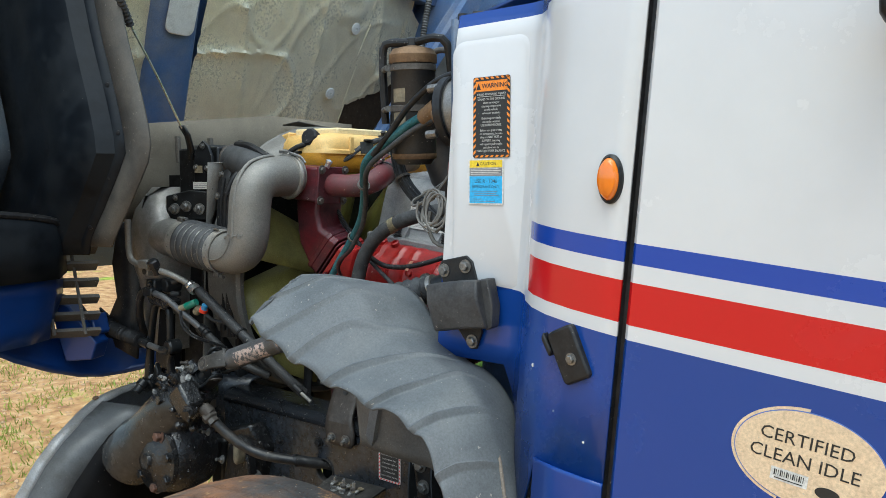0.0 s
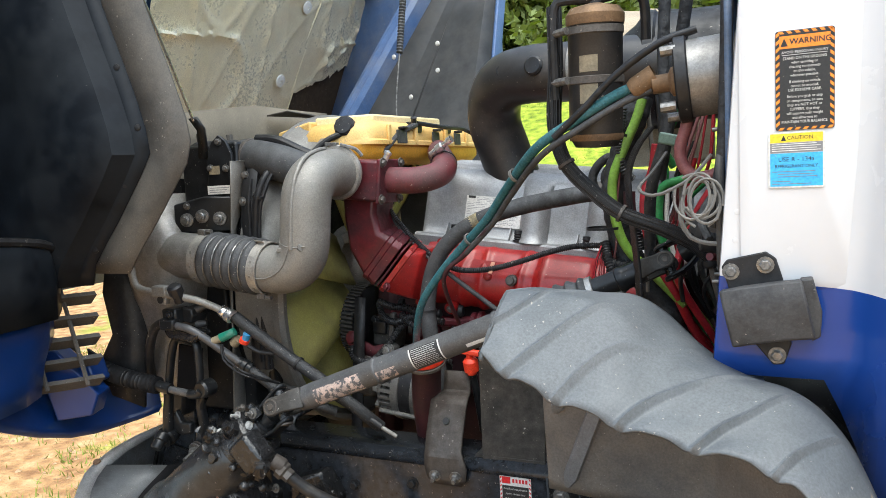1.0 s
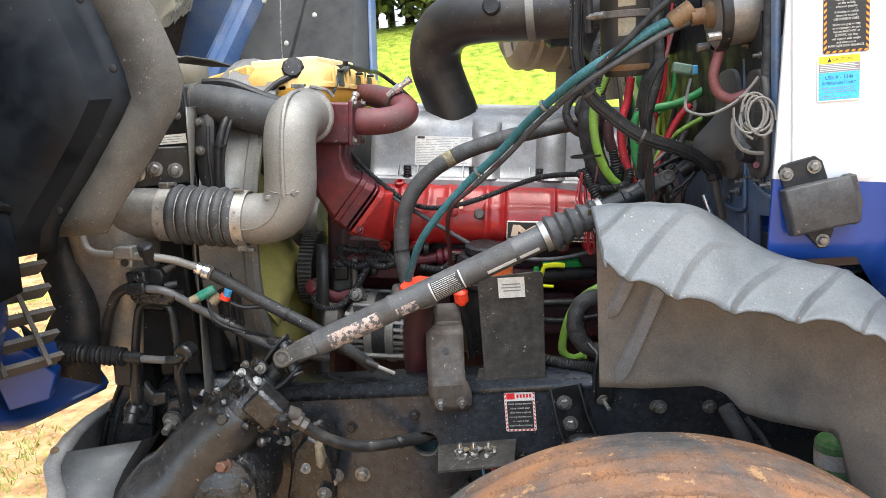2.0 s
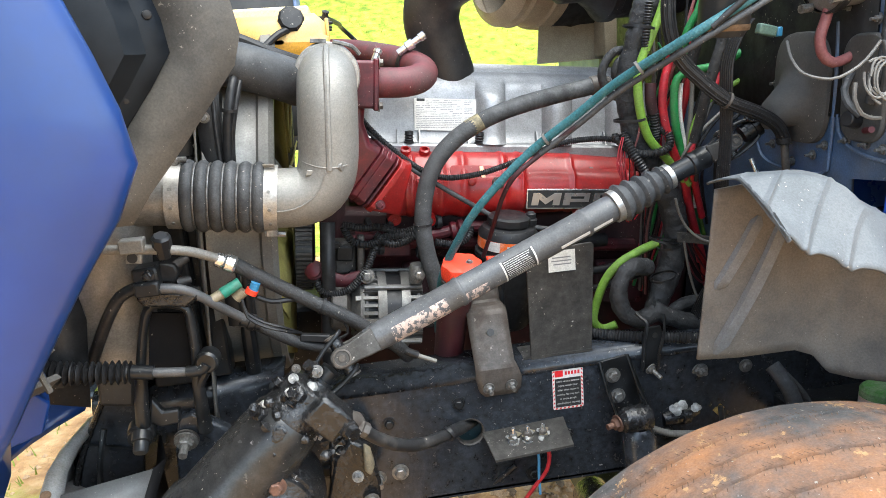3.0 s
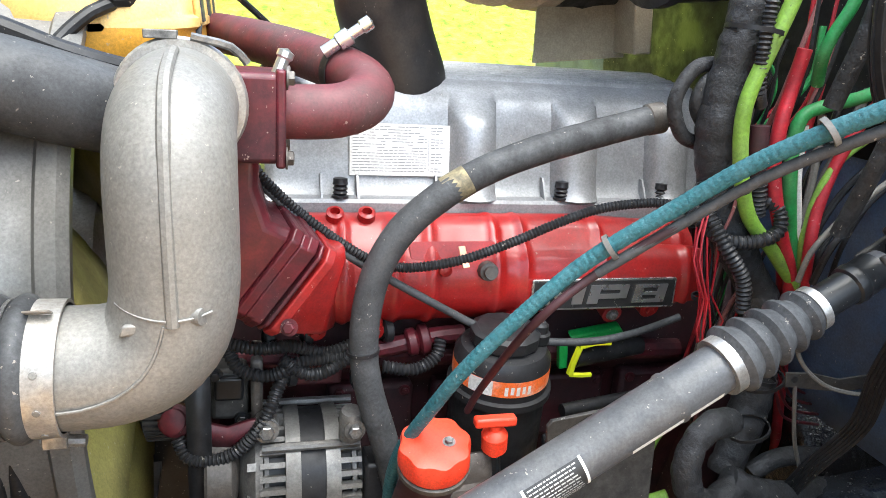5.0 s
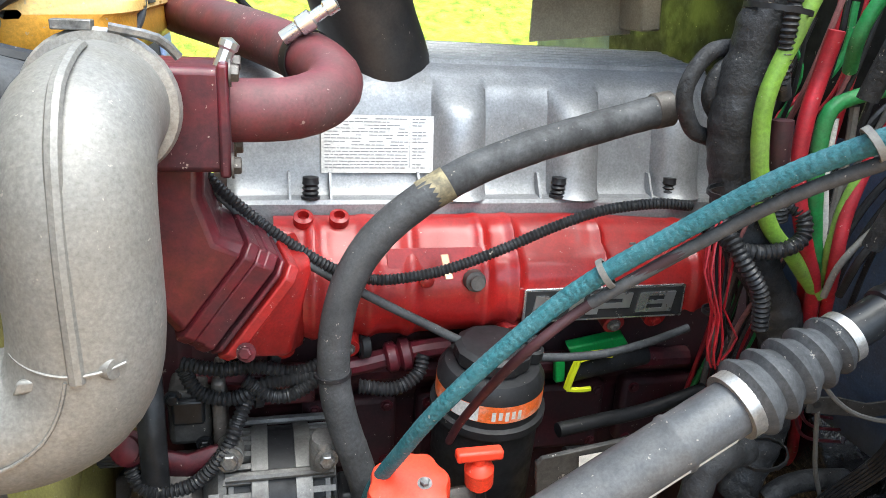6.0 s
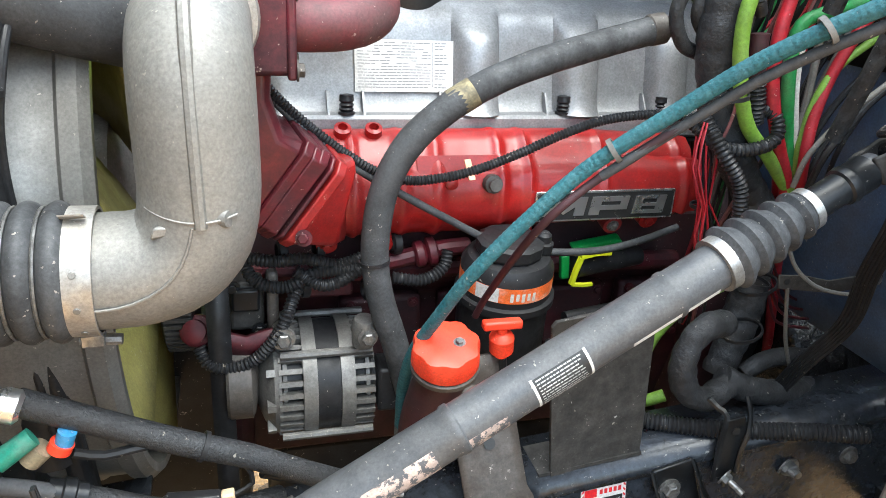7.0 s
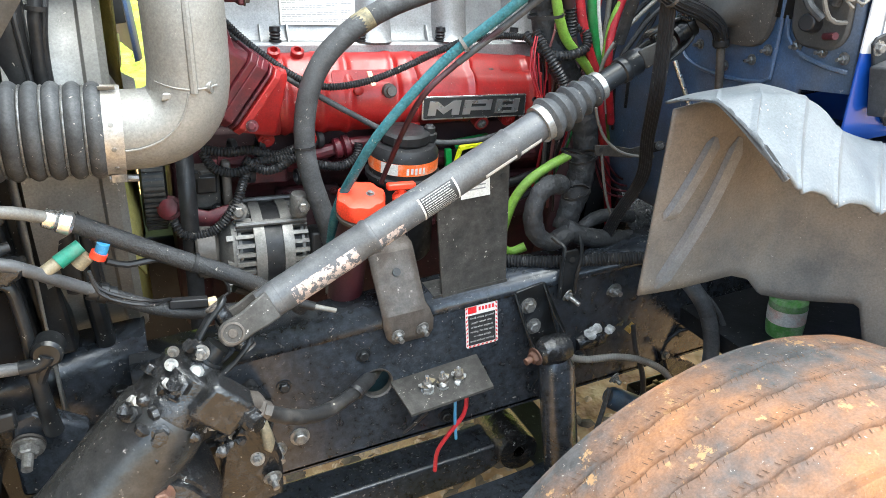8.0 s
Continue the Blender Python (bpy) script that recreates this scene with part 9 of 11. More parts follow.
# ---- intake duct and air cleaner ----
def build_intake():
    t = thing("air_intake_duct", (-0.05, 0.40, 1.50), "sooty black bent intake duct with a steel band", "air duct")
    part("duct", tube([(0.30, 0.30, 1.745), (0.20, 0.305, 1.748), (0.08, 0.315, 1.752), (0.0, 0.33, 1.757), (-0.07, 0.36, 1.752), (-0.118, 0.40, 1.72), (-0.135, 0.43, 1.66), (-0.120, 0.45, 1.59), (-0.10, 0.46, 1.52), (-0.09, 0.47, 1.42)], 0.066, seg=36), M_RUBBER2, t, smooth=60)
    part("band_clamp", lathe((0.115, 0.312, 1.750), (1, -0.1, 0), [(0.0665, -0.010), (0.0685, -0.009), (0.0685, 0.009), (0.0665, 0.010)], seg=40), M_PIPEALU, t, "bright steel band")
    for x, y, r in ((0.025, 0.262, 0.022), (-0.062, 0.298, 0.015)):
        part("plug", lathe((x, y, 1.765), (-0.15, -1, 0.15), [(r * 0.9, -0.012), (r, 0), (r, 0.008), (r * 0.8, 0.012), (0, 0.012)], seg=20), M_PLASTIC, t)
    a = thing("air_cleaner", (0.40, 0.45, 1.62), "black air cleaner housing above the engine", "air cleaner")
    part("housing", lathe((0.145, 0.36, 1.745), (1, 0.05, 0), [(0, 0), (0.07, 0.0), (0.078, 0.01), (0.078, 0.06), (0.10, 0.09), (0.125, 0.11), (0.125, 0.13), (0.118, 0.135), (0.118, 0.36), (0, 0.36)], seg=40), M_PLASTIC, a)
    b = thing("ribbed_canister", (0.18, 0.70, 1.66), "tan ribbed canister on the far side of the engine", "canister")
    part("body", lathe((0.06, 0.62, 1.79), (1, 0.35, -0.10), [(0.12, 0.0), (0.15, 0.02), (0.155, 0.03), (0.15, 0.05), (0.156, 0.06), (0.15, 0.08), (0.15, 0.12), (0.157, 0.125), (0.157, 0.16)], seg=48), M_TAN, b)
    part("cap", lathe((0.06, 0.62, 1.79), (1, 0.35, -0.10), [(0.158, 0.16), (0.158, 0.28), (0.13, 0.30), (0, 0.30)], seg=48), M_PLASTIC, b, "black end cap")
    br = thing("canister_bracket", (0.28, 0.62, 1.5), "beige sheet metal bracket under the canister", "bracket")
    part("sheet", slab([(0.17, 0.62, 1.53), (0.36, 0.64, 1.53), (0.375, 0.64, 1.64), (0.27, 0.63, 1.62), (0.18, 0.62, 1.64)], (0, 0.004, 0)), M_BEIGE2, br)
    part("flange", box((0.355, 0.60, 1.59), (0.035, 0.08, 0.10)), M_BEIGE2, br, bevel=0.003)
    w = thing("water_separator", (0.26, -0.08, 1.56), "rust-stained dark canister with two band clamps", "filter")
    c, ax = Vector((0.258, -0.188, 1.586)), Vector((0.03, -0.06, 1)).normalized()
    part("can", lathe(c, ax, [(0, -0.018), (0.032, -0.016), (0.039, -0.004), (0.041, 0.01), (0.041, 0.165), (0.043, 0.168), (0.043, 0.180), (0.036, 0.190), (0.012, 0.196), (0.012, 0.210), (0.009, 0.212), (0, 0.212)], seg=36), M_RUSTCYL, w)
    part("rusty_rim", lathe(c, ax, [(0.0432, 0.166), (0.0440, 0.170), (0.0440, 0.181), (0.0366, 0.1915), (0.0122, 0.1975)], seg=36), M_BROWNRUST, w, "rust-brown top rim")
    part("top_pipe", tube([c + ax * 0.203 + Vector((0.0, -0.005, 0)), c + ax * 0.206 + Vector((-0.045, -0.01, 0)), c + ax * 0.196 + Vector((-0.060, -0.012, 0)), c + ax * 0.150 + Vector((-0.062, -0.012, 0)), c + ax * 0.06 + Vector((-0.060, -0.01, 0))], 0.0075, seg=10), M_RUBBER, w, "black bent pipe")
    part("top_pipe", tube([c + ax * 0.203, c + ax * 0.207 + Vector((0.05, 0.0, 0)), c + ax * 0.195 + Vector((0.07, 0.01, 0)), c + ax * 0.14 + Vector((0.072, 0.02, 0))], 0.0075, seg=10), M_RUBBER, w, "black bent pipe")
    part("sediment_bowl", lathe(c, ax, [(0.0405, -0.006), (0.0416, -0.002), (0.0416, 0.002), (0.0412, 0.004)], seg=36), M_BROWNRUST, w, "rusty lower ring")
    for h in (0.085, 0.158):
        cl = part("band_clamp", lathe(c + ax * h, ax, [(0.0412, -0.006), (0.0428, -0.005), (0.0428, 0.005), (0.0412, 0.006)], seg=36), M_STRAP, w, "steel band clamp")
        part("clamp_screw", tube([c + ax * h + Vector((-0.062, -0.012, 0)), c + ax * h + Vector((-0.036, -0.03, 0))], 0.006, seg=8), M_BOLT, cl)
    for z0, z1 in ((0.094, 0.118), (0.048, 0.076)):
        bm = loft([[c + ax * h + Vector((0.0415 * math.cos(radians(a)), 0.0415 * math.sin(radians(a)), 0)) for a in (248, 256, 264, 272, 280, 287)] for h in (z0, z1)])
        part("paper_label", bm, M_STAINP, w, "pale stained label")
    m = thing("wiper_motor_can", (0.43, -0.20, 1.62), "galvanised drum with a black band at the firewall", "motor")
    a1 = Vector((1, 0.06, 0.08)).normalized()
    mc = Vector((0.388, -0.252, 1.652))
    part("drum", lathe(mc, a1, [(0, 0), (0.050, 0), (0.056, 0.004), (0.056, 0.012), (0.053, 0.014), (0.053, 0.10), (0.046, 0.108), (0, 0.108)], seg=36), M_ALU, m, "mottled galvanised drum")
    part("band", lathe(mc, a1, [(0.0565, -0.002), (0.060, 0.0), (0.060, 0.014), (0.0565, 0.016)], seg=36), M_PLASTIC, m, "black band")
    part("end_fitting", lathe(mc, -a1, [(0.022, 0), (0.020, 0.008), (0.013, 0.012), (0.013, 0.034), (0, 0.034)], seg=16), M_BROWNRUST, m, "rusty hose fitting")
    for yy, zz in ((-0.29, 1.69), (-0.222, 1.605), (-0.295, 1.615)):
        part("stud", lathe((0.390, yy, zz), -a1, [(0, 0), (0.007, 0), (0.007, 0.02), (0, 0.02)], seg=8), M_BOLT, m)


M_RUBBER2 = mat("sooty_duct", (0.028, 0.027, 0.027), 0.42, 0, 0.3, 25, 0.12, (0.13, 0.105, 0.08), 0.35, 4)
M_TAN = mat("tan_canister", (0.42, 0.34, 0.24), 0.55, 0.1, 0.12, 20, 0.1, (0.3, 0.24, 0.17), 0.4, 6)
M_BEIGE2 = mat("beige_bracket_paint", (0.42, 0.37, 0.28), 0.55, 0.1, 0.1, 25, 0.1, (0.28, 0.24, 0.18), 0.4, 8)
M_BROWNRUST = mat("rust_brown", (0.20, 0.12, 0.06), 0.6, 0.3, 0.3, 50, 0.3, (0.08, 0.05, 0.03), 0.4, 12)
build_intake()


# ---- steering shaft and gear ----
def build_steering():
    t = thing("steering_shaft", (-0.04, -0.1, 1.05), "grey steering shaft with flaked paint and a rubber boot", "steering shaft")
    A, B = Vector((-0.418, -0.143, 1.080)), Vector((0.343, -0.060, 1.3725))
    d = (B - A).normalized()
    P = lambda s: A + d * s
    total = (B - A).length
    u = d.cross(Vector((0, -1, 0))).normalized()
    part("tube", lathe(P(0.075), d, [(0, 0), (0.022, 0), (0.0255, 0.004), (0.0255, 0.155), (0.0275, 0.158), (0.0275, 0.164), (0.0255, 0.166), (0.0255, 0.42), (0.0272, 0.423), (0.0272, 0.427), (0.0255, 0.43), (0.0255, 0.492), (0, 0.492)], seg=36), M_PAINTCHIP, t)

    def patch(s0, s1, a0, a1, r, mat_, name, label="", n=10):
        bm = loft([[P(s0 + (s1 - s0) * i / n) + (Vector((0, -1, 0)) - d * d.dot(Vector((0, -1, 0)))).normalized() * (r * math.cos(radians(a))) + u * (r * math.sin(radians(a))) for a in [a0 + (a1 - a0) * j / 10 for j in range(11)]] for i in range(n + 1)])
        return part(name, bm, mat_, t, label)
    patch(0.095, 0.205, -25, 62, 0.02575, M_BAREPATCH, "bare_patch", "flaked pale paint patch")
    patch(0.235, 0.285, 0, 50, 0.02575, M_BAREPATCH, "bare_patch", "flaked pale paint patch")
    lab = patch(0.322, 0.384, -40, 58, 0.0259, M_INK, "instruction_label", "black label with white print")
    rnd = random.Random(8)
    front = (Vector((0, -1, 0)) - d * d.dot(Vector((0, -1, 0)))).normalized()
    bars = bmesh.new()
    for k in range(11):
        a0 = radians(-35 + 8.2 * k)
        x, end = 0.3255, 0.3805 - rnd.uniform(0, 0.008)
        while x < end:
            w = rnd.uniform(0.0022, 0.0065)
            vs = []
            for xx, aa in ((x, a0), (min(x + w, end), a0), (min(x + w, end), a0 + 0.056), (x, a0 + 0.056)):
                vs.append(bars.verts.new(P(xx) + front * (0.0263 * math.cos(aa)) + u * (0.0263 * math.sin(aa))))
            bars.faces.new(vs)
            x += w + 0.0011
    part("small_print", bars, M_WORNPRINT, lab, "worn white small print", smooth=0)
    for s0, s1 in ((0.320, 0.323), (0.383, 0.386)):
        patch(s0, s1, -42, 60, 0.0262, M_WHITE, "label_edge", n=2)
    patch(0.435, 0.545, 22, 40, 0.0259, M_WHITE, "long_label", "narrow white label")
    # rubber boot with clamps
    n, s0, s1 = 5, 0.570, 0.682
    prof = [(0.030, 0.0)]
    for k in range(n):
        w = (s1 - s0) / n
        r = 0.037 - 0.0022 * k
        prof += [(r - 0.006, w * k + 0.002), (r, w * k + w * 0.35), (r, w * k + w * 0.5), (r - 0.007, w * k + w * 0.95)]
    prof.append((0.022, s1 - s0))
    part("rubber_boot", lathe(P(s0), d, prof, seg=36), M_HOSE, t, "grey ribbed rubber boot", smooth=40)
    part("boot_clamp", lathe(P(s0 - 0.010), d, [(0.0255, 0), (0.031, 0.0), (0.031, 0.012), (0.0255, 0.012)], seg=32), M_BANDSTEEL, t, "greasy steel boot clamp")
    part("boot_clamp", lathe(P(s1 - 0.004), d, [(0.018, 0), (0.0245, 0.0), (0.0245, 0.010), (0.018, 0.010)], seg=32), M_BANDSTEEL, t, "steel boot clamp")
    part("slip_shaft", lathe(P(s1), d, [(0.0185, 0), (0.0185, 0.048), (0.0215, 0.05), (0.0225, 0.058), (0.0215, 0.062), (0.0205, 0.064), (0.0215, 0.085), (0.0, 0.09)], seg=24), M_BLACK, t)

    def joint(c, ax, other, size, name):
        """Two forks on a cross."""
        ax, other = Vector(ax).normalized(), Vector(other).normalized()
        e1 = ax.cross(Vector((0, -1, 0.3))).normalized()
        e2 = ax.cross(e1).normalized()
        j = part(name, lathe(c - e2 * size * 0.95, e2, [(0, 0), (size * 0.34, 0), (size * 0.34, size * 1.9), (0, size * 1.9)], seg=16), M_GREASE, t, "oily universal joint")
        part("cross_pin", lathe(c - e1 * size * 0.95, e1, [(0, 0), (size * 0.34, 0), (size * 0.34, size * 1.9), (0, size * 1.9)], seg=16), M_GREASE, j)
        for axis, e, f in ((ax, e2, e1), (-other, e1, e2)):
            for sgn in (-1, 1):
                rows = []
                for q, w, off in ((1.9, 0.62, 0.50), (1.3, 0.58, 0.74), (0.7, 0.50, 0.84), (0.0, 0.54, 0.86), (-0.28, 0.48, 0.86), (-0.46, 0.34, 0.86), (-0.56, 0.12, 0.86)):
                    o = c + axis * size * q + e * (sgn * size * off)
                    rows.append([o - f * size * w, o + f * size * w, o + f * size * w + e * (sgn * size * 0.24), o - f * size * w + e * (sgn * size * 0.24)])
                part("yoke_arm", loft(rows, close=True), M_PLATE if axis == ax else M_BLACK, j, bevel=size * 0.08)
                part("bearing_cap", lathe(c + e * sgn * size * 1.02, e * sgn, [(0, 0), (size * 0.46, 0), (size * 0.46, size * 0.10), (size * 0.38, size * 0.12), (size * 0.36, size * 0.06), (size * 0.20, size * 0.06), (size * 0.17, size * 0.12), (0, size * 0.12)], seg=20), M_STRAP, j)
            part("yoke_hub", lathe(c + axis * size * 1.45, axis, [(0, 0), (size * 0.66, 0.0), (size * 0.72, size * 0.5), (size * 0.72, size * 0.95), (0, size * 1.0)], seg=24), M_PAINTCHIP if axis == ax else M_BLACK, j)
        return j
    gear_dir = Vector((-0.66, -0.10, -0.62)).normalized()
    joint(A, d, -gear_dir, 0.035, "lower_joint")
    cd = Vector((0.103, -0.014, 0.060)).normalized()
    joint(B, -d, -cd, 0.027, "upper_joint")
    end_bm = lathe(B + cd * 0.03, cd, [(0, 0), (0.017, 0), (0.017, 0.02), (0.021, 0.022), (0.021, 0.034), (0.015, 0.036), (0.015, 0.085), (0, 0.085)], seg=20)
    part("column_end", end_bm, M_BLACK, t)
    part("pinch_bolt", bolt(B + cd * 0.048 + Vector((0, -0.006, 0.020)), (0, -0.3, 1), 0.010), M_GREASE, t)

    g = thing("steering_gear", (-0.6, -0.15, 0.75), "oily black cast steering gear bolted to the frame", "steering gear", move=(0.006, 0.020, -0.012))
    A = Vector((-0.424, -0.163, 1.092))
    c0 = A + gear_dir * 0.055
    part("input_shaft", lathe(A + gear_dir * 0.03, gear_dir, [(0, 0), (0.018, 0), (0.018, 0.05), (0, 0.05)], seg=20), M_BLACK, g)
    part("valve_housing", lathe(c0, gear_dir, [(0, 0), (0.03, 0), (0.034, 0.012), (0.050, 0.016), (0.054, 0.02), (0.054, 0.055), (0.057, 0.06), (0.058, 0.085), (0, 0.085)], seg=28), M_GREASE, g)
    part("cylinder", lathe(c0 + gear_dir * 0.082, gear_dir, [(0, 0), (0.058, 0), (0.064, 0.012), (0.068, 0.05), (0.071, 0.12), (0.074, 0.20), (0.082, 0.22), (0.082, 0.30), (0.06, 0.33), (0, 0.33)], seg=36), M_GEARSHEEN, g)
    for k in range(6):
        a = 2 * math.pi * k / 6
        e1 = gear_dir.cross(Vector((0, -1, 0))).normalized()
        e2 = gear_dir.cross(e1)
        p = c0 + gear_dir * 0.052 + (e1 * math.cos(a) + e2 * math.sin(a)) * 0.058
        part("housing_bolt", bolt(p, -gear_dir, 0.008, head=0.010), M_GREASE, g)
    part("port_block", box(c0 + Vector((0.005, -0.055, -0.04)), (0.06, 0.05, 0.07), Matrix.Rotation(radians(-42), 4, "Y")), M_GREASE, g, bevel=0.008)
    part("relief_plug", lathe(c0 + Vector((0.03, -0.06, -0.06)), (0.5, -0.8, -0.2), [(0, 0), (0.018, 0), (0.018, 0.02), (0.013, 0.022), (0.013, 0.035), (0, 0.036)], seg=6), M_GREASE, g)
    oc = Vector((-0.585, -0.215, 0.835))
    part("sector_housing", lathe(oc + Vector((0, 0.10, 0)), (0, -1, 0.05), [(0, 0), (0.10, 0), (0.105, 0.05), (0.098, 0.10), (0.09, 0.112), (0, 0.112)], seg=36), M_GREASE, g)
    cov = part("side_cover", lathe(oc + Vector((0, -0.010, 0)), (0, -1, 0.05), [(0, 0), (0.086, 0), (0.088, 0.004), (0.086, 0.014), (0.06, 0.018), (0.045, 0.030), (0.02, 0.034), (0.018, 0.042), (0, 0.042)], seg=36), M_GREASE, g)
    for k in range(7):
        a = 2 * math.pi * k / 7 + 0.3
        part("cover_bolt", bolt(oc + Vector((0.072 * math.cos(a), -0.022, 0.072 * math.sin(a))), (0, -1, 0.05), 0.012, head=0.014), M_RUSTBOLT if k % 2 else M_GREASE, cov)
    part("mount_ear", slab([(-0.47, -0.10, 0.90), (-0.40, -0.08, 0.92), (-0.375, -0.06, 0.85), (-0.40, -0.06, 0.76), (-0.48, -0.10, 0.78)], (0, 0.05, 0)), M_GREASE, g, bevel=0.008)
    for p, st in (((-0.385, -0.07, 0.785), 0.018), ((-0.50, -0.13, 0.74), 0.014)):
        part("mount_bolt", bolt(p, (0.1, -1, -0.15), 0.0115, stud=st), M_BOLT, g)
    part("pitman_arm", slab([(-0.62, -0.05, 0.84), (-0.55, -0.05, 0.84), (-0.56, -0.05, 0.56), (-0.60, -0.05, 0.56)], (0, 0.04, 0)), M_BLACK, g, bevel=0.01)
    # grimy lumps, fittings and a greasy hose to the hole in the rail
    part("fitting", lathe((-0.436, -0.195, 0.988), (0.75, 0.1, -0.6), [(0, 0), (0.013, 0), (0.013, 0.02), (0.019, 0.022), (0.019, 0.036), (0.014, 0.04), (0.014, 0.052), (0, 0.052)], seg=6), M_STRAP, g, "fitting smeared with pale grease")
    part("pipe_stub", tube([(-0.53, -0.20, 1.045), (-0.50, -0.215, 1.02), (-0.47, -0.205, 0.998), (-0.448, -0.195, 0.985)], 0.011), M_BROWNRUST, g, "rusty pipe stub")
    for p, ax in (((-0.505, -0.225, 1.06), (-0.3, -0.7, 0.6)), ((-0.54, -0.235, 1.0), (0, -1, 0.2)), ((-0.475, -0.19, 1.085), (-0.5, -0.3, 0.8)), ((-0.57, -0.215, 1.03), (-0.5, -0.6, 0.6))):
        part("plug", lathe(p, ax, [(0, -0.012), (0.015, -0.012), (0.015, 0.006), (0.010, 0.008), (0.010, 0.018), (0, 0.018)], seg=6), M_GREASE, g)
    rnd = random.Random(11)
    # every seventh lump is white and stands for a highlight on the gear
    for k in range(38):
        p = Vector((rnd.uniform(-0.58, -0.44), rnd.uniform(-0.245, -0.19), rnd.uniform(0.93, 1.07)))
        part("grime_glint_lump", lathe(p, (rnd.gauss(0, 1), rnd.gauss(-0.5, 1), rnd.gauss(0, 1)), [(0, -0.008), (rnd.uniform(0.006, 0.012), -0.002), (rnd.uniform(0.004, 0.01), 0.006), (0, 0.009)], seg=7), M_WGREASE if k % 7 == 0 else M_GREASE, g)
    for q, r, m_ in (((-0.4691, -0.2, 1.0854), 0.010, M_BOLT), ((-0.5091, -0.2, 1.0779), 0.008, M_WGREASE), ((-0.4976, -0.2, 1.0469), 0.008, M_BOLT), ((-0.5033, -0.19, 1.0911), 0.007, M_STRAP), ((-0.4488, -0.17, 0.9163), 0.0085, M_BOLT), ((-0.4221, -0.15, 0.8443), 0.010, M_BOLT)):
        part("cap_bolt", bolt(q, (-0.15, -0.9, 0.25), r * 0.75, stud=0.012), m_, g)
    part("valve_cap", box((-0.4806, -0.19, 1.0147), (0.040, 0.03, 0.032), Matrix.Rotation(radians(18), 4, "Y")), M_GREASE, g, bevel=0.004)
    part("cap_rim", slab([(-0.4947, -0.21, 1.0430), (-0.4673, -0.21, 1.0439), (-0.4609, -0.21, 1.0094), (-0.4905, -0.21, 1.0070)], (0, 0.006, 0)), M_STRAP, g, bevel=0.002)
    part("cap_field", slab([(-0.4902, -0.2115, 1.0381), (-0.4705, -0.2115, 1.0385), (-0.4655, -0.2115, 1.0150), (-0.4863, -0.2115, 1.0130)], (0, 0.004, 0)), M_GREASE, g)
    part("port_ring", lathe((-0.4536, -0.19, 0.9804), (0.3, -0.9, -0.1), [(0.009, 0), (0.016, 0), (0.016, 0.014), (0.009, 0.014)], seg=18, closed=True), M_BOLT, g, "bright port ring")
    part("cast_ear", slab([(-0.4065, -0.13, 0.8882), (-0.3940, -0.13, 0.8768), (-0.3889, -0.13, 0.8487), (-0.3970, -0.13, 0.8254), (-0.4096, -0.13, 0.8372)], (0, 0.03, 0)), M_STAINP, g, "pale cast ear", bevel=0.006)
    part("mount_plate", slab([(-0.4300, -0.1, 0.8928), (-0.3952, -0.1, 0.8674), (-0.3802, -0.1, 0.7949), (-0.3877, -0.1, 0.7148), (-0.4453, -0.1, 0.7074), (-0.4935, -0.1, 0.7461), (-0.4638, -0.1, 0.8570)], (0, 0.03, 0)), M_GREASE, g, bevel=0.006)
    part("mount_bolt", bolt((-0.4028, -0.11, 0.7664), (0.1, -1, -0.3), 0.0105, stud=0.014), M_BOLT, g)
    h = thing("power_steering_hose", (-0.3, -0.1, 0.8), "greasy black hose running into the frame rail", "hose")
    part("hose", tube([(-0.4220, -0.175, 0.9740), (-0.4001, -0.165, 0.9462), (-0.3674, -0.145, 0.9095), (-0.3276, -0.12, 0.8775), (-0.2884, -0.095, 0.8602), (-0.2470, -0.06, 0.8487), (-0.2140, -0.03, 0.8416), (-0.1867, 0.01, 0.8283), (-0.1595, 0.06, 0.8103)], 0.0122, seg=14, radius=lambda s, T: 0.0122 + 0.0012 * noise.noise((s * 120, 3.0, 1.0))), M_GREASEH, h)
    part("crimped_end", lathe((-0.4254, -0.178, 0.9784), (0.85, 0.3, -0.55), [(0, -0.012), (0.011, -0.012), (0.011, 0.0), (0.0165, 0.002), (0.0165, 0.024), (0.014, 0.028), (0, 0.028)], seg=14), M_STRAP, h, "crimped end smeared with grease")
    part("end_sleeve", cyl((-0.2321, -0.05, 0.8471), (-0.1933, 0, 0.8315), 0.0135), M_GREASEH, h)
    part("hose_tie", lathe((-0.2306, -0.048, 0.8468), (0.8, 0.6, 0.3), [(0.0135, -0.004), (0.0155, -0.004), (0.0155, 0.004), (0.0135, 0.004)], seg=14), M_PLASTIC, h)


# oily casting a touch lighter: dust, and sky sheen put into the colour
M_GEARSHEEN = mat("dusty_sheen_casting", (0.038, 0.037, 0.036), 0.26, 0.1, 0.4, 50, 0.5, (0.016, 0.016, 0.016), 0.50, 20, spots=(0.30, 0.28, 0.26), sscale=60, sthr=0.67, drough=0.25)
M_GREASEH = mat("greasy_hose", (0.02, 0.02, 0.021), 0.4, 0, 0.3, 60, 0.5, (0.10, 0.09, 0.08), 0.35, 16, spots=(0.2, 0.19, 0.18), sscale=90, sthr=0.7)
build_steering()


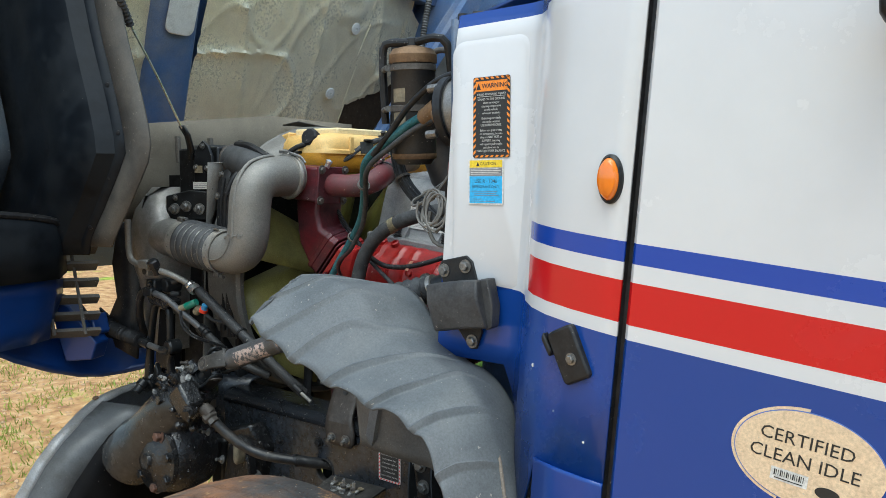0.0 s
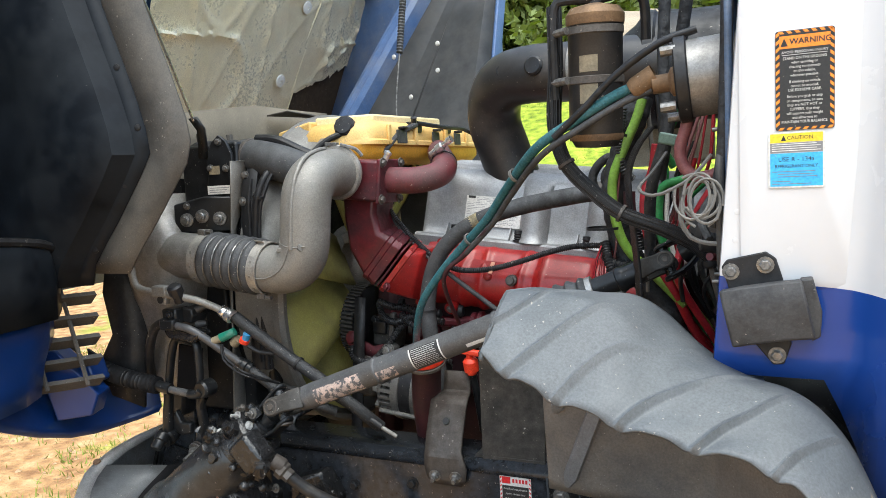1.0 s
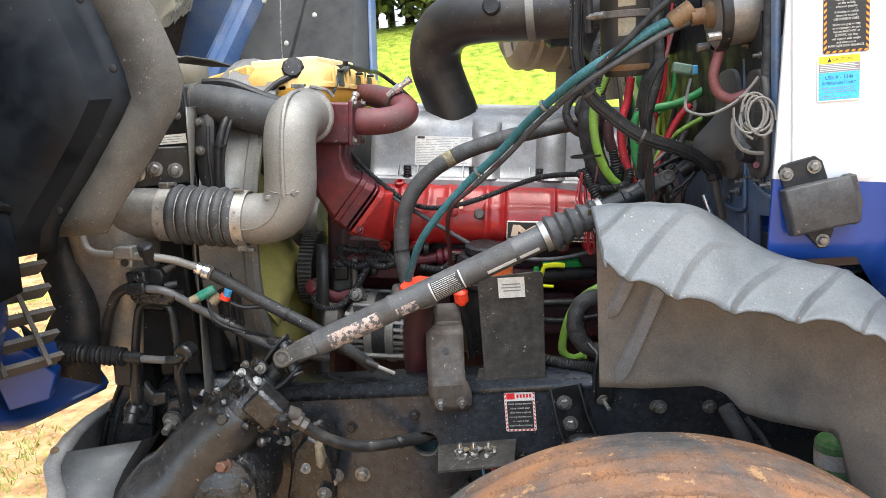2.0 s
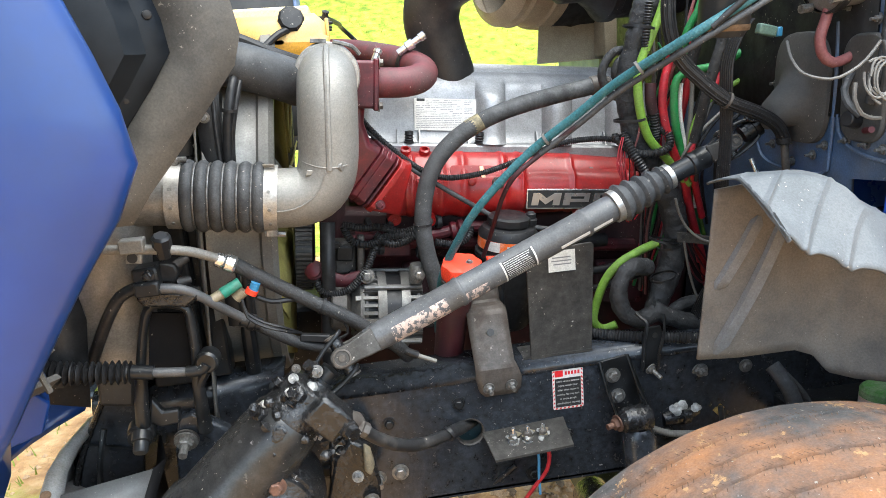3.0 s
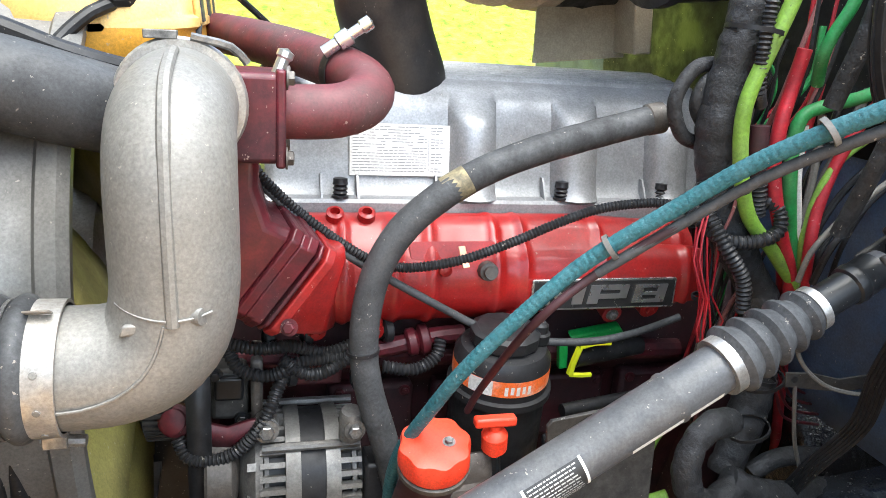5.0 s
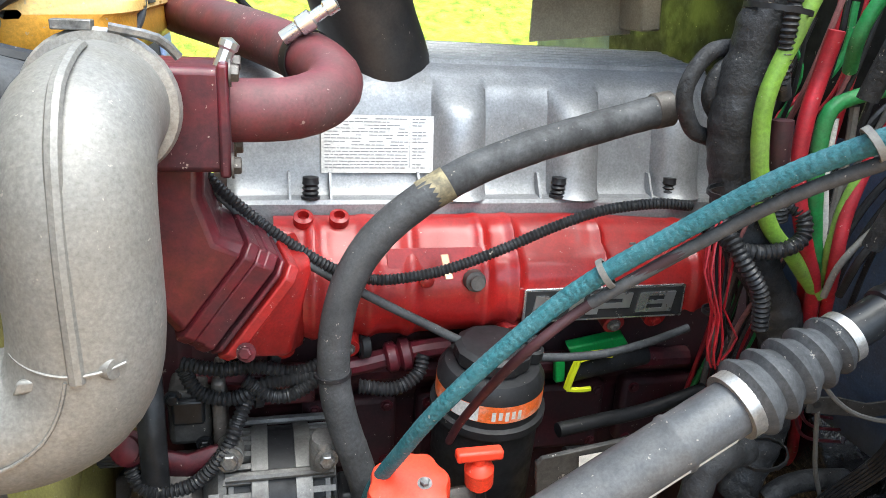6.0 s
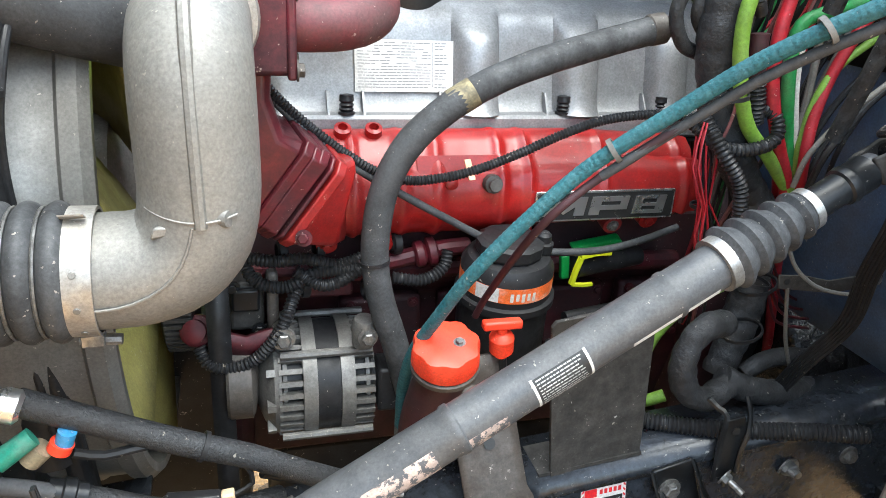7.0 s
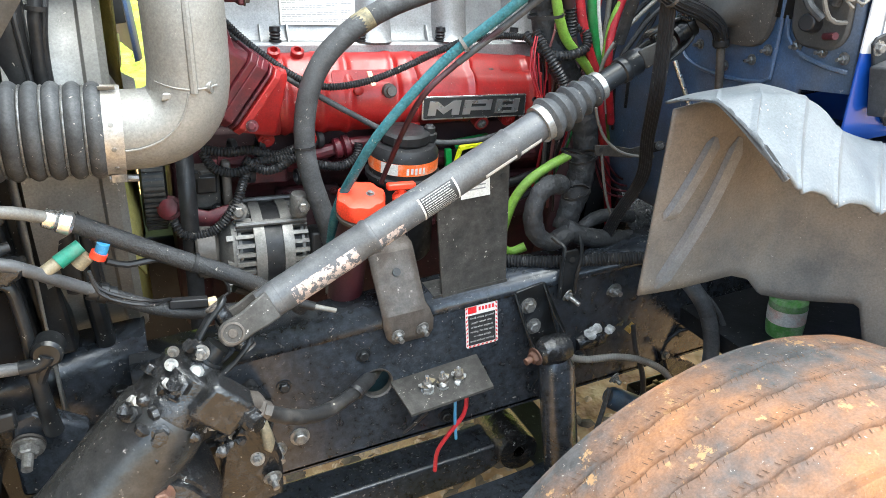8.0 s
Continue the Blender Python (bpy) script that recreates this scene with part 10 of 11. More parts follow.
# ---- radiator support by the bumper ----
def build_support():
    t = thing("radiator_support", (-0.70, -0.1, 0.9), "black forked radiator support casting bolted to the frame", "bracket")
    yoke = [(-0.7683, -0.1, 1.0852), (-0.7581, -0.1, 1.1324), (-0.7482, -0.1, 1.1693), (-0.7372, -0.1, 1.1942), (-0.7187, -0.1, 1.2009), (-0.6919, -0.1, 1.1970), (-0.6735, -0.1, 1.1867), (-0.6715, -0.1, 1.1576), (-0.6718, -0.1, 1.1186), (-0.6762, -0.1, 1.0695)]
    part("yoke", tube(yoke, 0.0105, seg=12, flat=0.8), M_BLACK, t)
    for leg in ([(-0.7675, -0.1, 1.0900), (-0.7719, -0.1, 1.0559), (-0.7781, -0.1, 1.0216), (-0.7810, -0.1, 0.9914), (-0.7828, -0.1, 0.9761)], [(-0.6755, -0.1, 1.0744), (-0.6767, -0.1, 1.0391), (-0.6801, -0.09, 0.9928), (-0.6818, -0.08, 0.9447)]):
        part("leg", tube(leg, 0.0115, seg=12, radius=lambda s, T: 0.0100 + 0.0035 * s / T), M_BLACK, t)
    part("saddle", slab([(-0.7475, -0.12, 1.2345), (-0.6471, -0.12, 1.2186), (-0.6502, -0.12, 1.2042), (-0.6693, -0.12, 1.1938), (-0.7366, -0.12, 1.2018), (-0.7487, -0.12, 1.2146)], (0, 0.045, 0)), M_GREASE, t, bevel=0.006)
    part("isolator", box((-0.7267, -0.1, 1.2531), (0.042, 0.045, 0.036), Matrix.Rotation(radians(-3), 4, "Y")), M_BLACK, t, bevel=0.005)
    part("isolator_bolt", bolt((-0.7208, -0.124, 1.2584), (0, -1, 0.1), 0.007), M_GREASE, t)
    part("rubber_block", slab([(-0.7072, -0.1, 1.2715), (-0.6819, -0.1, 1.2664), (-0.6776, -0.1, 1.2529), (-0.6858, -0.1, 1.2337), (-0.7112, -0.1, 1.2390)], (0, 0.05, 0)), M_RUBBER, t, bevel=0.004)
    for a, b in (((-0.6862, -0.08, 1.2607), (-0.6645, -0.07, 1.2697)), ((-0.6882, -0.08, 1.2290), (-0.6658, -0.07, 1.2302))):
        part("lug", cyl(a, b, 0.009, 0.007), M_CHIPPED, t)
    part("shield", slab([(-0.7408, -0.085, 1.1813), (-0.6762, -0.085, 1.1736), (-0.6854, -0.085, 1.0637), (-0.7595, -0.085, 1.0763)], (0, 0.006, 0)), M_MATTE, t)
    part("cross_web", slab([(-0.7629, -0.095, 1.0263), (-0.7472, -0.095, 0.9977), (-0.7191, -0.095, 0.9987), (-0.7201, -0.095, 0.9716), (-0.7524, -0.095, 0.9673), (-0.7746, -0.095, 0.9799)], (0, 0.018, 0)), M_BLACK, t, bevel=0.004)
    part("foot_boss", lathe((-0.7891, -0.085, 0.9684), (0, -1, -0.35), [(0, 0), (0.024, 0), (0.024, 0.018), (0.021, 0.022), (0.021, 0.030), (0, 0.030)], seg=20), M_BLACK, t)
    part("foot_bolt", lathe((-0.7829, -0.115, 0.9727), (0, -0.75, -0.65), [(0, 0), (0.0165, 0), (0.0165, 0.016), (0.013, 0.018), (0.013, 0.034), (0.011, 0.037), (0, 0.037)], seg=14), M_BLACK, t)
    part("pivot_plate", slab([(-0.7303, -0.07, 0.9718), (-0.7033, -0.07, 0.9774), (-0.6375, -0.07, 0.9279), (-0.6525, -0.07, 0.9021), (-0.7018, -0.07, 0.8253), (-0.7512, -0.07, 0.8360), (-0.7439, -0.07, 0.9181)], (0, 0.030, 0)), M_RAIL, t, bevel=0.006)
    part("pivot_washer", lathe((-0.7202, -0.072, 0.9278), (-0.05, -1, -0.25), [(0, 0), (0.023, 0), (0.023, 0.004), (0, 0.004)], seg=24), M_STRAP, t)
    part("pivot_bolt", bolt((-0.7198, -0.08, 0.9283), (-0.05, -1, -0.30), 0.0145, stud=0.026), M_BOLT, t, "bright pivot nut")
    part("eye_boss", lathe((-0.6524, -0.125, 1.0906), (0.05, 1, 0), [(0, 0), (0.016, 0), (0.020, 0.005), (0.020, 0.034), (0.016, 0.038), (0, 0.038)], seg=22), M_BLACK, t)
    part("eye_neck", tube([(-0.6591, -0.105, 1.0691), (-0.6681, -0.105, 1.0565), (-0.6771, -0.1, 1.0371)], 0.009, seg=10), M_BLACK, t)
    sp = thing("radiator_side_post", (-0.80, -0.02, 0.86), "black radiator side post with flaked paint showing pale metal", "post")
    part("post", slab([(-0.8255, -0.02, 1.2752), (-0.7627, -0.02, 1.2672), (-0.7801, -0.02, 1.1815), (-0.8154, -0.02, 0.9788), (-0.8795, -0.02, 0.9906), (-0.8707, -0.02, 1.1147)], (0, 0.05, 0)), M_CHIPPED, sp, bevel=0.008)
    part("bare_patch", slab([(-0.8376, -0.021, 1.1504), (-0.8224, -0.021, 1.1581), (-0.8132, -0.021, 1.1427), (-0.8046, -0.021, 1.1230), (-0.8077, -0.021, 1.0968), (-0.8225, -0.021, 1.0744), (-0.8294, -0.021, 1.0567), (-0.8533, -0.021, 1.0607), (-0.8486, -0.021, 1.1116)], (0, -0.0012, 0)), M_BAREPATCH, sp, "flaked pale patch")
    fp = thing("frame_face_plate", (-0.78, 0.0, 0.72), "dusty dark plate on the frame horn", "plate")
    part("plate", slab([(-0.8870, 0.02, 0.9974), (-0.8157, 0.02, 0.9846), (-0.8194, 0.02, 0.9117), (-0.8524, 0.02, 0.7277), (-0.9777, 0.02, 0.7565), (-0.9400, 0.02, 0.8781)], (0, 0.012, 0)), M_RAIL, fp, bevel=0.003)
    part("lip", tube([(-0.8820, 0.015, 0.9882), (-0.9187, 0.015, 0.9226), (-0.9478, 0.015, 0.8599), (-0.9845, 0.015, 0.7618)], 0.006, seg=8), M_GREASE, fp)
    part("ridge", tube([(-0.9305, 0.015, 0.9000), (-0.8757, 0.015, 0.8867), (-0.8255, 0.015, 0.8720)], 0.003, seg=6), M_BLACK, fp)
    r = thing("hood_assist_rod", (-0.8, -0.12, 1.05), "hood assist rod in a ribbed rubber bellows", "rod")
    part("bellows", corrugated([(-0.9449, -0.128, 1.1216), (-0.8945, -0.126, 1.1081), (-0.8494, -0.124, 1.1003), (-0.7788, -0.122, 1.0920)], 0.0170, 0.0105, 0.26, seg=18), M_RUBBER, r, "black ribbed bellows")
    part("sleeve", cyl((-0.7773, -0.122, 1.0917), (-0.7423, -0.121, 1.0852), 0.0125), M_BLACK, r)
    part("rod", tube([(-0.7423, -0.121, 1.0852), (-0.7065, -0.12, 1.0806), (-0.6831, -0.12, 1.0785)], 0.0085, seg=14), M_PAINTCHIP, r, "worn grey rod")
    part("rod_end", tube([(-0.6882, -0.12, 1.0784), (-0.6695, -0.12, 1.0782), (-0.6578, -0.12, 1.0822), (-0.6524, -0.12, 1.0892)], 0.0105, seg=12), M_BLACK, r)
    part("end", tube([(-0.9449, -0.128, 1.1216), (-0.9727, -0.13, 1.1292), (-1.0010, -0.13, 1.1359)], 0.008), M_BROWNRUST, r)
    bk = thing("radiator_guard", (-0.93, -0.1, 1.1), "torn black rubber guard beside the radiator", "rubber guard")
    part("guard", loft([[(-0.93, -0.09, 1.42), (-0.86, -0.05, 1.42)], [(-0.95, -0.10, 1.30), (-0.87, -0.06, 1.30)], [(-0.93, -0.10, 1.20), (-0.85, -0.07, 1.18)], [(-0.97, -0.11, 1.13), (-0.86, -0.08, 1.09)], [(-0.95, -0.10, 1.05), (-0.87, -0.08, 1.02)]]), M_RUBBER, bk, solid=0.008)
    part("flap", slab([(-1.0, -0.12, 1.165), (-0.965, -0.11, 1.14), (-0.87, -0.09, 1.10), (-0.90, -0.10, 1.07), (-0.99, -0.12, 1.08)], (0, 0.006, 0)), M_RUBBER, bk)


M_CHIPPED = mat("chipped_black_paint", (0.022, 0.022, 0.024), 0.45, 0, 0.3, 40, 0.3, (0.09, 0.08, 0.07), 0.35, 10, spots=(0.42, 0.38, 0.34), sscale=22, sthr=0.66)
build_support()


# ---- hoses and wiring ----
def hose(name, label, pts, r, material, category="hose", ribbed=0.0, flat=1.0, seg=12, wrap=0.0):
    t = thing(name, Vector(pts[len(pts) // 2]) - Vector((0, 0, r)), label, category)
    if ribbed:
        part("loom" if category == "cable" else "hose", corrugated(pts, r, ribbed, 0.13, seg), material, t)
    else:
        seed = (pts[0][0] * 37.0 + pts[0][2] * 11.0) % 10
        wob = lambda s, T: r * (1 + 0.035 * noise.noise((s * 26.0, seed, 0.0)) + 0.02 * noise.noise((s * 90.0, seed, 4.0)))
        if wrap:
            wob = lambda s, T: r * (1 + 0.045 * abs(math.sin(math.pi * s / wrap)) + 0.02 * noise.noise((s * 60.0, seed, 4.0)))
        part("hose" if category == "hose" else "cable", tube(pts, r, seg=seg, flat=flat, radius=wob, step=wrap / 5 if wrap else 0.009), material, t)
    return t


def tie(parent, at, axis, r, material=None):
    part("cable_tie", lathe(at, axis, [(r, -0.0025), (r + 0.0022, -0.0025), (r + 0.0022, 0.0025), (r, 0.0025)], seg=14), material or M_PLASTIC, parent)


def build_hoses():
    # breather hose over the manifold
    pts = [(0.1803, 0.198, 1.487), (0.1286, 0.193, 1.48), (0.0665, 0.186, 1.471), (0.0044, 0.18, 1.46), (-0.063, 0.173, 1.442), (-0.1202, 0.168, 1.416), (-0.1672, 0.168, 1.38), (-0.1988, 0.168, 1.335), (-0.217, 0.168, 1.28), (-0.2239, 0.168, 1.222), (-0.2193, 0.168, 1.164), (-0.2063, 0.168, 1.1), (-0.1944, 0.173, 1.025), (-0.1867, 0.178, 0.939)]
    t = hose("breather_hose", "thick grey rubber hose curving over the red manifold", pts, 0.0185, M_HOSE, seg=18)
    tie(t, (-0.2244, 0.168, 1.228), (0, 0, 1), 0.0186)
    part("tape_mark", lathe((-0.0973, 0.17, 1.428), (-0.87, 0, -0.42), [(0.0188, -0.016), (0.0190, -0.016), (0.0190, 0.016), (0.0188, 0.016)], seg=20), M_TANTAPE, t, "tan printed tape mark")
    part("end_ferrule", lathe((0.1803, 0.198, 1.487), (-1, 0, -0.1), [(0.0, -0.03), (0.014, -0.03), (0.014, -0.01), (0.0205, -0.008), (0.0205, 0.012), (0.0186, 0.014)], seg=18), M_STRAP, t, "dull metal ferrule")
    # braided teal hose
    pts = [(0.3447, -0.249, 1.656), (0.3011, -0.2495, 1.64), (0.2473, -0.246, 1.613), (0.1728, -0.229, 1.572), (0.0917, -0.1449, 1.509), (0.036, -0.0956, 1.456), (-0.0312, -0.059, 1.401), (-0.0897, -0.04, 1.346), (-0.1444, -0.017, 1.282), (-0.1756, 0.015, 1.221), (-0.2007, 0.055, 1.155), (-0.2115, 0.095, 1.081), (-0.2153, 0.125, 0.9967)]
    t = hose("braided_hose", "faded teal braided hose stretched across the bay", pts, 0.0076, M_GREENHOSE, seg=14, wrap=0.007)
    par = [(p[0] + 0.008, p[1] - 0.004, p[2] - 0.0125) for p in pts]
    t2 = hose("tie_along_cable", "thin grey cable tied along the teal hose", par[:7], 0.0052, M_HOSE, "cable")
    t3 = hose("fine_red_loom", "thin reddish loom dropping beside the red cap", par[5:8] + [(-0.0995, 0.07, 1.209), (-0.1101, 0.1, 1.161)], 0.0045, M_MAROON, "cable")
    for p in ((-0.0127, -0.067, 1.415), (0.1184, -0.1752, 1.531)):
        tie(t, p, (0.8, -0.35, 0.55), 0.0108, M_GREYC)
    part("hose_end", lathe((0.3447, -0.249, 1.656), (-0.85, 0.02, -0.5), [(0.0165, -0.015), (0.0165, 0.018), (0.0135, 0.024)], seg=14), M_BROWNRUST, t, "rust-stained hose end")
    # ribbed cable across the manifold and one behind it
    hose("ribbed_cable", "black ribbed cable draped over the red manifold", [(-0.3393, 0.21, 1.472), (-0.3113, 0.21, 1.433), (-0.2769, 0.21, 1.395), (-0.2382, 0.21, 1.359), (-0.2046, 0.21, 1.334), (-0.1697, 0.21, 1.319), (-0.1347, 0.21, 1.315), (-0.0785, 0.21, 1.319), (-0.0126, 0.21, 1.335), (0.0553, 0.21, 1.356), (0.1147, 0.21, 1.369), (0.1846, 0.21, 1.37), (0.2335, 0.21, 1.362)], 0.0062, M_CORR, "cable", ribbed=0.0048)
    t = hose("smooth_cable", "grey cable hanging below the red manifold", [(-0.3374, 0.215, 1.456), (-0.2854, 0.21, 1.394), (-0.2331, 0.21, 1.344), (-0.1889, 0.21, 1.31), (-0.1192, 0.21, 1.26), (-0.045, 0.21, 1.211), (0.0326, 0.21, 1.184), (0.1147, 0.21, 1.173), (0.1809, 0.21, 1.178), (0.2449, 0.21, 1.192)], 0.0055, M_HOSE, "cable")
    c = thing("cable_clip", (-0.0786, 0.22, 1.313), "small copper cable clip on the manifold", "clip")
    part("clip", slab([(-0.0835, 0.226, 1.332), (-0.0736, 0.226, 1.332), (-0.0736, 0.203, 1.309), (-0.0835, 0.203, 1.309)], (0, -0.003, 0.001)), M_COPPER, c, bevel=0.001)
    # wiring trunk at the rear of the engine
    t = thing("wiring_trunk", (0.2664, 0.08, 0.9775), "thick black cloth-taped wiring trunk behind the engine", "wiring")
    wrap = lambda s, T: 0.0250 + 0.0022 * math.sin(s * 42) + 0.0016 * abs(math.sin(s * 150)) + 0.002 * noise.noise((s * 45, 1.0, 2.0))
    part("trunk", tube([(0.2753, 0.1250, 1.6698), (0.2576, 0.1250, 1.6237), (0.2352, 0.1250, 1.5526), (0.2250, 0.1250, 1.4867), (0.2255, 0.1250, 1.4266), (0.2438, 0.1250, 1.3627), (0.2795, 0.1300, 1.3025), (0.3170, 0.1350, 1.2390), (0.3321, 0.1350, 1.1668), (0.3258, 0.1350, 1.0947), (0.3015, 0.1250, 1.0389), (0.2748, 0.1150, 0.9830)], 0.025, seg=22, step=0.005, radius=wrap), M_TAPE, t)
    part("branch", tube([(0.2377, 0.06, 1.1075), (0.1975, 0.045, 1.1166), (0.1705, 0.04, 1.0980), (0.1621, 0.04, 1.0601), (0.1742, 0.042, 1.0209), (0.2064, 0.045, 0.9990), (0.2492, 0.06, 1.0017)], 0.017, seg=16, step=0.005, radius=lambda s, T: 0.0172 + 0.0016 * abs(math.sin(s * 120)) + 0.001 * math.sin(s * 60)), M_TAPE, t)
    part("branch", tube([(0.2452, 0.065, 1.0144), (0.2744, 0.06, 0.9951), (0.3176, 0.06, 0.9765), (0.3707, 0.07, 0.9591), (0.4284, 0.09, 0.9398)], 0.0185, seg=14, step=0.006, radius=lambda s, T: 0.0185 + 0.0016 * abs(math.sin(s * 110))), M_TAPE, t)
    part("branch", tube([(0.3094, 0.1, 0.9848), (0.3356, 0.1, 0.9998), (0.3739, 0.1, 1.0019), (0.4385, 0.11, 0.9814)], 0.014, seg=12), M_TAPE, t)
    for q in ((0.2806, 0.082, 1.0747), (0.3000, 0.09, 1.1424)):
        tie(t, q, (-0.25, 0, 1), 0.0275)
    part("upper_loop", tube([(0.2351, 0.1600, 1.5563), (0.2054, 0.1500, 1.5548), (0.1830, 0.1450, 1.5365), (0.1735, 0.1450, 1.5087), (0.1891, 0.1500, 1.4731), (0.2195, 0.1600, 1.4576)], 0.0092, seg=12, step=0.006), M_TAPE, t)
    part("upper_loop", tube([(0.2303, 0.1500, 1.5436), (0.2067, 0.1400, 1.5320), (0.2001, 0.1400, 1.5073), (0.2213, 0.1500, 1.4794)], 0.0085, seg=12, step=0.006), M_TAPE, t)
    part("ribbed_branch", corrugated([(0.2501, 0.0800, 1.6454), (0.2452, 0.0800, 1.6079), (0.2419, 0.0800, 1.5696), (0.2451, 0.0850, 1.5312), (0.2604, 0.1000, 1.5115)], 0.0075, 0.0055, 0.15), M_CORR, t)
    part("brown_sleeve", tube([(0.2559, 0.0900, 1.4880), (0.2559, 0.0900, 1.4547), (0.2622, 0.0950, 1.4280)], 0.0115, seg=12), M_MAROON, t, "brown rubber sleeve")
    part("ribbed_branch", corrugated([(0.2639, 0.0950, 1.4313), (0.2675, 0.0950, 1.4016), (0.2720, 0.1000, 1.3740)], 0.0100, 0.0055, 0.16), M_CORR, t)
    part("ribbed_loop", corrugated([(0.1931, 0.1300, 1.3820), (0.2146, 0.0900, 1.3529), (0.2563, 0.0800, 1.3456), (0.2904, 0.0800, 1.3559), (0.2942, 0.0900, 1.3818), (0.2711, 0.1000, 1.3973)], 0.0085, 0.006, 0.13), M_CORR, t)
    part("ribbed_branch", corrugated([(0.203, 0.11, 1.388), (0.2183, 0.08, 1.343), (0.2387, 0.07, 1.302), (0.2441, 0.07, 1.257)], 0.009, 0.006, 0.13), M_CORR, t)
    for p, a in (((0.2058, 0.08, 1.419), (0, 0, 1)), ((0.2852, 0.09, 1.153), (0.3, 0, 1)), ((0.2267, 0.08, 1.599), (0.2, 0, 1))):
        tie(t, p, a, 0.030)
    # coloured battery cables
    hose("lime_cable", "thick lime green battery cable", [(0.2858, 0.0820, 1.6594), (0.2732, 0.0820, 1.6222), (0.2517, 0.0820, 1.5753), (0.2293, 0.0820, 1.5228), (0.2251, 0.0820, 1.4786), (0.2324, 0.0820, 1.4239), (0.2529, 0.0870, 1.3738), (0.2966, 0.0970, 1.3271), (0.3508, 0.1120, 1.2660)], 0.0092, M_GREEN, "cable")
    hose("lime_cable", "lime green cable looping down to the rail", [(0.2795, 0.11, 1.1446), (0.2338, 0.11, 1.1290), (0.1888, 0.11, 1.1053), (0.1586, 0.115, 1.0668), (0.1375, 0.12, 1.0048), (0.1359, 0.12, 0.9727), (0.1570, 0.12, 0.9568), (0.1834, 0.11, 0.9673)], 0.0095, M_GREEN, "cable")
    hose("red_cable", "thick red battery cable", [(0.3074, 0.0920, 1.5741), (0.2989, 0.0970, 1.5259), (0.2853, 0.0920, 1.4858), (0.2829, 0.0920, 1.4354), (0.2939, 0.0920, 1.3823), (0.3143, 0.0970, 1.3299), (0.3381, 0.1070, 1.2830), (0.3708, 0.1420, 1.2002), (0.4450, 0.2220, 1.0526), (0.5181, 0.3, 0.8299)], 0.0088, M_REDC, "cable")
    hose("red_cable", "thick red battery cable behind the green one", [(0.3689, 0.1300, 1.5453), (0.3591, 0.1300, 1.4946), (0.3492, 0.1300, 1.4427), (0.3390, 0.1300, 1.3896), (0.3394, 0.1300, 1.3247), (0.3644, 0.1500, 1.2390), (0.4363, 0.22, 1.0547)], 0.0075, M_REDC, "cable")
    hose("green_cable", "bright green rubber battery cable", [(0.5224, 0.0750, 1.5886), (0.4892, 0.0850, 1.5639), (0.4538, 0.0900, 1.5357), (0.4036, 0.0950, 1.5132), (0.3488, 0.0950, 1.5048), (0.3171, 0.0950, 1.4934), (0.3090, 0.0950, 1.4586), (0.3117, 0.0950, 1.4066), (0.3280, 0.1050, 1.3497), (0.3509, 0.1200, 1.2783), (0.4430, 0.2350, 1.0939)], 0.0085, M_GREEN2, "cable")
    hose("white_cable", "white cable beside the green one", [(0.3249, 0.0970, 1.4826), (0.3235, 0.0970, 1.4227), (0.3334, 0.1000, 1.3683), (0.3510, 0.1100, 1.2998), (0.3897, 0.1550, 1.2041)], 0.0045, M_WHITE, "cable")
    hose("green_cable", "pale green cable from the firewall", [(0.6695, 0.0900, 1.5380), (0.6163, 0.0900, 1.5356), (0.5541, 0.0900, 1.5304), (0.5055, 0.0900, 1.5100), (0.4629, 0.0900, 1.4845), (0.4150, 0.0900, 1.4619), (0.3767, 0.0900, 1.4369), (0.3539, 0.0900, 1.4038), (0.3448, 0.0950, 1.3591), (0.3518, 0.1100, 1.2903), (0.4500, 0.2300, 1.1174)], 0.0055, M_GREEN, "cable")
    hose("red_cable", "red cable behind the pale green one", [(0.4252, 0.09, 1.5072), (0.4054, 0.09, 1.4881), (0.3831, 0.09, 1.4538), (0.3647, 0.09, 1.4161), (0.3473, 0.085, 1.3699), (0.3437, 0.085, 1.3159), (0.4082, 0.16, 1.1794)], 0.0075, M_REDC, "cable")
    hose("green_cable", "green cable beside the separator", [(0.3564, 0.0700, 1.6491), (0.3445, 0.0700, 1.6192), (0.3285, 0.0750, 1.5890), (0.3227, 0.0800, 1.5640), (0.3365, 0.1000, 1.5317)], 0.0075, M_GREEN2, "cable")
    hose("steel_rod", "thin grey control rod among the cables", [(0.3798, 0, 1.4405), (0.3475, 0.01, 1.4107), (0.3166, 0.02, 1.3768), (0.2978, 0.03, 1.3424), (0.2939, 0.04, 1.3037)], 0.0036, M_PIPEALU, "rod")
    rnd = random.Random(21)
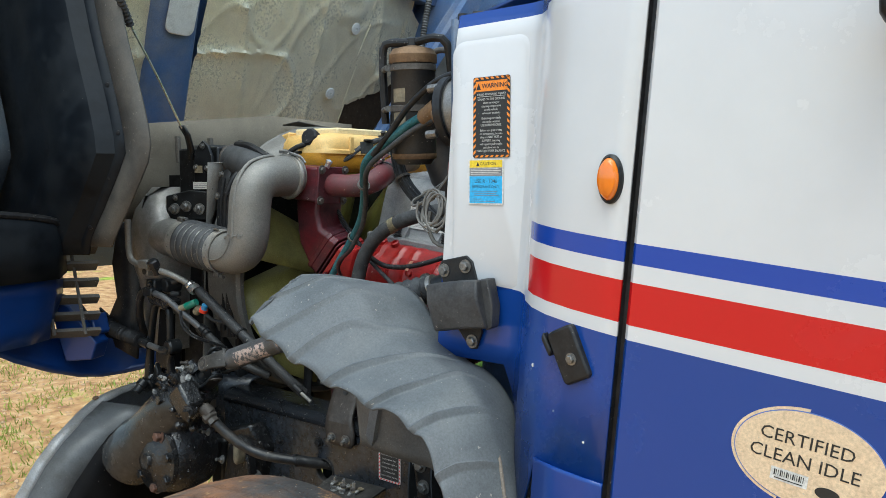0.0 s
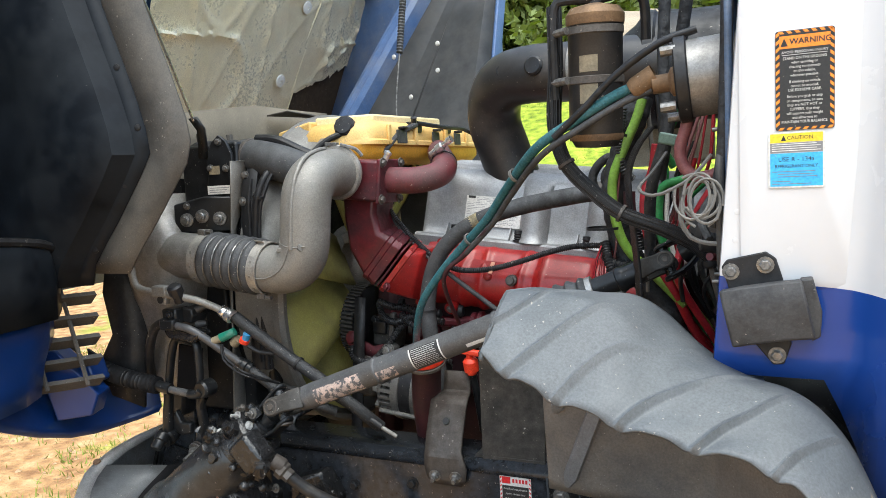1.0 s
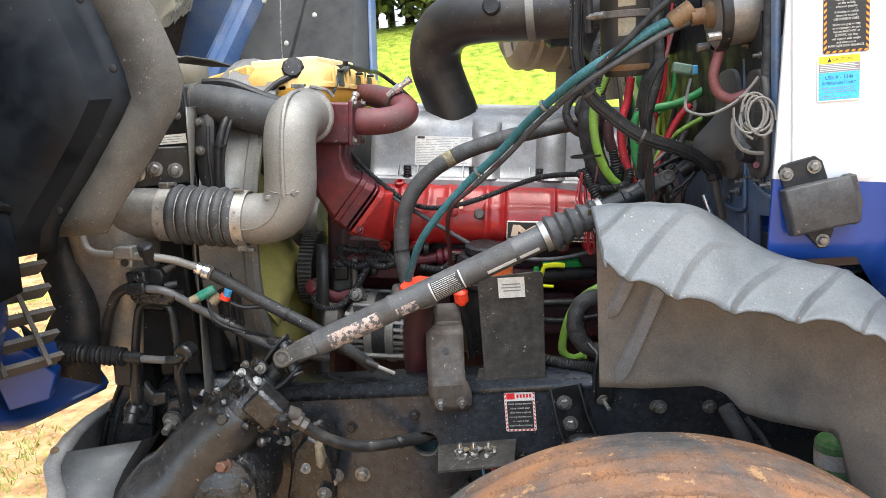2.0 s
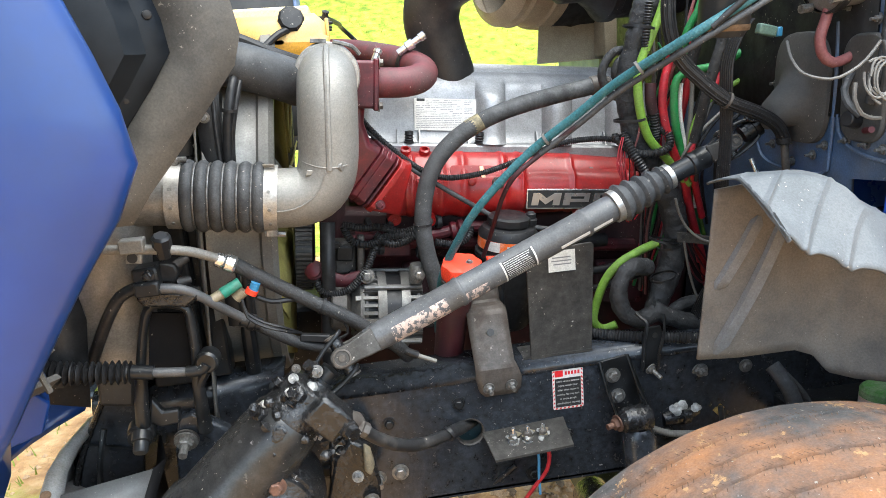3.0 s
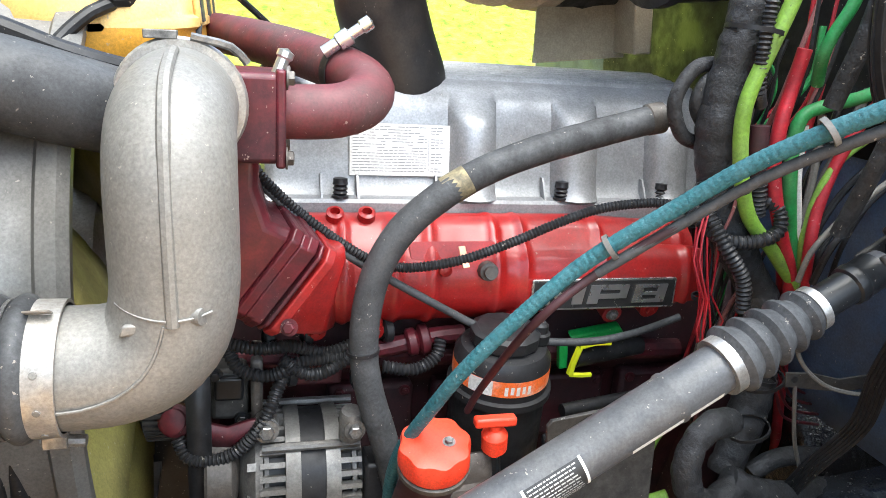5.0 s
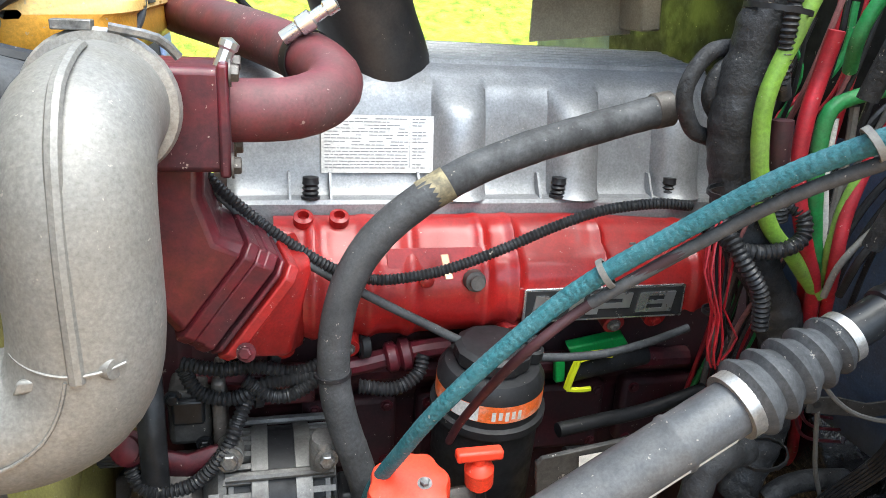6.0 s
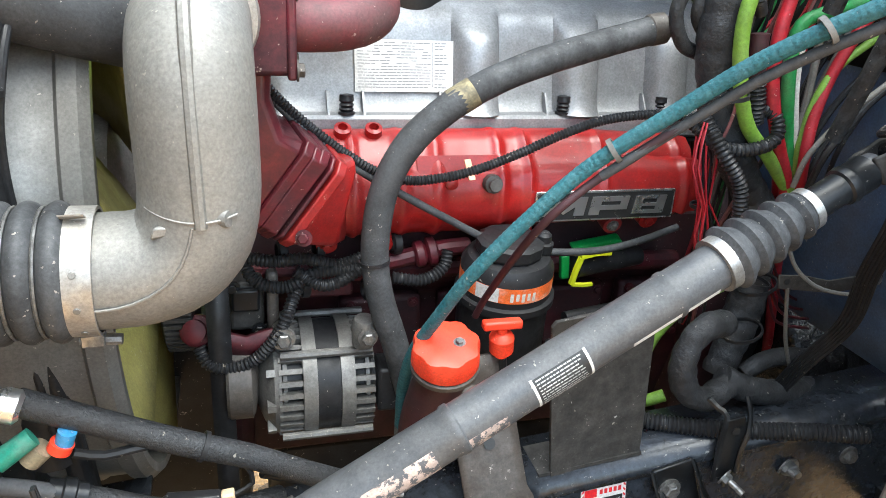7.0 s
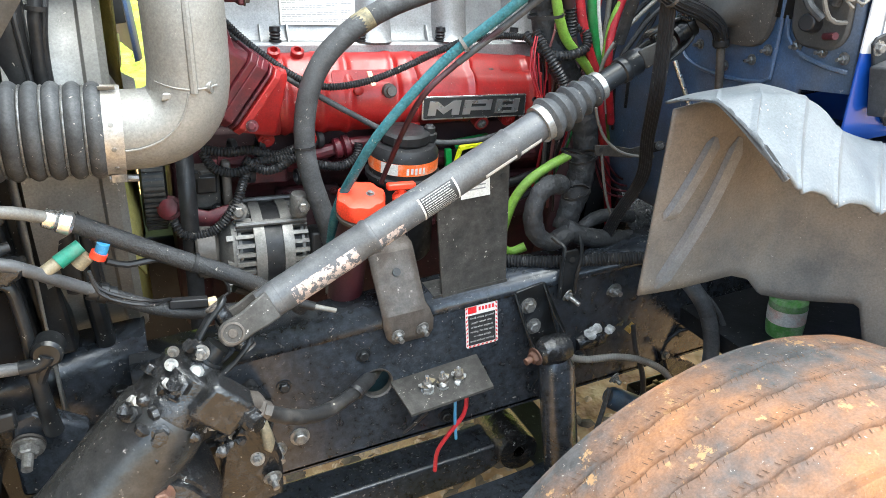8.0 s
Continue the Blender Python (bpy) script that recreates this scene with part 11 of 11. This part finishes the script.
    for k, pts in enumerate(([(0.5085, 0.1, 1.4701), (0.4705, 0.1, 1.4418), (0.4221, 0.1, 1.4144), (0.3850, 0.1, 1.3771), (0.3606, 0.1, 1.3292), (0.3949, 0.15, 1.2354)],
                             [(0.5408, 0.12, 1.5105), (0.5061, 0.12, 1.4504), (0.4592, 0.12, 1.3993), (0.4127, 0.12, 1.3384), (0.3860, 0.12, 1.2840), (0.4416, 0.2, 1.1511)],
                             [(0.4516, 0.14, 1.5145), (0.4265, 0.14, 1.4538), (0.4001, 0.14, 1.4011), (0.3781, 0.14, 1.3376), (0.4179, 0.2, 1.2184)],
                             [(0.4040, 0.13, 1.5092), (0.3884, 0.13, 1.4576), (0.3716, 0.13, 1.4141), (0.3605, 0.13, 1.3600), (0.3744, 0.15, 1.2776)],
                             [(0.4607, 0.06, 1.4302), (0.4097, 0.06, 1.3953), (0.3783, 0.06, 1.3630), (0.3516, 0.06, 1.3300), (0.3513, 0.08, 1.2793)],
                             [(0.5872, 0.1, 1.5090), (0.5296, 0.1, 1.4686), (0.4825, 0.1, 1.4276), (0.4372, 0.1, 1.3679), (0.4071, 0.1, 1.3152), (0.4344, 0.15, 1.2104)],
                             [(0.4888, 0.16, 1.5021), (0.4397, 0.16, 1.4645), (0.4074, 0.16, 1.4254), (0.3844, 0.16, 1.3711), (0.3760, 0.16, 1.3143)],
                             [(0.3502, 0.1, 1.4934), (0.3504, 0.1, 1.4550), (0.3467, 0.1, 1.4028), (0.3408, 0.1, 1.3495)])):
        hose("thin_cable", "thin cable in the wiring tangle", pts, (0.0045, 0.0035, 0.006, 0.005)[k % 4], (M_RUBBER, M_CORR, M_GREYC, M_RUBBER, M_CORR)[k % 5], "cable", seg=8)
    for k in range(12):
        x0, z0 = rnd.uniform(0.27, 0.46), rnd.uniform(1.56, 1.72)
        y = rnd.uniform(0.10, 0.20)
        hose("thin_cable", "thin cable behind the battery cables", [(x0, y, z0), (x0 * 0.6 + 0.13 + rnd.uniform(-0.03, 0.03), y, 1.52), (x0 * 0.3 + 0.21, y + 0.02, 1.44), (0.30 + rnd.uniform(-0.03, 0.05), y + 0.02, 1.34), (0.31 + rnd.uniform(-0.03, 0.05), y + 0.06, 1.18), (0.31, y + 0.12, 0.98)], rnd.choice((0.0025, 0.0035, 0.0045)), rnd.choice((M_RUBBER, M_CORR, M_PINK, M_GREYC, M_REDC, M_GREEN2)), "cable", seg=7)
    for pts in ([(0.2777, 0.02, 1.2598), (0.2844, 0.02, 1.2320), (0.3015, 0.02, 1.1976), (0.3262, 0.01, 1.1728), (0.3547, -0, 1.1623), (0.3896, -0.01, 1.1575)], [(0.3015, 0.03, 1.1657), (0.3164, 0.04, 1.1060), (0.3326, 0.05, 1.0586), (0.3619, 0.06, 0.9857), (0.3739, 0.06, 0.9179)], ):
        hose("earth_wire", "thin grey wire hanging below the shaft", pts, 0.0028, M_GREYC, "cable", seg=7)
    for k in range(4):
        hose("thin_red_wire", "thin red wire in the gap behind the bracket", [(0.33 + 0.02 * k, 0.12 + 0.02 * k, 1.17 - 0.01 * k), (0.36 + 0.02 * k, 0.13 + 0.02 * k, 1.09), (0.40 + 0.025 * k, 0.15 + 0.02 * k, 1.03), (0.47 + 0.03 * k, 0.16 + 0.02 * k, 1.00)], 0.0024, M_DKRED, "cable", seg=7)
    w = thing("fine_red_wires", (0.2139, 0.08, 1.236), "bundle of fine red wires beside the badge", "wiring", move=(0.008, 0.045, -0.012))
    for k in range(11):
        dx, dy = rnd.uniform(-0.018, 0.020), rnd.uniform(-0.012, 0.012)
        part("wire", tube([(0.196 + dx * 0.4, 0.06 + dy, 1.395), (0.192 + dx * 1.2, 0.05 + dy, 1.34), (0.200 + dx * 0.5, 0.05 + dy, 1.285), (0.206 + dx * 1.3, 0.05 + dy, 1.245), (0.206 + dx * 0.6, 0.055 + dy, 1.215)], 0.0014, seg=5, step=0.02), M_REDC if k % 4 else M_RUBBER, w)
    tie(w, (0.2137, 0.08, 1.272), (0, 0, 1), 0.012)
    # black heater hose with braided flat loom
    t = thing("heater_hose", (0.36, -0.13, 1.36), "ribbed black conduit sagging across to the firewall", "hose")
    path = curve_pts([(0.1868, -0.15, 1.797), (0.1859, -0.15, 1.699), (0.1808, -0.15, 1.611), (0.1965, -0.15, 1.549), (0.2321, -0.152, 1.508), (0.287, -0.154, 1.463), (0.350, -0.146, 1.436), (0.393, -0.134, 1.412), (0.416, -0.122, 1.387), (0.420, -0.120, 1.372)], 0.02)
    part("core", tube(path, 0.0112, seg=14), M_RUBBER, t)
    for k in range(9):
        a = math.pi * (k - 4) / 5.5
        rib = []
        for q, p in enumerate(path):
            d = (Vector(path[min(q + 1, len(path) - 1)]) - Vector(path[max(q - 1, 0)])).normalized()
            n2 = (Vector((-0.45, -0.89, 0.1)) - d * d.dot(Vector((-0.45, -0.89, 0.1)))).normalized()
            rib.append(Vector(p) + (d.cross(n2) * math.sin(a) + n2 * math.cos(a)) * 0.0112)
        part("conduit_rib", tube(rib, 0.0014, seg=5, step=0.02), M_RUBBER, t)
    part("metal_end", tube([(0.420, -0.120, 1.375), (0.424, -0.117, 1.35), (0.431, -0.112, 1.32), (0.436, -0.107, 1.297)], 0.0070, seg=12), M_STRAP, t, "dull metal pipe end")
    part("end_band", lathe((0.417, -0.121, 1.380), (0.2, 0.06, -1), [(0.0115, -0.006), (0.0130, -0.004), (0.0130, 0.004), (0.0115, 0.006)], seg=16), M_PLASTIC, t)
    tie(t, (0.287, -0.154, 1.463), (0.9, 0, -0.5), 0.0128, M_STRAP)
    tie(t, (0.199, -0.150, 1.546), (0.5, 0, -0.85), 0.0125, M_STRAP)
    fl = thing("flat_loom", (0.33, -0.05, 1.156), "flat ribbed black conduit hanging beside the joint", "cable")
    for k in range(6):
        o = (k - 2.5) * 0.0042
        part("conduit_rib", tube([(x + 0.45 * o, y - 0.9 * o, z) for x, y, z in [(0.3331, -0.1348, 1.5959), (0.3096, -0.1362, 1.5650), (0.2957, -0.1361, 1.5266), (0.2958, -0.1342, 1.4862), (0.2991, -0.1309, 1.4475), (0.3020, -0.1259, 1.4072), (0.3045, -0.1188, 1.3611), (0.3071, -0.1081, 1.3040), (0.3344, -0.0600, 1.2181), (0.3587, -0.0200, 1.1258), (0.3467, 0.0300, 1.0358), (0.3387, 0.0700, 0.9558)]], 0.0026, seg=8), M_RUBBER, fl)
    tie(fl, (0.298, -0.132, 1.455), (-0.1, 0, -1), 0.0135, M_STRAP)
    hose("thin_red_wire", "thin red wire taped along the lime cable", [(0.2824, 0.0860, 1.6533), (0.2666, 0.0860, 1.6005), (0.2424, 0.0870, 1.5360), (0.2321, 0.0870, 1.4606), (0.2303, 0.0870, 1.3961), (0.2215, 0.1000, 1.3415), (0.2339, 0.1200, 1.2968)], 0.0022, M_PINK, "cable", seg=7)
    hose("vertical_loom", "black wiring loom along the cowl edge", [(0.4583, -0.32, 1.792), (0.4541, -0.32, 1.655), (0.4491, -0.32, 1.547), (0.4407, -0.32, 1.498), (0.4364, -0.31, 1.454)], 0.008, M_TAPE, "cable")
    hose("vertical_loom", "black wiring loom behind the separator", [(0.3454, -0.03, 1.835), (0.3389, -0.03, 1.708), (0.3422, -0.04, 1.591), (0.3163, -0.04, 1.493), (0.3055, 0, 1.374)], 0.010, M_TAPE, "cable")
    hose("vertical_loom", "black wiring loom above the engine", [(0.3804, 0, 1.844), (0.3596, 0.02, 1.726), (0.3386, 0.03, 1.609), (0.3179, 0.05, 1.51)], 0.011, M_TAPE, "cable")
    hose("thin_hose", "thin black hose from separator to drum", [(0.4142, -0.26, 1.718), (0.3648, -0.265, 1.704), (0.3054, -0.262, 1.668), (0.2558, -0.255, 1.625), (0.2064, -0.246, 1.586)], 0.0055, M_RUBBER)
    hose("separator_pipe", "thin bent pipe on top of the separator", [(0.2105, -0.085, 1.711), (0.2074, -0.085, 1.765), (0.2195, -0.085, 1.789), (0.246, -0.085, 1.795), (0.2655, -0.085, 1.789)], 0.006, M_STRAP)
    hose("faded_red_hose", "faded red hose looping at the firewall", [(0.4058, -0.25, 1.649), (0.3993, -0.25, 1.595), (0.389, -0.25, 1.559), (0.3946, -0.25, 1.531), (0.4142, -0.25, 1.517), (0.44, -0.25, 1.523), (0.4638, -0.25, 1.534)], 0.0085, M_PINK)
    # coiled grey wire by the cowl
    w = thing("coiled_wire", (0.461, -0.24, 1.437), "untidy coil of grey wire near the firewall", "wiring")
    for k in range(6):
        cx, cy, cz = 0.423 + rnd.uniform(-0.010, 0.010), -0.348 + rnd.uniform(-0.006, 0.006), 1.487 + rnd.uniform(-0.012, 0.012)
        r1, r2 = rnd.uniform(0.014, 0.024), rnd.uniform(0.018, 0.030)
        part("loop", tube([(cx - r1 * math.cos(a), cy + 0.25 * r1 * math.sin(a), cz + r2 * math.sin(a)) for a in [2 * math.pi * q / 10 + k for q in range(10)]], 0.0020, seg=6), M_GREYC, w)
    part("tail", tube([(0.3641, -0.2, 1.555), (0.3483, -0.24, 1.527), (0.3375, -0.29, 1.506), (0.3606, -0.32, 1.497), (0.3873, -0.325, 1.505), (0.4142, -0.325, 1.522), (0.4362, -0.325, 1.548)], 0.0025, seg=6), M_GREYC, w)
    part("tail", tube([(0.399, -0.325, 1.489), (0.3967, -0.328, 1.465), (0.4093, -0.33, 1.441), (0.432, -0.33, 1.433), (0.4498, -0.33, 1.433)], 0.0034, seg=6), M_GREYC, w)
    cn = thing("blue_grey_connector", (0.4049, -0.1, 1.547), "blue and green plastic plug in the wiring", "connector")
    part("plug", box((0.362, -0.143, 1.575), (0.034, 0.016, 0.018), Matrix.Rotation(radians(15), 4, "Y")), M_PLUG, cn, bevel=0.003)
    part("insert", box((0.383, -0.144, 1.571), (0.010, 0.015, 0.016)), M_BLUEP, cn, bevel=0.002)
    # conduit lying on the rail
    hose("rail_conduit", "black corrugated conduit lying along the frame rail", [(0.0715, 0.1024, 0.9710), (0.1085, 0.0718, 0.9710), (0.1612, 0.0366, 0.9710), (0.2154, 0.0083, 0.9710), (0.2719, -0.0136, 0.9710), (0.3276, -0.0353, 0.9710), (0.3886, -0.0620, 0.9710)], 0.0115, M_CORR, "cable", ribbed=0.0058, seg=14)
    # air conditioning lines
    t = thing("refrigerant_line", (-0.6834, -0.125, 1.265), "bent silver refrigerant pipe with a capped port", "pipe")
    part("pipe", tube([(-0.8284, -0.12, 1.433), (-0.8295, -0.12, 1.386), (-0.8266, -0.1201, 1.34), (-0.8131, -0.1206, 1.318), (-0.7716, -0.122, 1.309), (-0.7024, -0.1243, 1.302), (-0.6569, -0.1073, 1.29), (-0.6258, -0.0867, 1.272), (-0.5904, -0.0654, 1.248)], 0.0085, seg=12), M_PIPEALU, t)
    part("union", lathe((-0.6074, -0.0749, 1.258), (0.85, 0, -0.42), [(0.0085, -0.012), (0.013, -0.010), (0.014, 0.0), (0.012, 0.004), (0.016, 0.008), (0.016, 0.022), (0.011, 0.026)], seg=14), M_BADGE, t, "bright union")
    part("hose", tube([(-0.5904, -0.0654, 1.248), (-0.5534, -0.0567, 1.219), (-0.5034, -0.0473, 1.181), (-0.452, -0.038, 1.144), (-0.4049, -0.0266, 1.11), (-0.3566, -0.0152, 1.069), (-0.3125, 0.0069, 1.024), (-0.2911, 0.036, 0.987)], 0.0135, seg=14), M_BRAID, t, "braided black hose")
    part("service_port", lathe((-0.6882, -0.1296, 1.307), (0.1, -0.5, 1), [(0, -0.02), (0.012, -0.02), (0.012, 0.0), (0.016, 0.002), (0.016, 0.02), (0.011, 0.024), (0, 0.024)], seg=8), M_PLASTIC, t, "black capped service port")
    part("clamp_block", box((-0.7360, -0.125, 1.3128), (0.040, 0.026, 0.024)), M_PIPEALU, t, "cast clamp block", bevel=0.003)
    part("clamp_tab", slab([(-0.7501, -0.13, 1.3056), (-0.7213, -0.13, 1.3020), (-0.7259, -0.13, 1.2806), (-0.7518, -0.13, 1.2840)], (0, 0.016, 0)), M_PIPEALU, t, bevel=0.003)
    part("clamp_hole", lathe((-0.7384, -0.1305, 1.2929), (0, -1, 0), [(0.0085, 0), (0.0085, 0.001), (0, 0.001)], seg=16), M_INK, t, smooth=0)
    tie(t, (-0.4468, -0.0367, 1.141), (0.85, 0, -0.5), 0.014)
    t = thing("refrigerant_line", (-0.5959, -0.066, 1.09), "black refrigerant hose with a green and blue plug", "hose")
    part("hose", tube([(-0.8609, -0.06, 1.0913), (-0.8316, -0.09, 1.1397), (-0.8004, -0.11, 1.1907), (-0.7719, -0.12, 1.2271), (-0.7438, -0.122, 1.2393)], 0.0105, seg=14), M_RUBBER, t, "dusty black hose")
    part("hose", tube([(-0.7517, -0.122, 1.2395), (-0.7126, -0.122, 1.2349), (-0.6740, -0.118, 1.2272), (-0.6493, -0.108, 1.2099), (-0.6255, -0.092, 1.1844), (-0.6005, -0.075, 1.1585), (-0.5778, -0.062, 1.1359)], 0.0088, seg=14), M_PAINTCHIP, t, "dark painted pipe")
    part("hose", tube([(-0.5778, -0.062, 1.1359), (-0.5494, -0.052, 1.1131), (-0.5065, -0.044, 1.0821), (-0.4607, -0.038, 1.0615), (-0.4222, -0.03, 1.0496), (-0.3818, -0, 1.0275)], 0.0112, seg=14), M_BRAID, t, "braided black hose")
    part("saddle_clamp", box((-0.7251, -0.122, 1.2367), (0.042, 0.026, 0.026)), M_BLACK, t, bevel=0.005)
    part("union", lathe((-0.5753, -0.061, 1.1351), (0.85, 0.1, -0.45), [(0.0095, -0.020), (0.0135, -0.018), (0.0135, -0.006), (0.0155, -0.004), (0.0155, 0.006), (0.0125, 0.008), (0.0125, 0.018)], seg=12), M_BLACK, t, "dark hex union")
    part("green_cap", cyl((-0.614, -0.0868, 1.202), (-0.5829, -0.0758, 1.216), 0.0105, 0.0095), M_TEALP, t, "teal plug cap")
    part("pale_switch", cyl((-0.6323, -0.0956, 1.195), (-0.612, -0.085, 1.203), 0.0090), M_STAINP, t)
    part("pale_switch", cyl((-0.5947, -0.069, 1.186), (-0.5796, -0.0692, 1.198), 0.011), M_STAINP, t)
    part("blue_plug", cyl((-0.5644, -0.0664, 1.193), (-0.5562, -0.0679, 1.21), 0.0085), M_BLUEP, t, "blue plug")
    part("red_ring", cyl((-0.5685, -0.0665, 1.19), (-0.5634, -0.0668, 1.198), 0.0112), M_CAP, t)
    for dy, dz in ((0, 0), (-0.004, -0.006)):
        part("wire", tube([(-0.575, -0.128 + dy, 1.20), (-0.57, -0.13 + dy, 1.175 + dz), (-0.545, -0.13 + dy, 1.155 + dz), (-0.51, -0.13, 1.14 + dz), (-0.4905, -0.0505, 1.098)], 0.0025, seg=6), M_RUBBER, t)
    part("wire", tube([(-0.5593, -0.0625, 1.181), (-0.5349, -0.0559, 1.167), (-0.4939, -0.0485, 1.164), (-0.4519, -0.038, 1.153)], 0.005, seg=8), M_RUBBER, t)
    part("inline_plug", box((-0.4666, -0.0462, 1.084), (0.055, 0.014, 0.014), Matrix.Rotation(radians(10), 4, "Y")), M_PLASTIC, t, bevel=0.002)
    part("inline_plug_end", box((-0.4329, -0.0389, 1.072), (0.014, 0.013, 0.014)), M_CREAM, t, bevel=0.002)
    part("wire", tube([(-0.4276, -0.0377, 1.072), (-0.406, -0.0326, 1.079), (-0.4108, -0.0327, 1.106), (-0.4315, -0.0359, 1.132)], 0.003, seg=6), M_RUBBER, t)
    hose("lower_hose", "black hose with a pale tip near the rail", [(-0.3955, -0.01, 1.074), (-0.3547, 0, 1.047), (-0.3036, 0.01, 1.014), (-0.2729, 0.01, 0.9977)], 0.0082, M_RUBBER)
    hose("pale_rod", "pale steel rod end by the rail", [(-0.278, 0.01, 0.9999), (-0.2371, 0.01, 0.9802)], 0.0045, M_PIPEALU, "rod")
    # small engine looms under the manifold
    for k, pts in enumerate(([(-0.3934, 0.24, 1.227), (-0.3781, 0.23, 1.195), (-0.3411, 0.225, 1.183), (-0.2984, 0.225, 1.197), (-0.2559, 0.23, 1.193), (-0.2134, 0.23, 1.187)],
                             [(-0.3933, 0.24, 1.23), (-0.3511, 0.23, 1.221), (-0.3087, 0.23, 1.218), (-0.2664, 0.235, 1.2), (-0.2238, 0.24, 1.206)],
                             [(-0.3249, 0.225, 1.205), (-0.2986, 0.22, 1.183), (-0.272, 0.22, 1.18), (-0.2346, 0.23, 1.192)],
                             [(-0.1923, 0.23, 1.17), (-0.1498, 0.225, 1.162), (-0.1178, 0.23, 1.174), (-0.1071, 0.24, 1.195)])):
        hose("engine_loom", "black ribbed loom under the red manifold", pts, 0.0085, M_CORR, "cable", ribbed=0.0055)
    hose("fuel_line", "black fuel line beside the filter", [(0.0634, 0.21, 1.068), (0.1274, 0.22, 1.064), (0.202, 0.23, 1.06), (0.2979, 0.24, 1.07)], 0.010, M_RUBBER)
    hose("fuel_line", "black fuel line below the connector", [(0.0741, 0.21, 1.03), (0.1381, 0.22, 1.018), (0.2235, 0.23, 1.022), (0.3088, 0.24, 1.037)], 0.008, M_RUBBER)
    hose("wiper_rod", "thin steel rod leaning at the firewall", [(0.4271, 0, 1.3292), (0.4371, -0.01, 1.2940), (0.4497, -0.02, 1.2547), (0.4603, -0.03, 1.2170)], 0.0046, M_BADGE, "rod")
    b = thing("earth_strap_bracket", (0.3569, 0.01, 1.135), "drilled steel strip carrying a thin earth wire", "bracket")
    part("strip", slab([(0.2863, 0.03, 1.1858), (0.3263, 0.03, 1.1783), (0.3581, 0.02, 1.1701), (0.4085, 0, 1.1819), (0.4233, 0, 1.1761), (0.4228, 0, 1.1629), (0.3599, 0.02, 1.1507), (0.3280, 0.03, 1.1571), (0.2877, 0.03, 1.1648)], (0, 0.003, 0)), M_PLATE, b, bevel=0.001)
    for x_, z_ in ((0.2989, 0.03, 1.1746)[::2], (0.3170, 0.03, 1.1701)[::2]):
        part("hole", lathe((x_, 0.0295, z_), (0, -1, 0), [(0.0045, 0), (0.0045, 0.0008), (0, 0.0008)], seg=12), M_INK, b, smooth=0)
    part("screw", bolt((0.4062, -0.004, 1.1753), (-0.2, -1, 0), 0.006), M_BOLT, b)


M_TANTAPE = mat("tan_print_tape", (0.17, 0.145, 0.09), 0.6, 0, 0.3, 120, 0.1, (0.35, 0.29, 0.16), 0.4, 60)
M_COPPER = mat("copper_clip", (0.60, 0.30, 0.20), 0.4, 0.6, 0.1, 50, 0.1)
M_PLUG = mat("grey_green_plug", (0.12, 0.20, 0.17), 0.45, 0, 0.2, 50, 0.1)
build_hoses()
